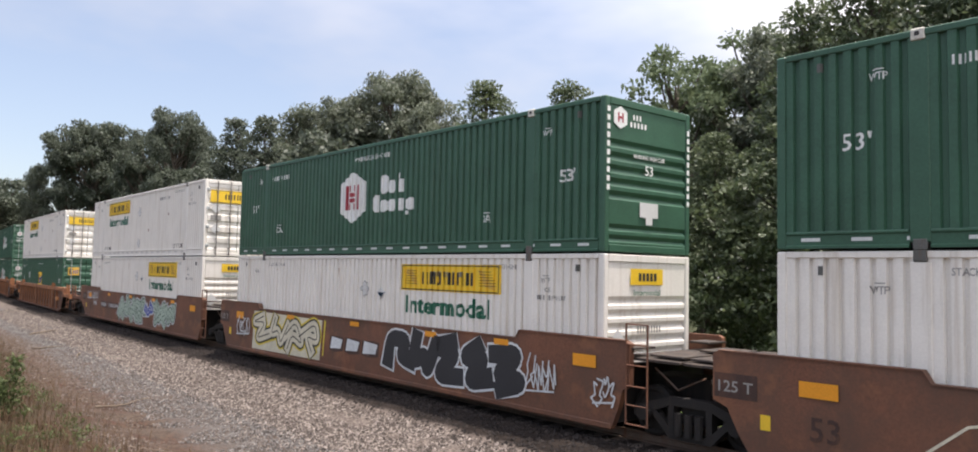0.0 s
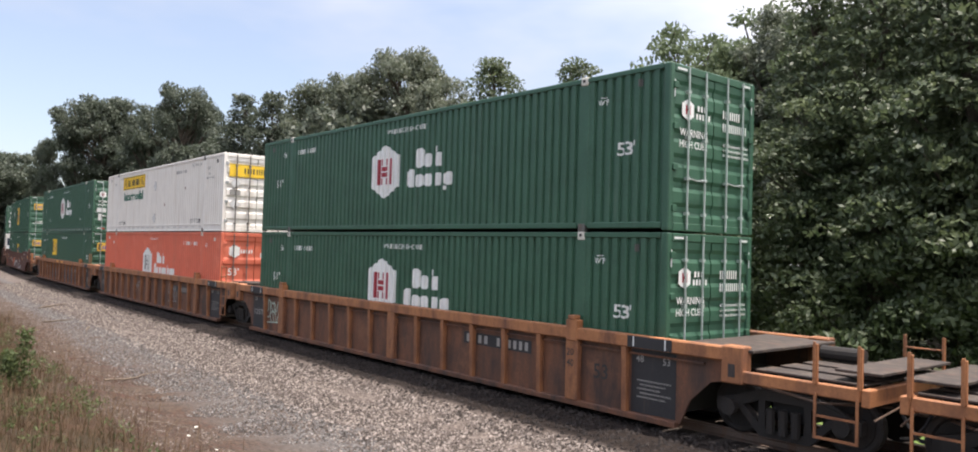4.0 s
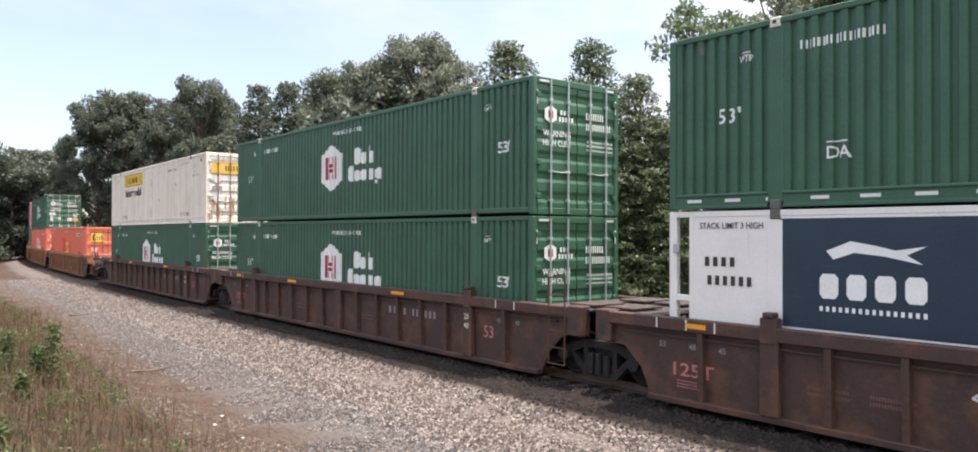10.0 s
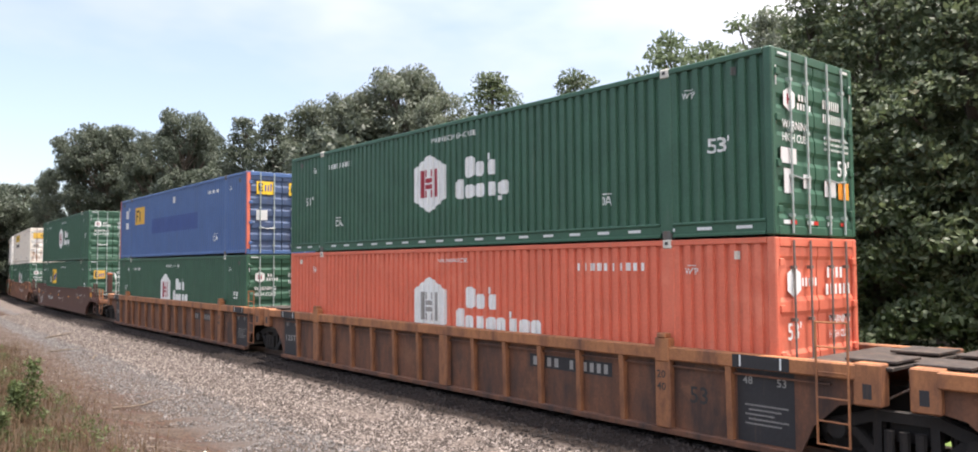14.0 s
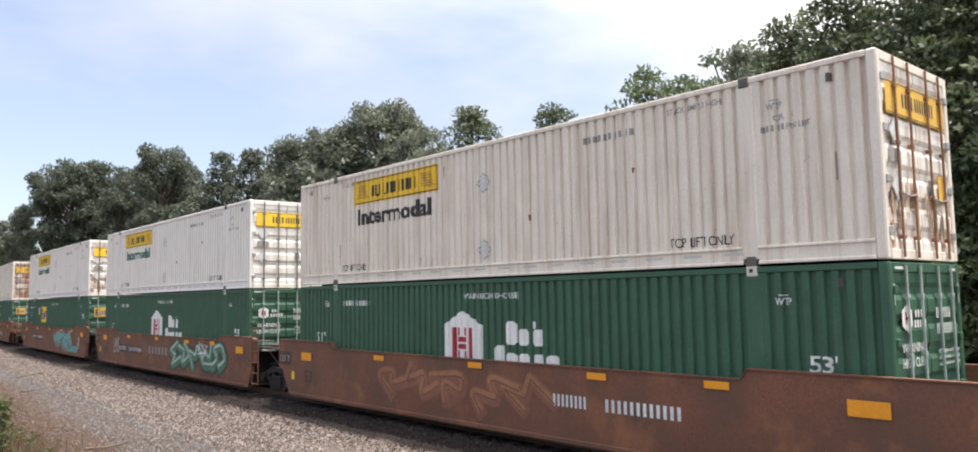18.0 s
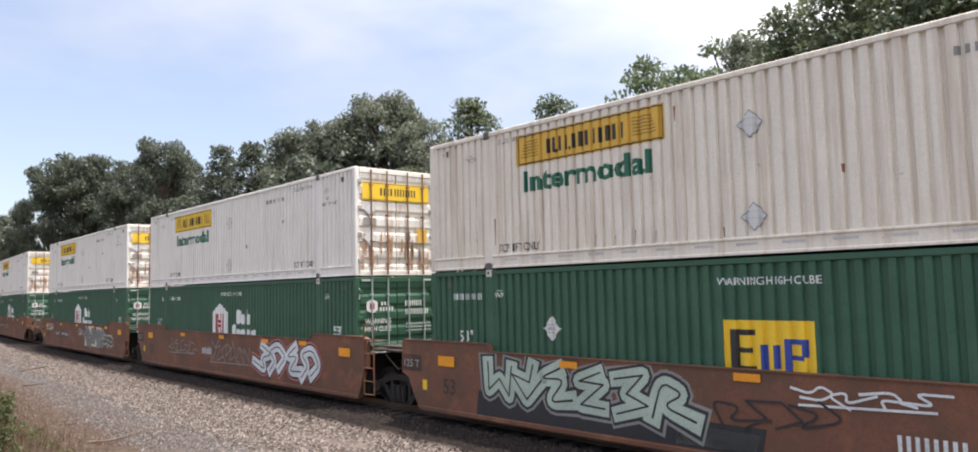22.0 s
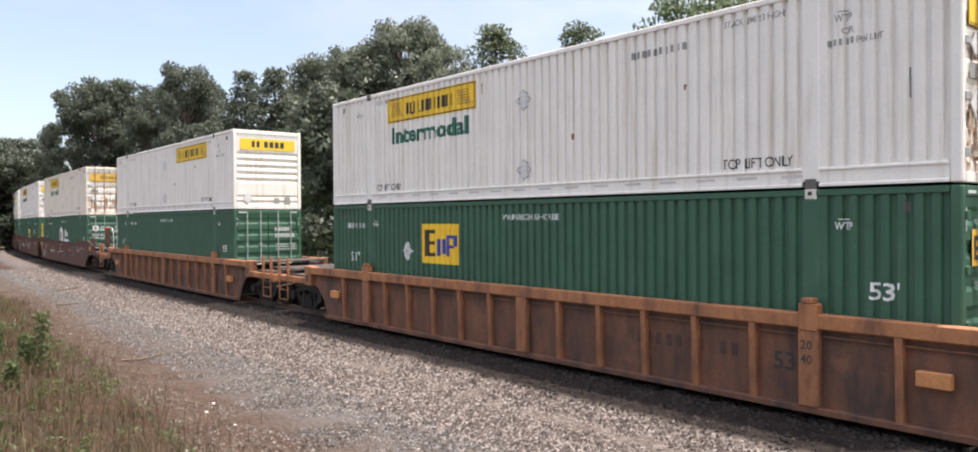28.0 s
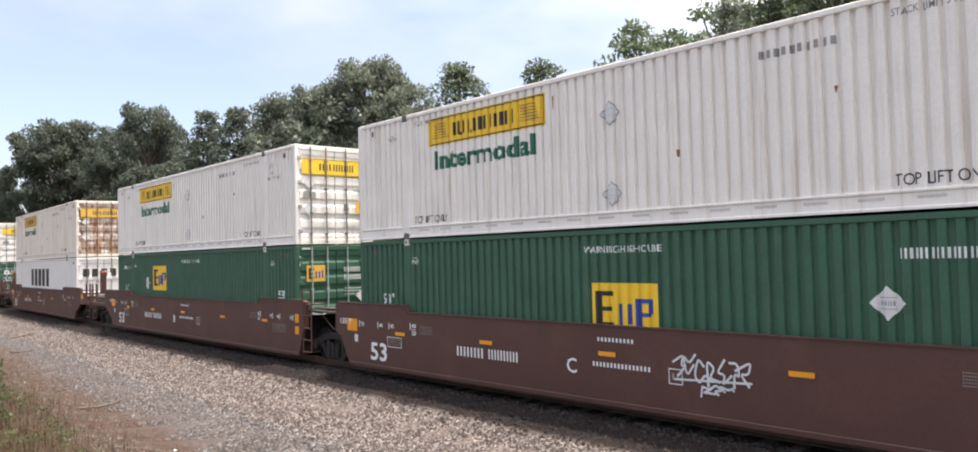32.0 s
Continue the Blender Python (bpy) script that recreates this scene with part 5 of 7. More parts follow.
def truck(parent, cx):
    t = part("truck", boxes((cx - 0.28, cx + 0.28, -0.95, 0.95, 0.42, 0.72), (cx - 0.12, cx + 0.12, -0.3, 0.3, 0.72, 0.95), bevel=0.03), "dark", parent)
    for y in (-1, 1):
        y0, y1 = sorted((y * 0.93, y * 1.10))
        # an open casting: arched upper member, dropped lower member, two columns beside the springs
        cast = slab([(cx + a, b) for a, b in ((-1.14, 0.46), (-1.14, 0.64), (-0.9, 0.70), (-0.42, 0.86), (0.42, 0.86), (0.9, 0.70), (1.14, 0.64), (1.14, 0.46), (1.02, 0.44), (0.78, 0.56), (0.38, 0.72), (-0.38, 0.72), (-0.78, 0.56), (-1.02, 0.44))], y0, y1)
        low_bar = slab([(cx + a, b) for a, b in ((-0.80, 0.57), (-0.40, 0.17), (0.40, 0.17), (0.80, 0.57), (0.66, 0.59), (0.34, 0.29), (-0.34, 0.29), (-0.66, 0.59))], y0 + 0.01, y1 - 0.01)
        columns = boxes((cx - 0.42, cx - 0.31, y0 + 0.005, y1 - 0.005, 0.28, 0.74), (cx + 0.31, cx + 0.42, y0 + 0.005, y1 - 0.005, 0.28, 0.74))
        for piece in (low_bar, columns):
            tmp = bpy.data.meshes.new("piece")
            piece.to_mesh(tmp)
            piece.free()
            cast.from_mesh(tmp)
            bpy.data.meshes.remove(tmp)
        part("side_frame", cast, "dark", t, "grimy cast side frame")
        spring = bmesh.new()
        for q in (-0.2, 0.0, 0.2):
            tube(spring, (cx + q, y * 1.12, 0.25), (cx + q, y * 1.12, 0.62), 0.07, 8)
        part("spring", spring, "dark", t)
        for x in (-0.89, 0.89):
            w = disc(cx + x, 0.54, 0.44, *sorted((y * 0.70, y * 0.83)))
            for q in range(22):
                e0, e1 = 2 * math.pi * q / 22, 2 * math.pi * (q + 1) / 22
                f = [w.verts.new((cx + x + r * math.cos(e), y * d, 0.54 + r * math.sin(e))) for r, e, d in ((0.44, e0, 0.832), (0.44, e1, 0.832), (0.40, e1, 0.865), (0.40, e0, 0.865), (0.35, e1, 0.865), (0.35, e0, 0.865), (0.32, e1, 0.832), (0.32, e0, 0.832))]
                for g in ((0, 1, 2, 3), (3, 2, 4, 5), (5, 4, 6, 7)):
                    w.faces.new([f[i] for i in g])
            bmesh.ops.remove_doubles(w, verts=w.verts[:], dist=0.0035)
            part("wheel", w, "dark", t, "dark steel wheel")
            part("bearing", disc(cx + x, 0.54, 0.13, *sorted((y * 1.08, y * 1.20)), n=12), "dark", t)


# hooks, waves and loops, none of them a letter
CURLS = (((0, 0.1), (0.35, 0.95), (0.8, 0.6), (0.3, 0.35), (1, 0)), ((0.15, 1), (0.55, 0.55), (0.05, 0.15), (0.9, 0.25), (0.65, 0.95)),
         ((0, 0.55), (0.5, 1), (1, 0.6), (0.5, 0.4), (0.85, 0)), ((1, 1), (0.25, 0.85), (0.85, 0.5), (0.1, 0.3), (0.65, 0)),
         ((0.05, 0.2), (0.3, 1), (0.6, 0.15), (0.95, 0.9), (1.05, 0.1)), ((0, 0), (0.4, 0.4), (0, 0.8), (0.6, 1), (1, 0.5), (0.55, 0.1)),
         ((0.9, 0.9), (0.2, 0.75), (0.55, 0.4), (0.15, 0.05), (1, 0.1)), ((0.1, 0.9), (0.9, 1.0), (0.45, 0.5), (0.95, 0.25), (0.1, 0.0)))


def scrawl(seed, x0, x1, z0, z1, count, thick, pad=0.18):
    """Fat leaning strokes like sprayed graffiti."""
    r = random.Random(seed)
    w = (x1 - x0) / count
    out_ = []
    last = -1
    for i in range(count):
        g = r.choice([j for j in range(len(CURLS)) if j != last])
        last = g
        round_, lean, grow = r.random() < 0.75, r.uniform(-0.05, 0.22), r.uniform(-0.06, 0.08)
        a, b = x0 + i * w + pad, x0 + (i + 1) * w - pad * 0.3
        lo, hi = z0 + 0.9 * pad + grow, z1 - 0.7 * pad + grow * 0.5
        turn = r.choice((0.0, 0.5, -0.5, 1.2, -1.2, 2.1)) + r.uniform(-0.2, 0.2)
        pts = []
        for p, q in CURLS[g]:
            p, q = 0.5 + (p - 0.5) * math.cos(turn) - (q - 0.5) * math.sin(turn), 0.5 + (p - 0.5) * math.sin(turn) + (q - 0.5) * math.cos(turn)
            pts.append((a + (b - a) * (1.35 * (p - 0.5) + 0.5 + lean * (q - 0.5)) + r.uniform(-0.04, 0.04), lo + (hi - lo) * min(max(q, 0.0), 1.0) + r.uniform(-0.03, 0.03)))
        if round_ and len(pts) > 3:
            # soften the corners
            soft = [pts[0]]
            for (xa, za), (xb, zb), (xc, zc) in zip(pts, pts[1:], pts[2:]):
                soft += [((xa + 3 * xb) / 4, (za + 3 * zb) / 4), ((xa + 10 * xb + xc) / 12, (za + 10 * zb + zc) / 12), ((3 * xb + xc) / 4, (3 * zb + zc) / 4)]
            pts = soft + [pts[-1]]
        flare = r.uniform(0.9, 1.25)
        for k, ((xa, za), (xb, zb)) in enumerate(zip(pts, pts[1:])):
            l = math.hypot(xb - xa, zb - za) or 1
            t0, t1 = thick / 2 * (flare if k == 0 else 1.0), thick / 2 * (flare if k == len(pts) - 2 else 1.0)
            ux, uz = (xb - xa) / l, (zb - za) / l
            e0, e1 = (t0 * 0.7 if k == 0 else 0.0), (t1 * 0.7 if k == len(pts) - 2 else 0.0)
            out_.append([(xa - ux * e0 + uz * t0, za - uz * e0 - ux * t0), (xb + ux * e1 + uz * t1, zb + uz * e1 - ux * t1),
                         (xb + ux * e1 - uz * t1, zb + uz * e1 + ux * t1), (xa - ux * e0 - uz * t0, za - uz * e0 + ux * t0)])
            if k:
                out_.append([(xa + thick / 2 * math.cos(q * math.pi / 4), za + thick / 2 * math.sin(q * math.pi / 4)) for q in range(8)])
    return [[(x, min(max(z, 0.31), 1.57)) for x, z in p] for p in out_]


def strokes(seed, x0, x1, z0, z1, count, thick=0.03):
    """Thin hand-sprayed writing that spells nothing, with a line drawn under it."""
    out_ = scrawl(seed, x0, x1, z0, z1, max(3, count // 4), thick, 0.02)
    if count > 14:
        out_ += [[(x0, z0 - 0.01), (x1, z0 + 0.05), (x1, z0 + 0.05 + thick), (x0, z0 - 0.01 + thick)]]
    return [[(x, max(z, 0.31)) for x, z in p] for p in out_]


SY = 1.45


def well_car(paint, front_outer, rear_outer, art, label, plain=False):
    th = tagged(empty("well_car"), label, "rail car", "well cars of the train")
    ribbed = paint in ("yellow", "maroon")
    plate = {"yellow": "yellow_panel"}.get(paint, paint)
    top = 1.50 if ribbed else 1.58
    low = 0.12 if ribbed else 0.25
    ends = ((1, front_outer), (-1, rear_outer))
    body = [(-9.5, 1.0), (-9.0, 0.90), (-8.62, 0.55), (-8.42, low), (8.42, low), (8.62, 0.55), (9.0, 0.90), (9.5, 1.0)]
    if ribbed:
        up = [(9.5, 1.36), (-9.5, 1.36)]
    else:
        # an articulated end stops short of the shared truck
        f, r = 9.5 if front_outer else 8.80, 9.5 if rear_outer else 9.05
        up = [(f, 1.70), (f - 0.08, 1.74), (6.02, 1.74), (5.92, top), (-5.92, top), (-6.02, 1.74), (-r + 0.08, 1.74), (-r, 1.70)]
        body = [(-r, 1.0), (-(r - 0.25), 0.90), (-8.62, 0.55), (-8.42, low), (8.42, low), (8.55, 0.55), (f - 0.15, 0.90), (f, 1.0)]
    for sy in (-1, 1):
        out_y = sy * (SY - 0.10 if ribbed else SY)
        wall = slab(body + up, *sorted((out_y, sy * (SY - (0.14 if ribbed else 0.12)))))
        if ribbed:
            # a shallow stiffener under the chord; the far side carries its ribs in the same sheet
            box(wall, -8.9, 8.9, *sorted((sy * (SY - 0.101), sy * (SY - 0.045))), 1.165, 1.195)
            if sy > 0:
                for x in [-7.33] + [i * 1.04 for i in range(-5, 6) if i] + [7.33]:
                    box(wall, x - 0.05, x + 0.05, SY - 0.101, SY + 0.02, 0.17, 1.285)
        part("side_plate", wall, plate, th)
        if ribbed:
            y0, y1 = sorted((sy * (SY - 0.14), sy * (SY + 0.03)))
            part("top_chord", boxes((-9.3, 9.3, y0, y1, 1.28, top), bevel=0.02), paint, th)
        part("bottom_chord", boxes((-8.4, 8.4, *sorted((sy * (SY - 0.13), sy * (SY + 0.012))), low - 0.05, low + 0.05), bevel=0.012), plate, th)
    if ribbed:
        # a rib is a folded plate, shallower towards its foot
        rib = bmesh.new()
        foot, head = ((-0.05, -SY + 0.01), (0.05, -SY + 0.01), (0.05, -SY + 0.10), (-0.05, -SY + 0.10)), ((-0.05, -SY - 0.022), (0.05, -SY - 0.022), (0.05, -SY + 0.10), (-0.05, -SY + 0.10))
        a = [rib.verts.new((x, y, 0.165)) for x, y in foot]
        b = [rib.verts.new((x, y, 1.285)) for x, y in head]
        rib.faces.new(a[::-1])
        rib.faces.new(b)
        for i in range(4):
            rib.faces.new((a[i], a[(i + 1) % 4], b[(i + 1) % 4], b[i]))
        me = bpy.data.meshes.new("rib")
        rib.to_mesh(me)
        rib.free()
        wide = boxes((-0.15, 0.15, -SY - 0.03, -SY + 0.10, 0.17, 1.285), bevel=0.012)
        mw = bpy.data.meshes.new("rib")
        wide.to_mesh(mw)
        wide.free()
        for x in [-7.33] + [i * 1.04 for i in range(-5, 6) if i] + [7.33]:
            hang("rib", me, paint, th).matrix_basis = pose(x, 0, 0)
        for x in (-PX, PX, 0.0):
            ob = hang("rib", mw, paint, th)
            ob.matrix_basis = pose(x, 0, 0)
        for x in (-PX, PX):
            for sy in (-1, 1):
                part("lift_guide", boxes((x - 0.14, x + 0.14, *sorted((sy * (SY - 0.13), sy * (SY + 0.05))), 1.25, 1.64), (x - 0.09, x + 0.09, *sorted((sy * (SY - 0.11), sy * (SY + 0.06))), 1.64, 1.72), bevel=0.015), paint, th, "upright container guide block")
    else:
        # folded top edge that catches the light
        edge_line = [(-r + 0.1, 1.742), (-6.03, 1.742), (-5.93, top + 0.002), (5.93, top + 0.002), (6.03, 1.742), (f - 0.1, 1.742)]
        part("top_flange", slab(edge_line + [(x, z + 0.018) for x, z in edge_line[::-1]], -SY - 0.022, -SY + 0.11), paint, th)
    # well floor and ends
    fl = boxes((-8.4, 8.4, -0.25, 0.25, 0.20, 0.33))
    for i in range(9):
        box(fl, -7.9 + i * 1.975, -7.7 + i * 1.975, -SY + 0.12, SY - 0.12, 0.21, 0.32)
    part("well_floor", fl, "dark", th)
    for sx, outer in ends:
        X = lambda a, b: sorted((sx * a, sx * b))
        part("bulkhead", boxes((*X(8.30, 8.40), -SY + 0.12, SY - 0.12, 0.3, 1.30)), "dark", th)
        deck = boxes((*X(8.40, 9.70), -1.30, 1.30, 1.42, 1.47), bevel=0.008)
        part("end_deck", deck, "deck", th)
        if not ribbed:
            for y0, y1 in ((-1.40, -0.80), (0.80, 1.40)):
                part("deck_plate", boxes((*X(8.42, 9.55 if outer else (8.85 if sx > 0 else 9.1)), y0, y1, 1.60, 1.64), bevel=0.006), "deck", th)
        else:
            for y0, y1 in ((-SY - 0.02, -SY + 0.25), (SY - 0.25, SY + 0.02)):
                part("end_post", boxes((*X(9.25, 9.62), y0, y1, 0.95, 1.52), bevel=0.02), paint, th)
            # the post is solid; this black plate stands for the dark inside its hole
            part("post_hole_shade", boxes((*X(9.38, 9.50), -SY - 0.024, -SY - 0.015, 1.05, 1.25), bevel=0.002), "black", th)
        if outer:
            part("centre_sill", boxes((*X(8.4, 11.45), -0.33, 0.33, 0.72, 1.05), bevel=0.02), "dark", th)
            for y0, y1 in ((-SY, -SY + 0.10), (SY - 0.10, SY)):
                part("side_sill", boxes((*X(9.5, 11.37), y0, y1, 0.98, 1.16), bevel=0.015), paint, th)
            part("end_sill", boxes((*X(11.38, 11.50), -SY, SY, 0.92, 1.16), bevel=0.015), paint, th)
            for y0 in (-1.25, -0.55, 0.15, 0.8):
                part("platform_board", boxes((*X(9.72, 11.36), y0, y0 + 0.48, 1.165, 1.20), bevel=0.006), "deck", th)
            part("crossover_board", boxes((*X(10.9, 11.55), -1.2, 1.2, 1.32, 1.36), bevel=0.006), "deck", th)
            # corner steps and upright handholds
            bar = lambda x0, x1, y, z0, z1: (*sorted((sx * x0, sx * x1)), y - 0.014, y + 0.014, z0, z1)
            step = boxes(bar(10.74, 10.775, -SY - 0.016, 0.40, 1.02), bar(11.325, 11.36, -SY - 0.016, 0.40, 1.02), bar(10.775, 11.325, -SY - 0.016, 0.40, 0.435), bar(10.775, 11.325, -SY - 0.016, 0.70, 0.73))
            bmesh.ops.remove_doubles(step, verts=step.verts[:], dist=0.001)
            part("stirrup_step", step, paint, th, "bent steel corner step")
            tall = 1.98 if paint in ("brown", "fec") else 1.70
            for x in (10.72, 11.34):
                part("handhold", boxes((*sorted((sx * x, sx * (x + 0.065))), -SY - 0.03, -SY + 0.03, 1.16, tall), (*sorted((sx * (x + 0.012), sx * (x + 0.053))), -SY - 0.05, -SY - 0.028, 1.14, tall + 0.03), bevel=0.006), paint, th, "upright steel handhold")
            part("handhold", tubes(((sx * 10.8, SY - 0.05, 1.14), (sx * 10.8, SY - 0.05, tall), 0.03), ((sx * 11.38, SY - 0.05, 1.14), (sx * 11.38, SY - 0.05, tall), 0.03), ((sx * 10.8, SY - 0.05, 1.5), (sx * 11.38, SY - 0.05, 1.5), 0.016)), paint, th, "pair of upright handholds")
            part("coupler", boxes((*X(11.40, 11.72), -0.10, 0.10, 0.74, 0.92), (*X(11.62, 11.93), -0.19, 0.13, 0.70, 0.98), bevel=0.03), "rail", th)
            hose = tubes(((sx * 11.45, -0.42, 0.88), (sx * 11.56, -0.44, 0.62), 0.03), ((sx * 11.56, -0.44, 0.62), (sx * 11.72, -0.42, 0.42), 0.03), ((sx * 11.72, -0.42, 0.42), (sx * 11.90, -0.38, 0.38), 0.03))
            part("air_hose", hose, "black", th)
            part("cut_lever", tubes(((sx * 11.52, -1.35, 0.75), (sx * 11.58, -0.15, 0.95), 0.014)), "rail", th)
            part("reservoir", tubes(((sx * 9.75, 0.75, 1.33), (sx * 10.45, 0.75, 1.33), 0.12), n=12), "dark", th)
            part("brake_pipe", tubes(((sx * 8.5, -1.2, 1.1), (sx * 10.7, -1.25, 0.85), 0.02), ((sx * 10.7, -1.25, 0.85), (sx * 11.4, -0.5, 0.82), 0.02)), "rail", th)
            if sx < 0:
                wheel = bmesh.new()
                wx, wz = sx * 10.52, 1.92
                for i in range(16):
                    a, b = i * math.pi / 8, (i + 1) * math.pi / 8
                    tube(wheel, (wx, 0.62 + 0.27 * math.cos(a), wz + 0.27 * math.sin(a)), (wx, 0.62 + 0.27 * math.cos(b), wz + 0.27 * math.sin(b)), 0.024, 5)
                for i in range(4):
                    a = i * math.pi / 2
                    tube(wheel, (wx, 0.62, wz), (wx, 0.62 + 0.27 * math.cos(a), wz + 0.27 * math.sin(a)), 0.016, 5)
                tube(wheel, (wx, 0.62, wz), (sx * 10.32, 0.62, wz), 0.05, 8)
                part("brake_stand", slab([(sx * 10.34, 1.19), (sx * 10.02, 1.19), (sx * 10.14, 1.98), (sx * 10.34, 2.02)], 0.54, 0.74), plate, th, "upright hand brake stand")
                part("brake_wheel", wheel, "rail", th, "round hand brake wheel")
            truck(th, sx * 10.1)
        else:
            part("centre_sill", boxes((*X(8.4, 9.66), -0.33, 0.33, 0.72, 1.10), bevel=0.02), "dark", th)
            for y0, y1 in ((-1.15, -0.3), (0.3, 1.15)):
                part("crossover_board", boxes((*X(9.0, 9.68), y0, y1, 1.50, 1.54), bevel=0.006), "deck", th)
            if sx > 0:
                lad = tubes(((8.75, -SY - 0.03, 0.35), (8.75, -SY - 0.03, 2.05), 0.018), ((9.2, -SY - 0.03, 0.35), (9.2, -SY - 0.03, 2.05), 0.018),
                            *(((8.75, -SY - 0.03, z), (9.2, -SY - 0.03, z), 0.014) for z in (0.36, 2.04)))
                lad = part("ladder", lad, paint, th, "steel side ladder")
                for z in (0.68, 1.0, 1.35, 1.7):
                    part("rung", tubes(((8.75, -SY - 0.03, z), (9.2, -SY - 0.03, z), 0.014)), paint, lad)
                truck(th, 9.76)
            part("brake_pipe", tubes(((sx * 9.0, -1.0, 1.3), (sx * 9.4, -0.9, 0.95), 0.02), ((sx * 9.4, -0.9, 0.95), (sx * 9.68, -0.5, 1.15), 0.02)), "rail", th)

    zero = lambda x, z: -SY
    rec = lambda x, z: -SY + 0.10

    def paint_on(name, polys, mat_name, lift=0.004, label="", on=None):
        for group in [polys] if name in JOINED else [[p] for p in polys]:
            bm = flat_shape(group, on or (rec if ribbed else zero), (), lift)
            if name == "graffiti":
                # each stroke lies a hair over the one before
                for i, f in enumerate(bm.faces):
                    for v in f.verts:
                        v.co.y -= 4e-5 * (i % 20)
            part(name, bm, mat_name, th, label)

    # stencils and reflectors
    if ribbed:
        if plain:
            for a in (-7.95, 7.55):
                part("control_box", boxes((a, a + 0.42, -SY - 0.06, -SY + 0.05, 0.70, 0.90), bevel=0.01), "box_orange", th)
            paint_on("lettering", word_bars(2.9, 0.72, 4.9, 0.92, 10) + rect(-7.2, -7.0, 0.6, 0.75), "maroon", 0.006)
        elif paint == "yellow":
            unmarked = any(a[0] == "bare" for a in art)
            for a, b in ((7.42, 8.35),) if unmarked else ((-8.35, -7.42), (7.42, 8.35)):
                paint_on("stencil_panel", rect(a, b, 0.18, 1.275), "black")
                paint_on("stencil_panel", rect(a, b, 1.29, 1.49), "black", 0.006, on=lambda x, z: -SY - 0.03)
                paint_on("reflector", rect(a + 0.12, a + 0.15, 1.31, 1.48) + rect(b - 0.15, b - 0.12, 1.31, 1.48), "silver", 0.010, on=lambda x, z: -SY - 0.03)
            if unmarked:
                paint_on("lettering", word_bars(-5.65, 0.89, -4.95, 1.06, 4) + word_bars(-4.75, 0.89, -4.05, 1.06, 5), "ink_grey", 0.008)
                paint_on("small_print", rect(-7.15, -6.8, 0.2, 0.26) + rect(-6.55, -6.2, 0.2, 0.26), "ink_grey", 0.008)
            else:
                paint_on("lettering", text_polys("125T", -8.24, 0.60, 0.17, 0.66) + text_polys("53", -8.22, 1.04, 0.12) + text_polys("48", -7.66, 1.04, 0.12), "ink_grey", 0.008)
            paint_on("lettering", sum((word_bars(7.55 + 0.06 * (i % 2), 0.72 - i * 0.07, 8.25 - 0.11 * (i % 3), 0.745 - i * 0.07, 26, 0.35) for i in range(5)), []) + text_polys("48", 7.52, 1.04, 0.12) + text_polys("53", 8.08, 1.04, 0.12), "ink_grey", 0.008)
            paint_on("number_panel", rect(2.75, 4.9, 0.85, 1.10), "black")
            paint_on("lettering", word_bars(2.85, 0.89, 3.55, 1.06, 4) + word_bars(3.85, 0.89, 4.8, 1.06, 6), "ink_grey", 0.008)
        else:
            paint_on("lettering", text_polys("125T", -7.93, 0.53, 0.22, 0.80), "spray_pink", 0.008)
            paint_on("lettering", text_polys("53", -8.22, 0.98, 0.10) + text_polys("48", -7.62, 0.98, 0.10) + text_polys("45", -7.05, 0.98, 0.10) + text_polys("45", 7.0, 0.98, 0.10) + text_polys("48", 7.6, 0.98, 0.10), "spray_grey", 0.008)
            paint_on("reflector", sum((rect(x, x + 0.03, 1.31, 1.48) for x in (-8.2, -7.6, -7.05, 7.1, 7.7)), []), "silver", 0.006, on=lambda x, z: -SY - 0.03)
            paint_on("small_print", sum((word_bars(-7.85, 0.44 - i * 0.05, -7.35, 0.465 - i * 0.05, 14, 0.4) for i in range(3)), []), "spray_pink", 0.008)
            for x in (-5.55, -4.66, -2.9, 1.2):
                paint_on("small_print", sum((word_bars(x, 0.66 - i * 0.09, x + 0.6, 0.71 - i * 0.09, 16, 0.4) for i in range(2)), []), "faint_pink", 0.008)
            paint_on("lettering", word_bars(2.6, 0.85, 3.4, 1.02, 4, 0.55) + word_bars(3.7, 0.85, 4.7, 1.02, 6, 0.55), "spray_grey", 0.008)
            paint_on("reflector", rect(-3.3, -2.7, 1.35, 1.43) + rect(2.9, 3.5, 1.35, 1.43) + rect(-7.6, -7.2, 1.35, 1.43), "reflector", 0.006, on=lambda x, z: -SY - 0.03)
        paint_on("lettering", text_polys("53", 5.50 if plain else 6.55, 0.62, 0.27), "ink" if paint == "yellow" else "spray_pink", 0.008)
        paint_on("lettering", text_polys("20", PX - 0.11, 0.98, 0.13) + text_polys("40", PX - 0.11, 0.78, 0.13), "ink" if paint == "yellow" else "spray_cream", 0.004, on=lambda x, z: -SY - 0.03)
    else:
        marks = ((-7.65, 1.22), (-3.99, 1.40), (-0.4, 1.42), (2.9, 1.40), (5.3, 1.42), (7.5, 1.22)) if paint == "red" else ((-6.39, 1.05), (-3.43, 1.05), (-0.3, 1.06), (3.17, 1.04), (6.2, 1.06))
        for x, z in marks:
            wide, high = ((0.56, 0.22) if abs(x) > 7 else (0.44, 0.12)) if paint == "red" else (0.38, 0.08)
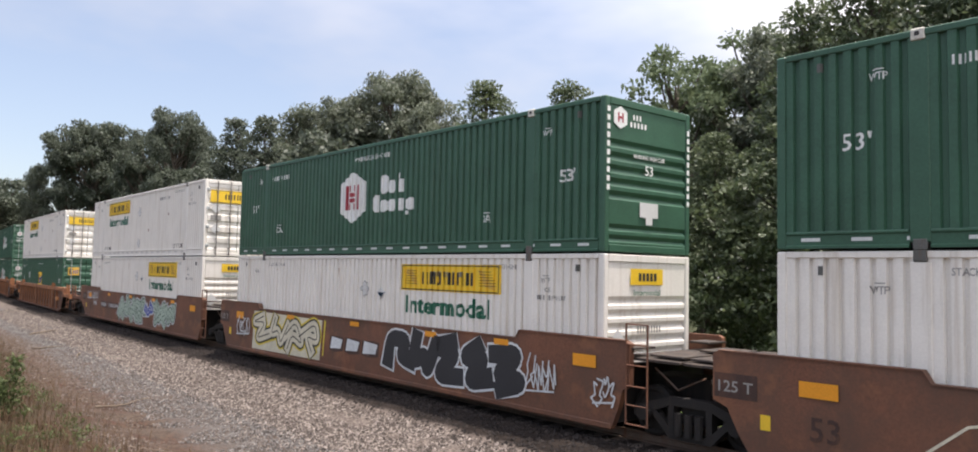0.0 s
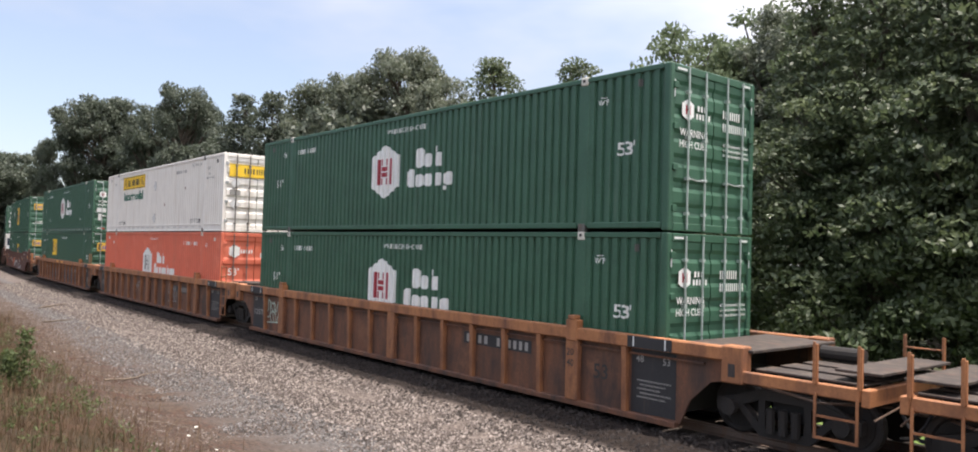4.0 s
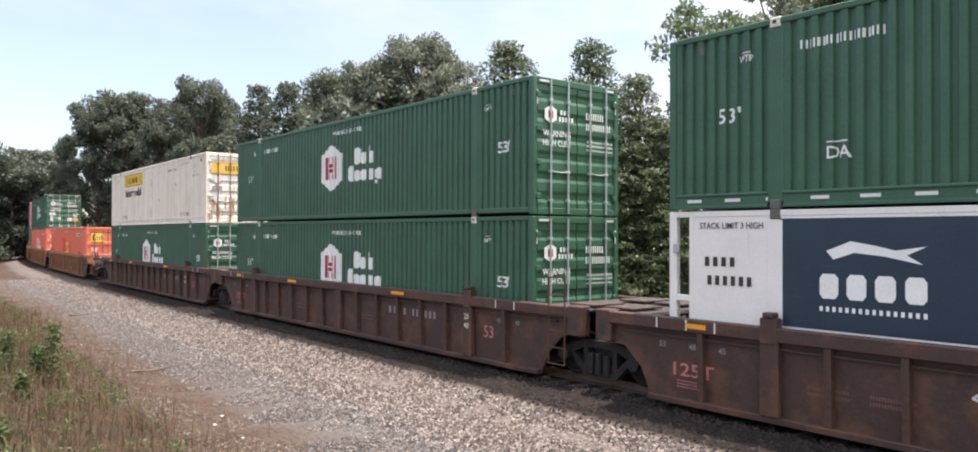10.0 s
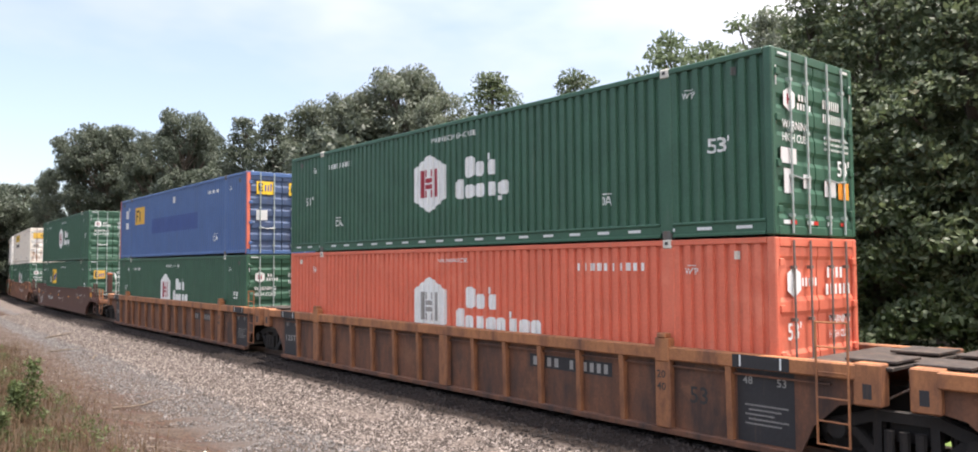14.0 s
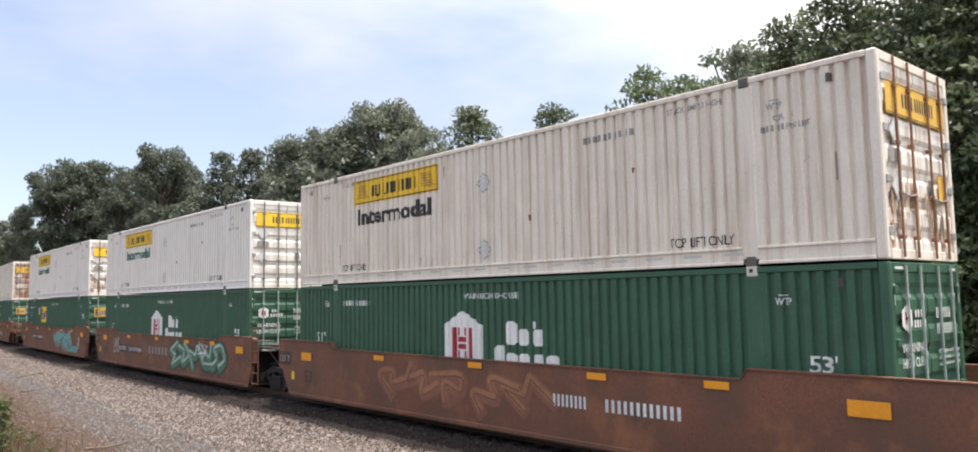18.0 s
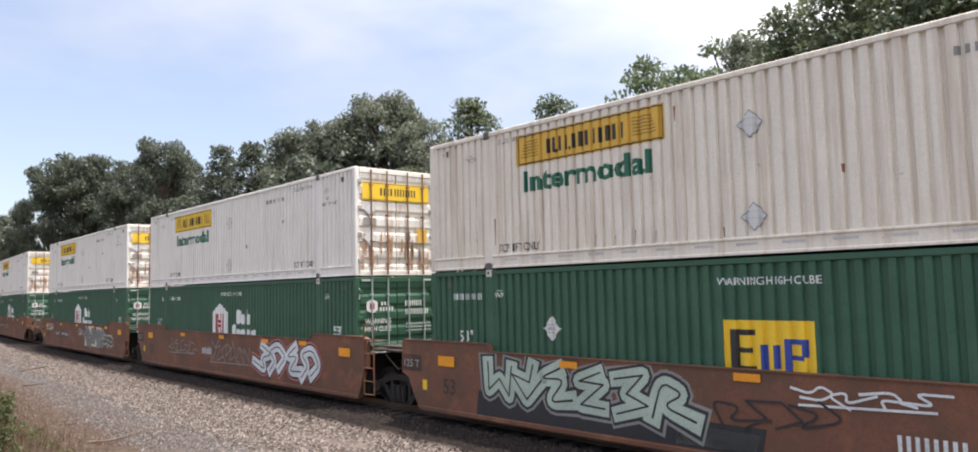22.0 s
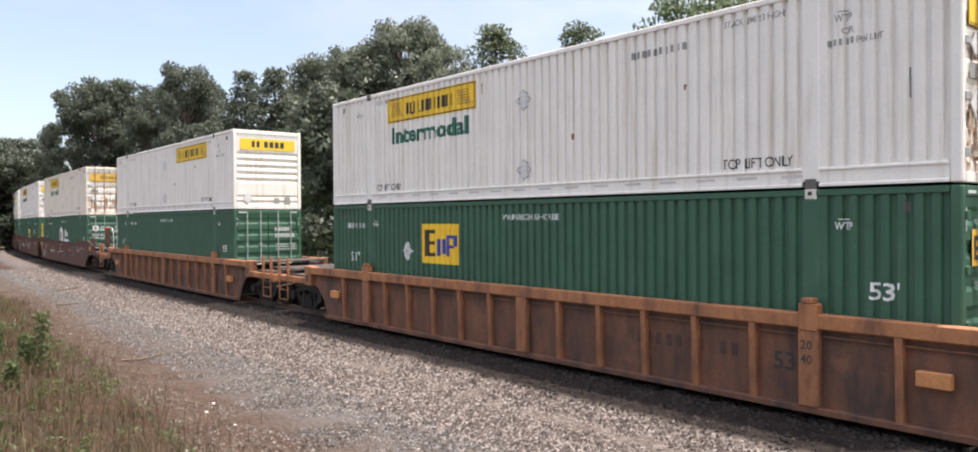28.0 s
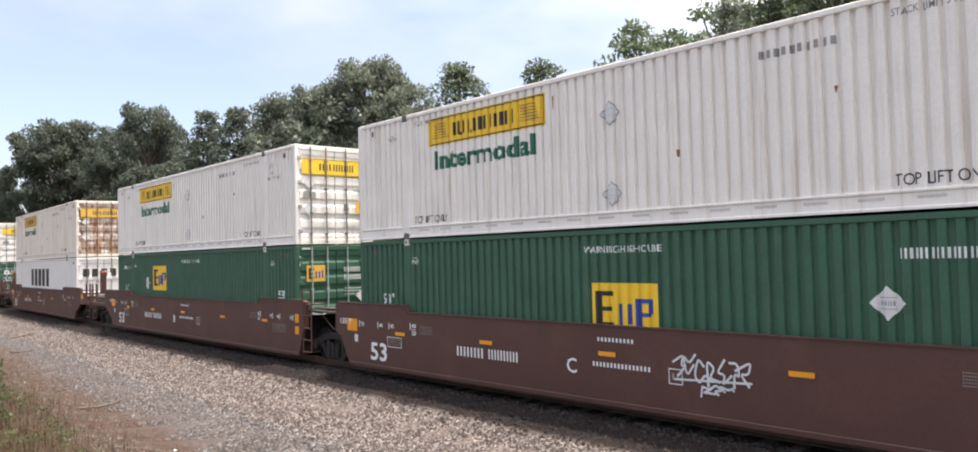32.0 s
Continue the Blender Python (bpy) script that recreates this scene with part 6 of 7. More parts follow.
            paint_on("reflector", rect(x, x + wide, z, z + high), "reflector", 0.022)
        if paint == "red":
            paint_on("notice", rect(-8.25, -8.09, 0.66, 0.88), "logo_yellow", 0.006, "small yellow label")
            paint_on("stencil_panel", rect(-9.02, -8.3, 1.05, 1.42), "maroon")
            paint_on("lettering", text_polys("125 T", -8.95, 1.14, 0.17, 0.58), "ink_grey", 0.008)
            paint_on("lettering", text_polys("53", -7.5, 0.62, 0.34), "maroon", 0.008)
            if not any(a[0] == "bars" and a[6] == 4 for a in art):
                paint_on("number_panel", rect(-5.25, -2.05, 0.78, 1.10), "maroon", 0.003)
                paint_on("lettering", word_bars(-5.15, 0.86, -4.25, 1.03, 8, 0.6) + word_bars(-3.75, 0.86, -2.15, 1.03, 12, 0.62), "spray_white", 0.008)
        if paint in ("brown", "fec"):
            for x, sign, bar in ((6.70, "45", 0.17), (7.16, "48", 0.17), (7.95, "53", 0.17), (-7.86, "53", -0.07), (-7.06, "48", -0.07), (-6.6, "45", -0.07)):
                paint_on("lettering", text_polys(sign, x, 1.20, 0.10, 0.14) + rect(x + bar, x + bar + 0.03, 1.17, 1.33), "ink_white", 0.008)
            for x, bar in ((5.90, 0.19), (-5.76, -0.07)):
                paint_on("lettering", text_polys("40", x, 1.25, 0.10, 0.16) + text_polys("20", x, 1.09, 0.10, 0.16) + rect(x, x + 0.16, 1.215, 1.227) + rect(x + bar, x + bar + 0.03, 1.20, 1.36), "ink_white", 0.008)
            for x in (5.37, -5.45):
                paint_on("small_print", sum((word_bars(x, 1.29 - i * 0.04, x + 0.42, 1.305 - i * 0.04, 14, 0.5) for i in range(5)), []), "ink_grey", 0.008)
            paint_on("lettering", text_polys("53", -7.44, 0.40, 0.42, 0.68, 0.02), "ink_white" if paint == "brown" else "spray_orange", 0.008)
            paint_on("lettering", text_polys("125 T", -8.8, 1.22, 0.13, 0.52), "ink_white", 0.008)
            paint_on("stencil_frame", rect(-6.73, -6.17, 0.76, 0.775) + rect(-6.73, -6.17, 0.985, 1.0) + rect(-6.73, -6.715, 0.775, 0.985) + rect(-6.185, -6.17, 0.775, 0.985), "ink_white", 0.008)
            paint_on("small_print", sum((word_bars(-6.66, 0.93 - i * 0.05, -6.24, 0.95 - i * 0.05, 14, 0.5) for i in range(3)), []), "ink_grey", 0.008)
            paint_on("reflector", rect(-8.48, -8.02, 1.06, 1.36), "reflector", 0.006)
            paint_on("notice", rect(-8.15, -8.0, 0.80, 0.98), "pale", 0.006)
            paint_on("small_print", sum((word_bars(6.86, 1.02 - i * 0.055, 7.7, 1.04 - i * 0.055, 20, 0.5) for i in range(5)), []), "ink_grey", 0.008)
            if not front_outer:
                paint_on("reflector", rect(8.24, 8.46, 1.12, 1.36) + rect(8.24, 8.46, 0.80, 1.02), "reflector", 0.006)
            else:
                for y0 in (-SY, SY - 0.10):
                    part("end_plate", boxes((9.50, 10.2, y0, y0 + 0.10, 0.98, 1.55), bevel=0.012), paint, th)
                paint_on("reflector", rect(9.62, 10.08, 1.23, 1.45), "reflector", 0.006)
                paint_on("stencil_frame", rect(9.60, 10.05, 1.0, 1.012) + rect(9.60, 10.05, 1.15, 1.162), "ink_white", 0.006)
                if paint == "brown":
                    part("handrail", tubes(((10.15, -0.5, 2.55), (11.0, -0.5, 2.52), 0.02), ((11.0, -0.5, 2.52), (11.35, -0.5, 2.2), 0.02), ((11.35, -0.5, 2.2), (11.38, -0.5, 1.2), 0.02)), "ink_slot", th, "bent pale handrail")
            px, py = (10.05, -0.55) if front_outer else (9.4, 0.9)
            if paint == "fec":
                px, py = 11.15, 0.2
            post = part("end_post", boxes((px - 0.14, px + 0.14, py - 0.12, py + 0.12, 1.19 if px > 11 else 1.47, 2.05 if paint == "fec" else 2.58), bevel=0.02), paint, th, "upright steel post")
            if paint == "brown":
                part("post_cap", boxes((px - 0.145, px + 0.145, py - 0.125, py + 0.125, 2.46, 2.55), bevel=0.004), "spray_orange", post)
        if paint == "brown":
            paint_on("lettering", word_bars(-4.17, 0.76, -3.35, 0.96, 8, 0.55) + word_bars(-3.18, 0.76, -2.34, 0.96, 10, 0.55), "ink_white", 0.008)
            paint_on("lettering", word_bars(-0.44, 0.87, 0.78, 0.95, 16, 0.5) + word_bars(-0.32, 1.31, 0.45, 1.38, 10, 0.5), "ink_white", 0.008)
            paint_on("stencil_frame", rect(1.14, 1.40, 0.72, 0.735) + rect(1.14, 1.40, 0.955, 0.97) + rect(1.14, 1.155, 0.735, 0.955) + rect(1.385, 1.40, 0.735, 0.955), "ink_white", 0.008)
            paint_on("stencil", rect(1.21, 1.245, 0.79, 0.90) + rect(1.295, 1.33, 0.79, 0.90), "ink_grey", 0.008)
        if paint == "fec":
            paint_on("lettering", word_bars(-4.3, 0.85, -3.55, 1.02, 6, 0.55) + word_bars(-3.35, 0.85, -2.52, 1.02, 10, 0.55), "ink_white", 0.008)
            paint_on("lettering", word_bars(-0.33, 1.05, 0.25, 1.13, 8, 0.5) + word_bars(1.02, 0.83, 1.88, 0.89, 12, 0.5), "ink_white", 0.008)
            ring = [[(-2.17 + r * math.cos(a), 0.95 + r * math.sin(a)) for r, a in ((0.14, b), (0.17, b), (0.17, b + 0.5236), (0.14, b + 0.5236))] for b in (i * 0.5236 for i in range(12))]
            paint_on("logo_word", ring + [[(x + 5.3, z + 0.05) for x, z in p] for p in ring], "ink_white", 0.008)
            paint_on("logo_word", word_bars(3.38, 0.88, 4.47, 0.99, 15, 0.45), "ink_white", 0.008)
    for i, (kind, seed, a, b, c, d, count, fill, edge) in enumerate(art):
        if kind == "block":
            halo, _, edge2 = edge.rpartition("|")
            face, _, glint = fill.partition("|")
            if halo:
                paint_on("graffiti", scrawl(seed, a, b, c, d, count, 0.50), halo, 0.004 + 0.005 * i)
            paint_on("graffiti", scrawl(seed, a, b, c, d, count, 0.40), edge2, 0.005 + 0.005 * i, "fat spray-painted shapes in outline")
            paint_on("graffiti", scrawl(seed, a, b, c, d, count, 0.29), face, 0.0065 + 0.005 * i)
            if glint:
                paint_on("graffiti", [[(x - 0.04, min(z + 0.05, 1.57)) for x, z in p] for p in scrawl(seed, a, b, c, d, count, 0.13)], glint, 0.0075 + 0.005 * i)
            paint_on("graffiti", scrawl(seed, a, b, c, d, count, 0.035), edge2, 0.0085 + 0.005 * i)
        elif kind == "letter":
            paint_on("lettering", text_polys(edge, a, c, d - c), fill, 0.009)
        elif kind == "line":
            paint_on("graffiti", scrawl(seed, a, b, c, d, count, 0.11), fill, 0.006 + 0.004 * i)
        elif kind == "bars":
            paint_on("stencil", word_bars(a, c, b, d, 2 * count, 0.5), fill, 0.009, "plain pale stencilled bars")
        elif kind == "field":
            if edge:
                paint_on("graffiti", [[(a - 0.07, c - 0.02), (a + 0.2, c - 0.08), (b + 0.03, c - 0.03), (b + 0.07, d), (b - 0.2, d + 0.03), (a - 0.03, d + 0.01)]], edge, 0.003)
            paint_on("graffiti", [[(a, c), (b - 0.1, c + 0.03), (b, d - 0.05), (a + 0.08, d)]], fill, 0.005 if edge else 0.004)
        elif kind == "bare":
            if fill == "reflector":
                paint_on("reflector", rect(a, b, c, d), fill, 0.006, on=lambda x, z: -SY - 0.03)
            else:
                paint_on("number_panel", rect(a, b, c, d), fill)
        else:
            paint_on("graffiti", strokes(seed, a, b, c, d, count, 0.035), fill, 0.008 + 0.003 * i, "thin spray-painted tag")
    return th


# ---------------------------------------------------------------- the train, from its head: place along the line, loads and car
LB = {
    "hub": "dark green ribbed steel container with white hexagon badge, doors leading",
    "hubp": "dark green ribbed steel container with hexagon badge and plain ribbed end",
    "jbh": "white ribbed container with yellow sign board and green lettering",
    "jbhk": "weathered cream ribbed container with yellow sign and black lettering",
    "rev": "white ribbed container with yellow sign board and plain ribbed end",
    "emp": "dark green ribbed container with yellow square sign",
}
SPEC = {
    "hub": dict(style="rib", paint="green", logo="hub", label=LB["hub"]),
    "hubd": dict(style="rib", paint="green", logo="hub", dash=True, label="dark green ribbed container with white hexagon badge and reflector dashes"),
    "hubp": dict(style="rib", paint="green", logo="hub", dash=True, door=False, label=LB["hubp"]),
    "jbh": dict(style="rib", paint="white", logo="jbh", logo_x=-5.2, label=LB["jbh"]),
    "jbhk": dict(style="rib", paint="cream", logo="jbh", logo_x=-5.2, door_paint="stained", label=LB["jbhk"]),
    "jbhs": dict(style="rib", paint="white", logo="jbh", logo_x=-5.2, door_paint="stained", label=LB["jbh"] + ", rust-stained doors"),
    "jbhr": dict(style="rib", paint="cream", logo="jbh", logo_x=-5.2, door_paint="rusty", label="weathered cream container with faded yellow sign, doors badly rusted"),
    "jbhc": dict(style="rib", paint="cream", logo="jbh", logo_x=-5.2, door_paint="stained", label="cream ribbed container with yellow sign and rust runs"),
    "rev": dict(style="rib", paint="white", logo="jbh", logo_x=1.62, door=False, label=LB["rev"]),
    "plain": dict(style="plain_sign", paint="white", logo="jbh", logo_x=1.62, door=False, label="white ribbed container with yellow sign alone and ribbed end"),
    "empl": dict(style="rib", paint="green", logo="emp", logo_x=-3.7, label=LB["emp"]),
    "emph": dict(style="rib", paint="green", logo="emp", logo_x=-3.7, up=0.4, label=LB["emp"] + " and a high placard"),
    "empn": dict(style="bare", paint="green", logo="emp", logo_x=-3.88, label=LB["emp"] + " and no placard"),
    "empc": dict(style="rib", paint="green", logo="emp", logo_x=-0.65, label=LB["emp"] + " at mid-length"),
    "empx": dict(style="rib2", paint="green", logo="emp", logo_x=-0.6, door=False, label=LB["emp"] + " and a large placard"),
    "empr": dict(style="rib", paint="green", logo="emp", logo_x=2.1, label=LB["emp"] + " and a diamond placard"),
    "empb": dict(style="rib", paint="green", logo="emp_big", logo_x=-1.55, label="dark green ribbed container with large faded gold square sign"),
    "blank": dict(style="rib", paint="green", logo="", label="dark green ribbed container without any sign"),
    "ohub": dict(style="rib", paint="orange", logo="hub", label="faded orange ribbed container with white hexagon badge"),
    "oemp": dict(style="rib", paint="orange", logo="emp", logo_x=-0.45, label="faded orange ribbed container with yellow square sign and repainted patches"),
    "blue": dict(style="rib", paint="blue", logo="", door_paint="blue_end", label="blue ribbed container with orange corner stripes and a yellow sign"),
    "swift": dict(style="rib", paint="swift", logo="", label="plain white ribbed container with black bar lettering"),
    "reefer": dict(style="reefer", paint="swift", logo="", label="smooth white refrigerated container with navy printed panels"),
}
CAR_LABEL = {
    "red": "brown-red smooth-sided well car with orange reflectors",
    "yellow": "ochre rust-stained well car with outside ribs and black stencil panels",
    "maroon": "dark maroon grimy well car with outside ribs",
    "fec": "rusty brown smooth-sided well car with white stencilling",
    "brown": "dark brown smooth-sided well car with white stencilling",
}
# sprayed lettering and stencils of each car: kind, seed, from x, to x, from z, to z, strokes, colours
G = {}
G[-1] = [("tag", 6, -5.9, -3.0, 0.5, 1.3, 10, "spray_cream", "")]
G[0] = [("field", 0, -6.4, -1.9, 0.34, 1.52, 1, "spray_cream", ""), ("field", 0, -1.86, -1.70, 0.5, 1.50, 1, "spray_yellow", ""), ("block", 5, -6.3, -2.0, 0.40, 1.5, 4, "spray_cream", "spray_yellow|spray_black"), ("block", 21, 1.3, 6.1, 0.36, 1.50, 5, "spray_black", "spray_white|spray_black"),
           ("field", 0, -1.42, -0.78, 0.76, 1.08, 1, "spray_white", "maroon"), ("field", 0, -0.62, 0.06, 0.76, 1.08, 1, "spray_white", "maroon"), ("field", 0, 0.22, 0.92, 0.76, 1.08, 1, "spray_white", "maroon"), ("tag", 22, -7.6, -6.6, 0.7, 1.3, 22, "spray_white", ""), ("tag", 24, 6.25, 7.05, 0.6, 1.3, 22, "spray_white", ""), ("tag", 25, 8.0, 8.5, 0.6, 1.1, 16, "spray_white", "")]
G[1] = [("block", 31, -2.0, 2.0, 0.36, 1.50, 5, "spray_pale", "spray_white|spray_green"), ("block", 32, 3.1, 5.7, 0.36, 1.48, 3, "spray_pale", "spray_white|spray_green"), ("block", 38, 2.05, 2.95, 0.7, 1.35, 1, "ink_blue", "spray_white"), ("tag", 33, -8.0, -5.8, 1.15, 1.6, 26, "spray_white", ""), ("tag", 34, -6.6, -6.0, 0.8, 1.1, 10, "spray_white", "")]
G[6] = [("block", 63, -1.5, -0.65, 0.34, 1.2, 1, "spray_orange", "spray_orange"), ("tag", 61, -0.9, 1.5, 0.42, 0.95, 34, "spray_white", ""), ("tag", 62, 2.6, 5.4, 0.32, 0.70, 24, "spray_white", ""), ("tag", 66, 2.05, 2.56, 0.72, 0.92, 10, "spray_white", ""), ("tag", 67, 7.0, 8.3, 1.45, 1.62, 12, "spray_white", "")]
G[7] = [("tag", 71, -3.2, 0.2, 0.7, 1.15, 12, "spray_white", ""), ("tag", 72, 0.8, 1.6, 0.75, 1.05, 10, "spray_yellow", "")]
G[10] = [("tag", 101, 1.35, 2.9, 0.45, 1.05, 18, "spray_pale", "")]
G[3] = [("tag", 35, -7.3, -6.3, 0.4, 1.1, 22, "spray_pale", "")]
G[4] = [("tag", 41, 2.6, 3.6, 0.4, 1.1, 16, "spray_grey", ""), ("tag", 42, -2.3, -1.5, 0.6, 1.1, 12, "spray_grey", "")]
G[5] = [("bare", 0, -5.75, -3.95, 0.85, 1.10, 1, "black", ""), ("bare", 0, -0.95, -0.25, 1.36, 1.45, 1, "reflector", ""), ("bare", 0, 0.45, 1.15, 1.36, 1.45, 1, "reflector", "")] + \
    [("field", 0, -2.97 + i * 1.04, -2.27 + i * 1.04, 0.30, 1.16, 1, "spray_black", "spray_blue") for i in range(8) if i != 3] + [("tag", 52 + i, -2.85 + i * 1.04, -2.4 + i * 1.04, 0.36, 1.0, 2, "spray_slate", "") for i in (0, 1, 2, 4, 5, 6)]
G[14] = [("block", 141, -3.9, 1.9, 0.45, 1.45, 5, "spray_rust|spray_amber", "red"), ("tag", 142, 7.0, 8.2, 0.4, 0.7, 14, "spray_cream", ""), ("bars", 0, 2.05, 2.85, 0.86, 1.08, 4, "spray_white", ""), ("bars", 0, 3.3, 4.85, 0.86, 1.08, 6, "spray_white", "")]
G[15] = [("block", 151, 1.3, 6.6, 0.36, 1.48, 5, "spray_jade|spray_pale", "spray_black|spray_green"), ("bars", 0, -1.14, 1.0, 0.86, 1.14, 3, "spray_grey", ""), ("tag", 152, -6.0, -5.2, 0.7, 1.4, 10, "spray_white", ""), ("tag", 153, 4.2, 5.0, 1.05, 1.45, 20, "spray_white", "")]
G[16] = [("block", 161, 1.3, 5.4, 0.40, 1.42, 5, "spray_teal|spray_mint", "spray_pink|spray_green"), ("field", 0, 3.9, 6.9, 0.36, 0.75, 1, "spray_teal", ""), ("tag", 163, 6.9, 7.3, 0.6, 1.2, 18, "spray_white", "")]
G[17] = [("field", 0, -6.4, 0.1, 0.30, 0.80, 1, "spray_black", ""), ("block", 171, -6.2, -1.2, 0.50, 1.50, 6, "spray_pale", "spray_grey|spray_black"), ("field", 0, -1.5, 0.0, 0.36, 0.7, 1, "spray_grey", ""), ("tag", 173, 0.6, 2.4, 1.15, 1.45, 18, "spray_white", ""), ("tag", 174, -0.8, 1.2, 0.7, 1.2, 12, "spray_black", ""), ("bars", 0, 1.9, 2.7, 0.66, 0.90, 4, "spray_white", ""), ("bars", 0, 3.1, 4.4, 0.66, 0.90, 6, "spray_white", "")]
G[18] = [("tag", 181, -5.2, -2.6, 0.75, 1.3, 22, "spray_grey", ""), ("tag", 183, -1.2, 2.0, 0.6, 1.35, 24, "spray_grey", ""), ("bars", 0, -1.9, -1.1, 0.86, 1.06, 4, "spray_white", ""), ("block", 182, 2.4, 6.4, 0.40, 1.48, 4, "spray_white", "spray_pink|spray_black")]
G[19] = [("field", 0, 1.5, 5.0, 0.5, 1.5, 1, "spray_cream", ""), ("block", 191, 1.4, 5.2, 0.36, 1.48, 4, "spray_grey", "spray_black"), ("tag", 193, -7.6, -5.8, 1.1, 1.5, 26, "spray_white", ""), ("block", 194, 5.1, 6.6, 0.6, 1.1, 3, "spray_black", "spray_cream"), ("tag", 195, 0.2, 1.2, 0.9, 1.3, 14, "spray_white", "")]
G[20] = [("bars", 0, -1.0, 0.6, 0.8, 1.1, 3, "spray_grey", ""), ("tag", 201, -5.5, -4.0, 0.5, 1.3, 20, "spray_grey", "")]
G[26] = [("letter", 0, -1.06, 0, 0.70, 0.97, 1, "ink_white", "B")]
G[25] = [("letter", 0, -1.06, 0, 0.70, 0.97, 1, "ink_white", "C"), ("tag", 251, 1.25, 2.6, 0.80, 1.22, 30, "spray_white", ""), ("tag", 252, 1.7, 2.3, 0.62, 0.78, 10, "spray_white", "")]
G[24] = [("letter", 0, -1.06, 0, 0.70, 0.97, 1, "ink_white", "A"), ("tag", 241, 3.8, 5.2, 0.75, 1.4, 20, "spray_grey", "")]
TRAIN = [
    (-1, -13.11, "hubd", "rev", "red"), (0, 6.37, "hubp", "rev", "red"), (1, 25.87, "jbh", "rev", "red"),
    (2, 49.43, "jbh", "empc", "yellow"),
    (3, 72.80, "hub", "hub", "yellow"), (4, 92.44, "jbh", "ohub", "yellow"), (5, 111.87, "hubd", "empn", "yellow"),
    (6, 135.49, "empb", "empc", "fec"),
    (7, 159.05, "hubd", "reefer", "maroon"), (8, 178.65, "hub", "hub", "maroon"), (9, 198.26, "jbhk", "hub", "maroon"),
    (10, 221.75, "", "oemp", "yellow"), (11, 241.34, "hubd", "ohub", "yellow"), (12, 260.94, "blue", "hub", "yellow"),
    (13, 284.27, "hub", "empl", "brown"),
    (14, 308.06, "jbhk", "hub", "red"), (15, 327.62, "jbh", "hub", "red"), (16, 347.11, "jbhs", "emph", "red"),
    (17, 370.81, "jbhr", "empc", "red"), (18, 390.20, "jbhs", "hub", "red"), (19, 409.63, "jbhs", "hub", "red"),
    (20, 433.40, "jbhs", "hub", "red"),
    (21, 457.09, "jbhc", "empr", "yellow"), (22, 480.50, "jbhs", "empl", "yellow"), (23, 504.03, "plain", "blank", "yellow"),
    (24, 527.63, "jbhc", "hub", "brown"), (25, 547.08, "jbh", "empx", "brown"), (26, 566.52, "jbh", "empl", "brown"),
    (27, 589.63, "jbhr", "swift", "brown"), (28, 613.2, "jbh", "hub", "brown"),
]
CAR_SHIFT = {23: 0.27, 22: 0.05}      # where the load does not sit in the middle of its car
WELL_FLOOR, SECOND = 0.375, 3.272
made, moving = {}, []


def load(kind):
    if kind not in made:
        made[kind] = container(**SPEC[kind])
        return made[kind]
    return copy_thing(made[kind], Matrix.Identity(4))


for i, (k, s, above, below, paint) in enumerate(TRAIN):
    gap_front = s - TRAIN[i - 1][1] if i else 24
    gap_rear = TRAIN[i + 1][1] - s if i + 1 < len(TRAIN) else 24
    key = (paint, gap_front > 21, gap_rear > 21, k in (2, 21, 22, 23))
    if k in G or key not in made:
        ob = well_car(paint, key[1], key[2], G.get(k, ()), CAR_LABEL[paint] + (", spray-painted" if k in G else ""), key[3])
        if k not in G:
            made[key] = ob
    else:
        ob = copy_thing(made[key], Matrix.Identity(4))
    moving.append((ob, s - CAR_SHIFT.get(k, 0.0), 0.0))
    if below:
        moving.append((load(below), s, WELL_FLOOR))
    if above:
        moving.append((load(above), s, SECOND))
# ---------------------------------------------------------------- trees
def leaf_cloud(rng, centres, radii, per, size, droop=0.25, flat=0.62, up=0.55, shell=0.45, floor=-9.0):
    """Small pointed leaves scattered about each centre; returns vertices and faces."""
    V, F = [], []
    base = 0
    for c, r, n in zip(centres, radii, per):
        n = int(n)
        d = rng.normal(0, 1, (n, 3))
        d /= np.linalg.norm(d, axis=1)[:, None]
        d[:, 2] = np.where(d[:, 2] < floor, -d[:, 2], d[:, 2])
        p = c + d * (r * rng.random((n, 1)) ** shell) * np.array([1, 1, flat])
        t = rng.normal(0, 1, (n, 3)) + d * 0.9
        t[:, 2] -= droop
        t /= np.linalg.norm(t, axis=1)[:, None]
        side = np.cross(t, d + rng.normal(0, 0.55, (n, 3)) + np.array([0, 0, up]))
        side /= np.linalg.norm(side, axis=1)[:, None] + 1e-9
        L = size * rng.uniform(0.7, 1.35, (n, 1))
        w = L * 0.24
        a, b = p - t * L * 0.5, p + t * L * 0.5
        q = np.stack([a, p + side * w, b, p - side * w], 1)
        V.append(q.reshape(-1, 3))
        F.append(np.arange(n * 4).reshape(-1, 4) + base)
        base += n * 4
    return np.concatenate(V), np.concatenate(F)


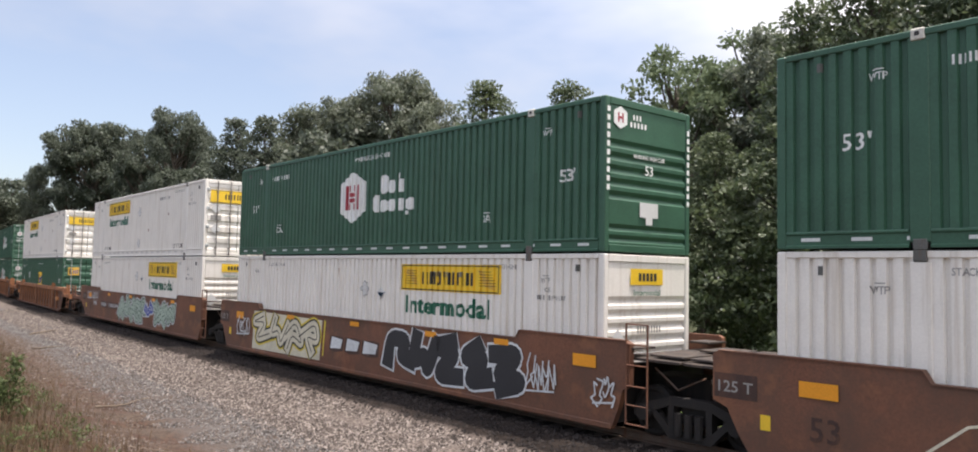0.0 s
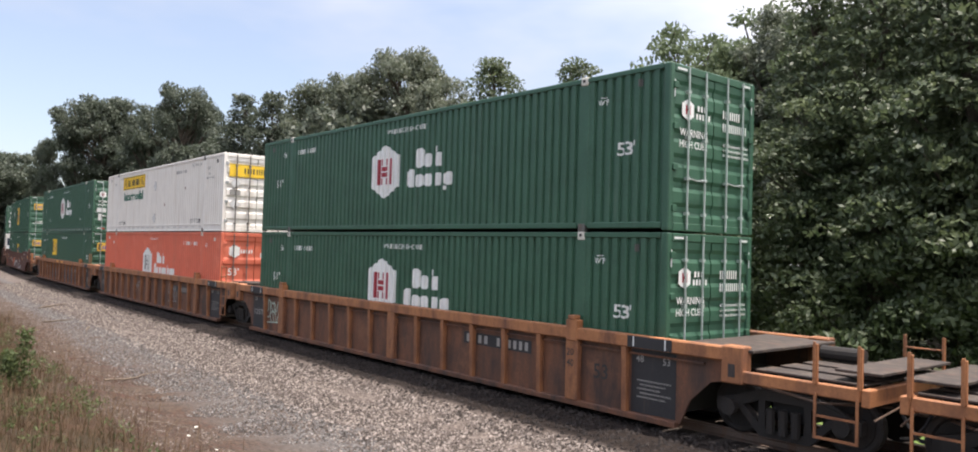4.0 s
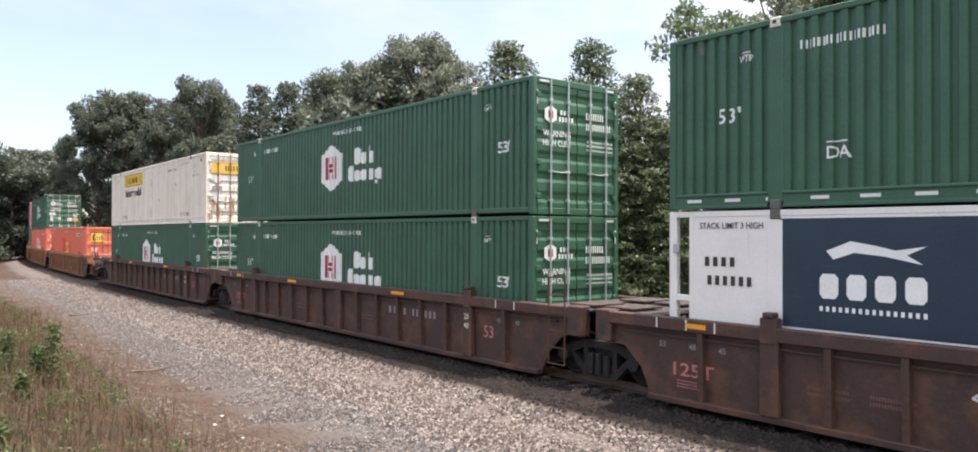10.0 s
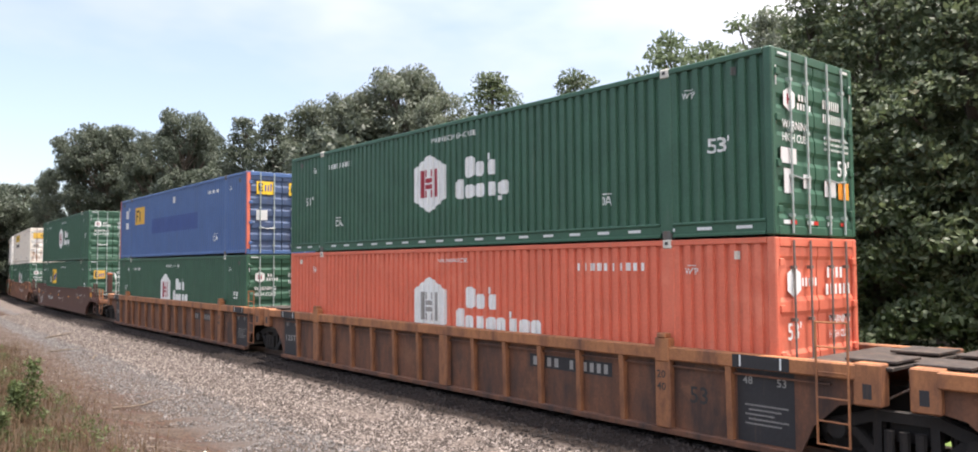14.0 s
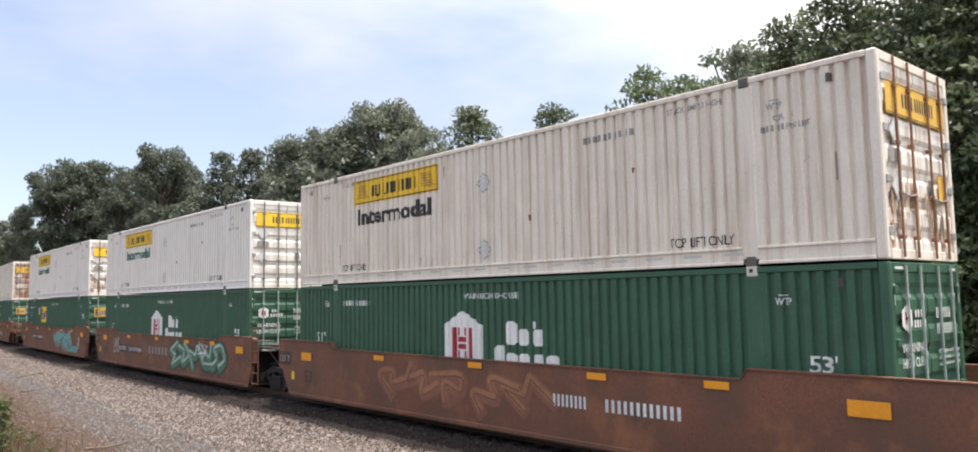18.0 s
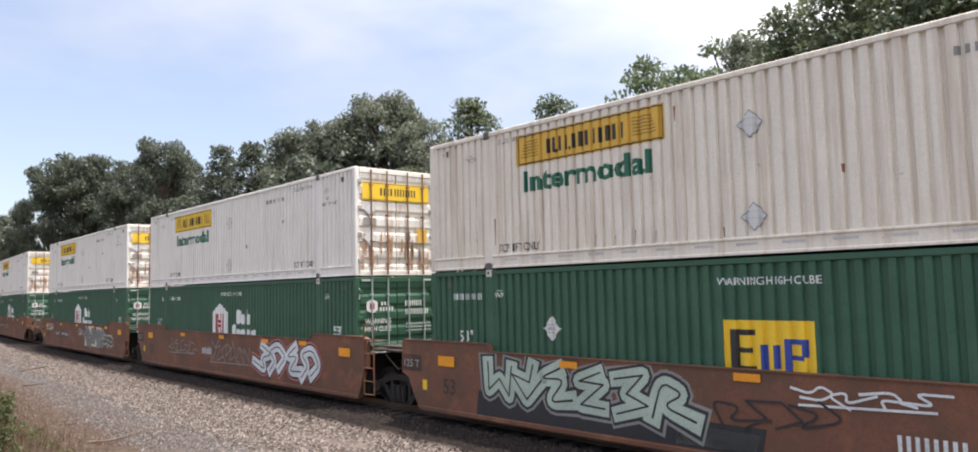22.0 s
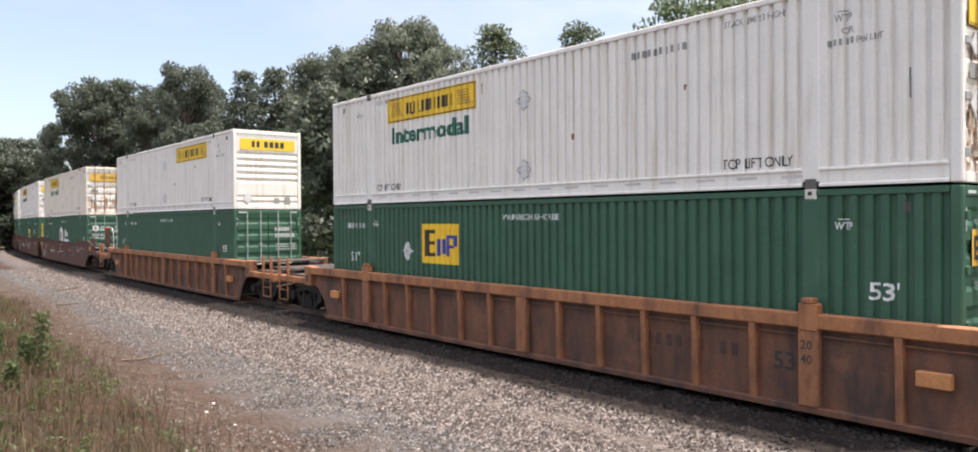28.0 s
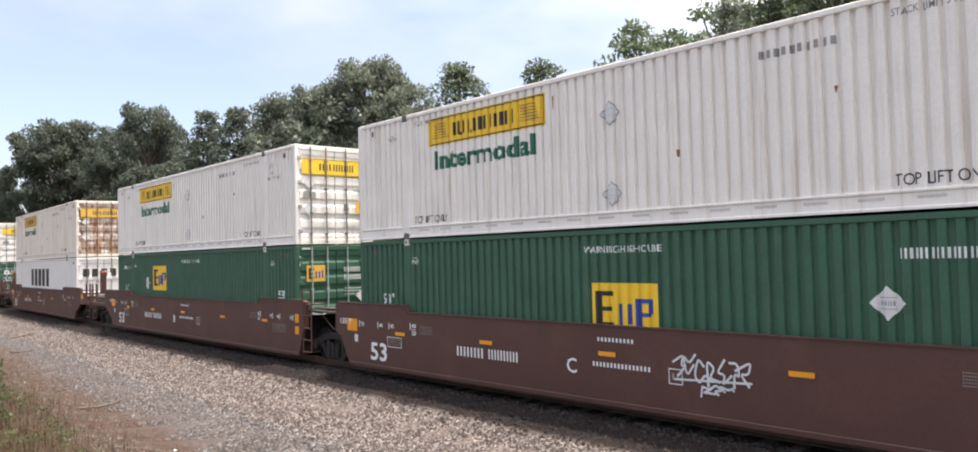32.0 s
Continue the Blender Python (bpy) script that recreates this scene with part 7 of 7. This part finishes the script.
def trunk_mesh(rng, height, r0, limbs):
    bm = bmesh.new()
    p = Vector((0, 0, -0.3))
    n = 6
    for i in range(n):
        q = Vector((rng.normal(0, 0.08), rng.normal(0, 0.08), height * (i + 1) / n))
        tube(bm, p, q, r0 * (1 - 0.85 * i / n), 7, r0 * (1 - 0.85 * (i + 1) / n))
        p = q
    for a, b, r in limbs:
        a, b = Vector(a), Vector(b)
        m = (a + b) / 2 + Vector((0, 0, -0.12 * (b - a).length))
        tube(bm, a, m, r, 5, r * 0.7)
        tube(bm, m, b, r * 0.7, 5, r * 0.25)
    me = bpy.data.meshes.new("trunk")
    bm.to_mesh(me)
    bm.free()
    me.materials.append(M["bark"])
    return me


def magnolia_meshes(seed, leaves, size, foliage=L_MAG):
    """Unit tree 10 m high: a dense cone built of tiers of leaf clusters, down to the ground."""
    rng = np.random.default_rng(seed)
    cs, rs, limbs = [], [], []
    n = 190
    for i in range(n):
        z = 10 * (0.02 + 0.955 * (i / n) ** 0.85)
        width = 2.95 * (1 - (z / 10) ** 1.25) ** 0.9 + 0.08
        # boughs reach out unevenly, so that the outline is notched
        a = i * 2.39996 + rng.uniform(-0.4, 0.4)
        width *= 0.82 + 0.28 * math.sin(a * 3 + z * 1.3 + seed) * math.sin(z * 1.9 + seed) + rng.uniform(-0.2, 0.3)
        k = rng.uniform(0.82, 1.0)
        c = np.array([math.cos(a) * width * k, math.sin(a) * width * k, z])
        cs.append(c)
        rs.append(rng.uniform(0.36, 0.80) * (1.0 if z < 6 else 0.72))
        if i % 6 == 0:
            limbs.append(((0, 0, max(0.2, z - 0.6)), tuple(c * np.array([0.9, 0.9, 1])), 0.05))
    outer = len(cs)
    for i in range(60):
        z = rng.uniform(0.4, 8.0)
        a = rng.uniform(0, 6.28)
        w = 1.7 * (1 - z / 10)
        cs.append(np.array([math.cos(a) * w, math.sin(a) * w, z]))
        rs.append(0.85)
    rs = np.array(rs)
    per = leaves * rs ** 2 / (rs ** 2).sum()
    per[outer:] *= 0.55
    v, f = leaf_cloud(rng, np.array(cs), rs, per, size, droop=-0.15, flat=0.58, up=0.8, shell=0.22, floor=-0.1)
    crown = raw("crown", v.tolist(), f.tolist(), foliage)
    fl = bmesh.new()
    for i in rng.choice(170, 13, replace=False):
        c = Vector(cs[i] * 1.0) + Vector((cs[i][0], cs[i][1], 0)).normalized() * rs[i] * 0.9
        for j in range(5):
            a = j * 1.2566
            o = Vector((math.cos(a), math.sin(a), 0.3)) * 0.085
            fv = [fl.verts.new(c + o * k + Vector((0, 0, 0.05 * h)) + Vector((-math.sin(a), math.cos(a), 0)) * q) for k, h, q in ((0.1, 0, 0), (0.7, 0.6, 0.05), (1.1, 1.0, 0), (0.7, 0.6, -0.05))]
            fl.faces.new(fv)
    fm = bpy.data.meshes.new("flower")
    fl.to_mesh(fm)
    fl.free()
    fm.materials.append(M["flower"])
    return crown, trunk_mesh(rng, 9.2, 0.2, limbs), fm if foliage is L_MAG else None


def broadleaf_meshes(seed, leaves, material, spread=3.4, base=0.35, size=0.24, clumps=70, airy=1.0):
    """Unit tree 12 m high with a billowing crown."""
    rng = np.random.default_rng(seed)
    cs, rs, limbs = [], [], []
    for i in range(clumps):
        z = 12 * (base + (0.97 - base) * rng.random() ** 0.8)
        f = (z / 12 - base) / (1 - base)
        w = spread * math.sqrt(max(0.05, 1 - (1.75 * f - 0.62) ** 2 * 0.75))
        a = rng.uniform(0, 6.28)
        k = rng.uniform(0.35, 1.05)
        c = np.array([math.cos(a) * w * k, math.sin(a) * w * k, z])
        cs.append(c)
        rs.append(rng.uniform(0.55, 1.05) * airy)
        if i % 2 == 0:
            limbs.append(((0, 0, max(2.0, z - 2.2)), tuple(c), 0.085))
    rs = np.array(rs)
    per = leaves * rs ** 2 / (rs ** 2).sum()
    v, f = leaf_cloud(rng, np.array(cs), rs, per, size)
    return raw("crown", v.tolist(), f.tolist(), material), trunk_mesh(rng, 10.5, 0.26, limbs), None


MAG = [magnolia_meshes(s, 36000, 0.135) for s in (1, 2, 3)]
MAG_FAR = [magnolia_meshes(s, 18000, 0.20, L_DIMMED) for s in (4, 8)]
OAK = [broadleaf_meshes(s, 24000, L_OAK, size=0.20, clumps=120, airy=0.85) for s in (5, 6, 7)]
# broadleaf trees at the left, with the dimming put into their leaf colour
DIMMED_OAK = [broadleaf_meshes(s, 20000, L_DIMMED, size=0.22, clumps=110, airy=0.9) for s in (15, 16)]
PALE = broadleaf_meshes(9, 5200, L_PALE, spread=3.0, base=0.30, size=0.26, clumps=60, airy=0.85)
WOOD = [broadleaf_meshes(s, 9000, L_DIMMED, spread=3.8, base=0.06, size=0.42, clumps=60, airy=1.35) for s in (13, 14)]


def plant_tree(meshes, x, y, height, wide, unit, name, label, group, turn=None):
    crown, trunk, flower = meshes
    th = tagged(empty(name), label, "tree", group)
    th.location = (x, y, float(ground_height(across(np.array([x]), np.array([y])))[0]) - 0.05)
    th.rotation_euler = (0, 0, random.uniform(0, 6.28) if turn is None else turn)
    k = height / unit
    th.scale = (k * wide, k * wide, k)
    hang("trunk", trunk, "bark", th)
    hang("crown", crown, L_OAK, th)
    if flower:
        tagged(hang("flower", flower, "flower", th, "scattered white blossoms"), kind="stuff")


def by_bearing(az, r):
    a = radians(az)
    return -math.sin(a) * r, math.cos(a) * r


MAG_LABEL = "dense dark green magnolia with glossy leaves and white blossoms"
# the magnolia row behind the track
for az, r, top in ((-50, 22.5, 13.5), (-44, 23.5, 14.0), (-38, 22.5, 13.6), (-32.5, 23.0, 13.0), (-27.5, 24.0, 12.6), (-23.6, 25.5, 11.6), (-10.3, 29, 9.0), (-7.0, 30.5, 10.7), (-0.9, 35, 11.9), (15.0, 56, 13.7), (17.0, 60, 14.2)):
    x, y = by_bearing(az, r)
    plant_tree(random.choice(MAG if r < 40 else MAG_FAR), x, y, top + 0.3, 1.0 if top > 12 else 1.1, 10.0, "magnolia_tree", MAG_LABEL, "magnolias behind the track")
s = -26.0
while s < 110:
    u = -9.3 - random.uniform(0.0, 1.6) - max(0, s - 40) * 0.02
    x, y, _ = line_at(s, u)
    az = math.degrees(math.atan2(-x, y))
    r = math.hypot(x, y)
    el = 11.0 if az < -14 else 10.4 if az < 6 else 8.0
    h = min(9.5, 2.6 + r * math.tan(radians(el)) + random.uniform(-0.4, 0.5)) if s < 45 else 2.6 + r * math.tan(radians(7.2)) + random.uniform(-0.5, 0.5)
    plant_tree(random.choice(MAG if s < 40 else MAG_FAR), x, y, h, 1.12, 10.0, "magnolia_tree", MAG_LABEL, "magnolias behind the track")
    s += 3.4
# taller trees farther back
for az, r, top, wide, kind in ((-14.8, 38, 14.5, 0.95, "p"), (-17.5, 41, 14.6, 0.9, "p"), (-20.2, 38, 15.2, 0.9, "p"), (-21.8, 36, 14.4, 0.8, "o"), (-25, 36, 13.5, 1.0, "o"), (-31, 36, 15.5, 1.1, "o"), (-38, 36, 16.5, 1.1, "o"),
                               (3.3, 44, 13.1, 0.8, "o"), (5.6, 46, 15.1, 0.85, "o"), (8.4, 48, 14.4, 0.85, "o"), (11.2, 51, 13.9, 0.9, "o"), (13.0, 58, 13.2, 0.8, "o"),
                               (20.9, 76, 18.6, 0.72, "o"), (19.4, 80, 17.6, 0.7, "o"), (22.4, 84, 17.9, 0.75, "o"),
                               (25.6, 96, 20.6, 0.85, "o"), (26.9, 99, 20.2, 0.8, "o"), (24.2, 95, 18.6, 0.7, "o"), (28.9, 104, 15.6, 0.42, "o")):
    x, y = by_bearing(az, r)
    if kind == "p":
        plant_tree(PALE, x, y, top, wide, 12.0, "pale_tree", "airy pale green deciduous tree with thin branches", "taller trees behind the magnolias")
    else:
        plant_tree(random.choice(DIMMED_OAK if az > 18 else OAK), x, y, top * (0.945 if az > 15 else 1.0), wide, 12.0, "broadleaf_tree", "tall dark green broadleaf tree with billowing crown", "taller trees behind the magnolias")
# woods where the line curves out of sight, and farther back all round
for az, r, top in [(30.2 + i * 1.6, 128 + 9 * math.sin(i * 1.7), 15.0 + 1.6 * math.sin(i * 2.3) + 0.15 * i) for i in range(18)] + [(29.6 + i * 1.15, 108 + 5 * math.sin(i * 2.9), 11.6 + 0.7 * i ** 0.7 + 0.8 * math.sin(i * 1.9)) for i in range(10)] + \
                  [(-52 + i * 4.4, 58 + 14 * math.sin(i * 2.1), 10.5 + 1.2 * math.sin(i)) for i in range(16)] + [(18 + i * 2.2, 125 + 8 * math.sin(i * 3), 12.5) for i in range(6)]:
    x, y = by_bearing(az, r)
    plant_tree(random.choice(WOOD), x, y, top, 0.95, 12.0, "woodland_tree", "woodland tree leafy to the ground, dimming painted into its leaves", "woods in the distance")


# ---------------------------------------------------------------- verge
def blades(name, rng, n, area, height, width, material, label, lean=0.45, edge=7.6):
    x0, x1, y0, y1 = area
    x = rng.uniform(x0, x1, n * 4)
    y = rng.uniform(y0, y1, n * 4)
    u, s_ = across(x, y, True)
    keep = rng.random(n * 4) < np.clip((u + 0.7 * verge_shift(u, s_) - edge + rng.normal(0, 0.45, n * 4)) / 1.6, 0.0, 1.0)
    x, y, u = x[keep][:n], y[keep][:n], u[keep][:n]
    n = len(x)
    z = ground_height(u) - 0.03
    a = rng.uniform(0, 6.28, n)
    h = height * rng.uniform(0.35, 1.25, n)
    l = h * rng.normal(0, lean, n)
    dx, dy = np.cos(a), np.sin(a)
    w = width * rng.uniform(0.6, 1.4, n)
    p = np.stack([x, y, z], 1)
    sd = np.stack([-dy * w, dx * w, np.zeros(n)], 1)
    mid = p + np.stack([dx * l * 0.35, dy * l * 0.35, h * 0.6], 1)
    tip = p + np.stack([dx * l, dy * l, h], 1)
    v = np.stack([p - sd, p + sd, mid + sd * 0.7, mid - sd * 0.7, tip], 1).reshape(-1, 3)
    i = np.arange(n)[:, None] * 5
    f = (i + np.array([0, 1, 2, 3])).tolist() + (i + np.array([3, 2, 4])).tolist()
    tagged(new(name, raw(name, v.tolist(), f, material)), label, "grass", kind="stuff")


_rng = np.random.default_rng(21)
blades("verge_grass", _rng, 13000, (-19, -2, 5.5, 34), 0.27, 0.006, L_GRASS, "uneven green grass on the dirt verge", 0.7, 8.9)
blades("dry_grass", _rng, 36000, (-19, -1.5, 5.5, 34), 0.34, 0.0045, L_STRAW, "dry straw-coloured grass at the edge of the verge", 0.8, 8.05)


def verge_leaves():
    rng = np.random.default_rng(77)
    u_, s_ = 8.9 + 5.0 * rng.random(420) ** 1.2, -8 + 34 * rng.random(420) ** 1.3
    pts = [line_at(s, u - 0.6 * float(verge_shift(np.array(u), s)))[:2] for u, s in zip(u_, s_)]
    xs, ys = np.array([p[0] for p in pts]), np.array([p[1] for p in pts])
    h = rng.uniform(0.03, 0.22, 420)
    cs = np.stack([xs, ys, ground_height(across(xs, ys)) + h], 1)
    v, f = leaf_cloud(rng, cs, rng.uniform(0.08, 0.2, 420), np.full(420, 34), 0.05, 0.0, 0.7)
    tagged(new("ground_weeds", raw("ground_weeds", v.tolist(), f.tolist(), L_WEED)), "low leafy weeds among the verge grass", "weeds", kind="stuff")


verge_leaves()


def weed(x, y, h, seed):
    rng = np.random.default_rng(seed)
    z = float(ground_height(across(np.array([x]), np.array([y])))[0])
    th = tagged(empty("weed"), "tall leafy green weed on the verge", "plant", "weeds on the verge")
    th.location = (x, y, z - 0.02)
    part("stem", tubes(((0, 0, 0), (0.02, 0.01, h), 0.008)), L_WEED, th)
    reach = 0.05 + 0.06 * h
    cs = np.array([(reach * (1.1 - i / 34) * math.cos(i * 2.4), reach * (1.1 - i / 34) * math.sin(i * 2.4), h * (0.12 + 0.88 * i / 22)) for i in range(23)])
    v, f = leaf_cloud(rng, cs, np.full(23, 0.06 + 0.06 * h), np.full(23, 18 + int(10 * h)), 0.06)
    hang("leaves", raw("leaves", v.tolist(), f.tolist(), L_WEED), L_WEED, th)


for i in range(16):
    u_, s_ = 9.4 + 2.6 * random.random(), random.uniform(-5, 16)
    x, y, _ = line_at(s_, u_)
    weed(x, y, random.uniform(0.3, 0.6), 300 + i)
for i, (x, y, h) in enumerate(((-7.13, 12.68, 1.0), (-7.28, 12.5, 0.6), (-7.5, 12.9, 0.55), (-7.9, 12.7, 0.7))):
    weed(x, y, h, 290 + i)


def stick(a, b, r, seed):
    q = random.Random(seed)
    pts = [Vector(a).lerp(Vector(b), i / 5) + Vector((q.uniform(-0.06, 0.06), q.uniform(-0.06, 0.06), 0)) for i in range(6)]
    pts = [Vector((p.x, p.y, float(ground_height(across(np.array([p.x]), np.array([p.y])))[0]) + r + 0.03 * q.random())) for p in pts]
    bm = bmesh.new()
    for i, (c, d) in enumerate(zip(pts, pts[1:])):
        tube(bm, c, d, r * (1 - 0.12 * i), 6, r * (1 - 0.12 * (i + 1)))
    me = bpy.data.meshes.new("stick")
    bm.to_mesh(me)
    bm.free()
    me.materials.append(M["stick"])
    tagged(new("stick", me), "dry broken branch lying on the dirt", "branch", "sticks on the verge")


for i, (a, b, r) in enumerate((((-7.82, 16.83, 0), (-7.45, 18.79, 0), 0.028), ((-15.93, 29.42, 0), (-15.49, 30.56, 0), 0.035), ((-19.37, 35.2, 0), (-19.7, 38.32, 0), 0.04),
                               ((-9.29, 17.48, 0), (-9.9, 18.9, 0), 0.018), ((-13.2, 27.2, 0), (-13.9, 28.6, 0), 0.03), ((-5.2, 12.4, 0), (-4.5, 12.9, 0), 0.012))):
    stick(a, b, r, i)


def litter(x, y, r, seed):
    q = random.Random(seed)
    bm = bmesh.new()
    bmesh.ops.create_icosphere(bm, subdivisions=1, radius=r)
    for v in bm.verts:
        v.co *= q.uniform(0.7, 1.25)
        v.co.z *= 0.6
    me = bpy.data.meshes.new("pale_stone")
    bm.to_mesh(me)
    bm.free()
    me.materials.append(M["castwhite"])
    ob = tagged(new("pale_stone", me), "pale chip of stone lying on the dirt", "stone", "pale stones on the verge")
    ob.location = (x, y, float(ground_height(across(np.array([x]), np.array([y])))[0]) + r * 0.3)


for i in range(13):
    x, y, _ = line_at(random.uniform(-5, 14), random.uniform(6.9, 9.2))
    litter(x, y, random.uniform(0.012, 0.03), i)
litter(-4.48, 13.12, 0.04, 90)
litter(-4.21, 12.0, 0.035, 91)


# ---------------------------------------------------------------- things that move
def motions():
    for ob, s, z in moving:
        walk(ob, [(t, unit_pose(s - run(t)) @ pose(0, 0, z)) for t in range(33)])


motions()
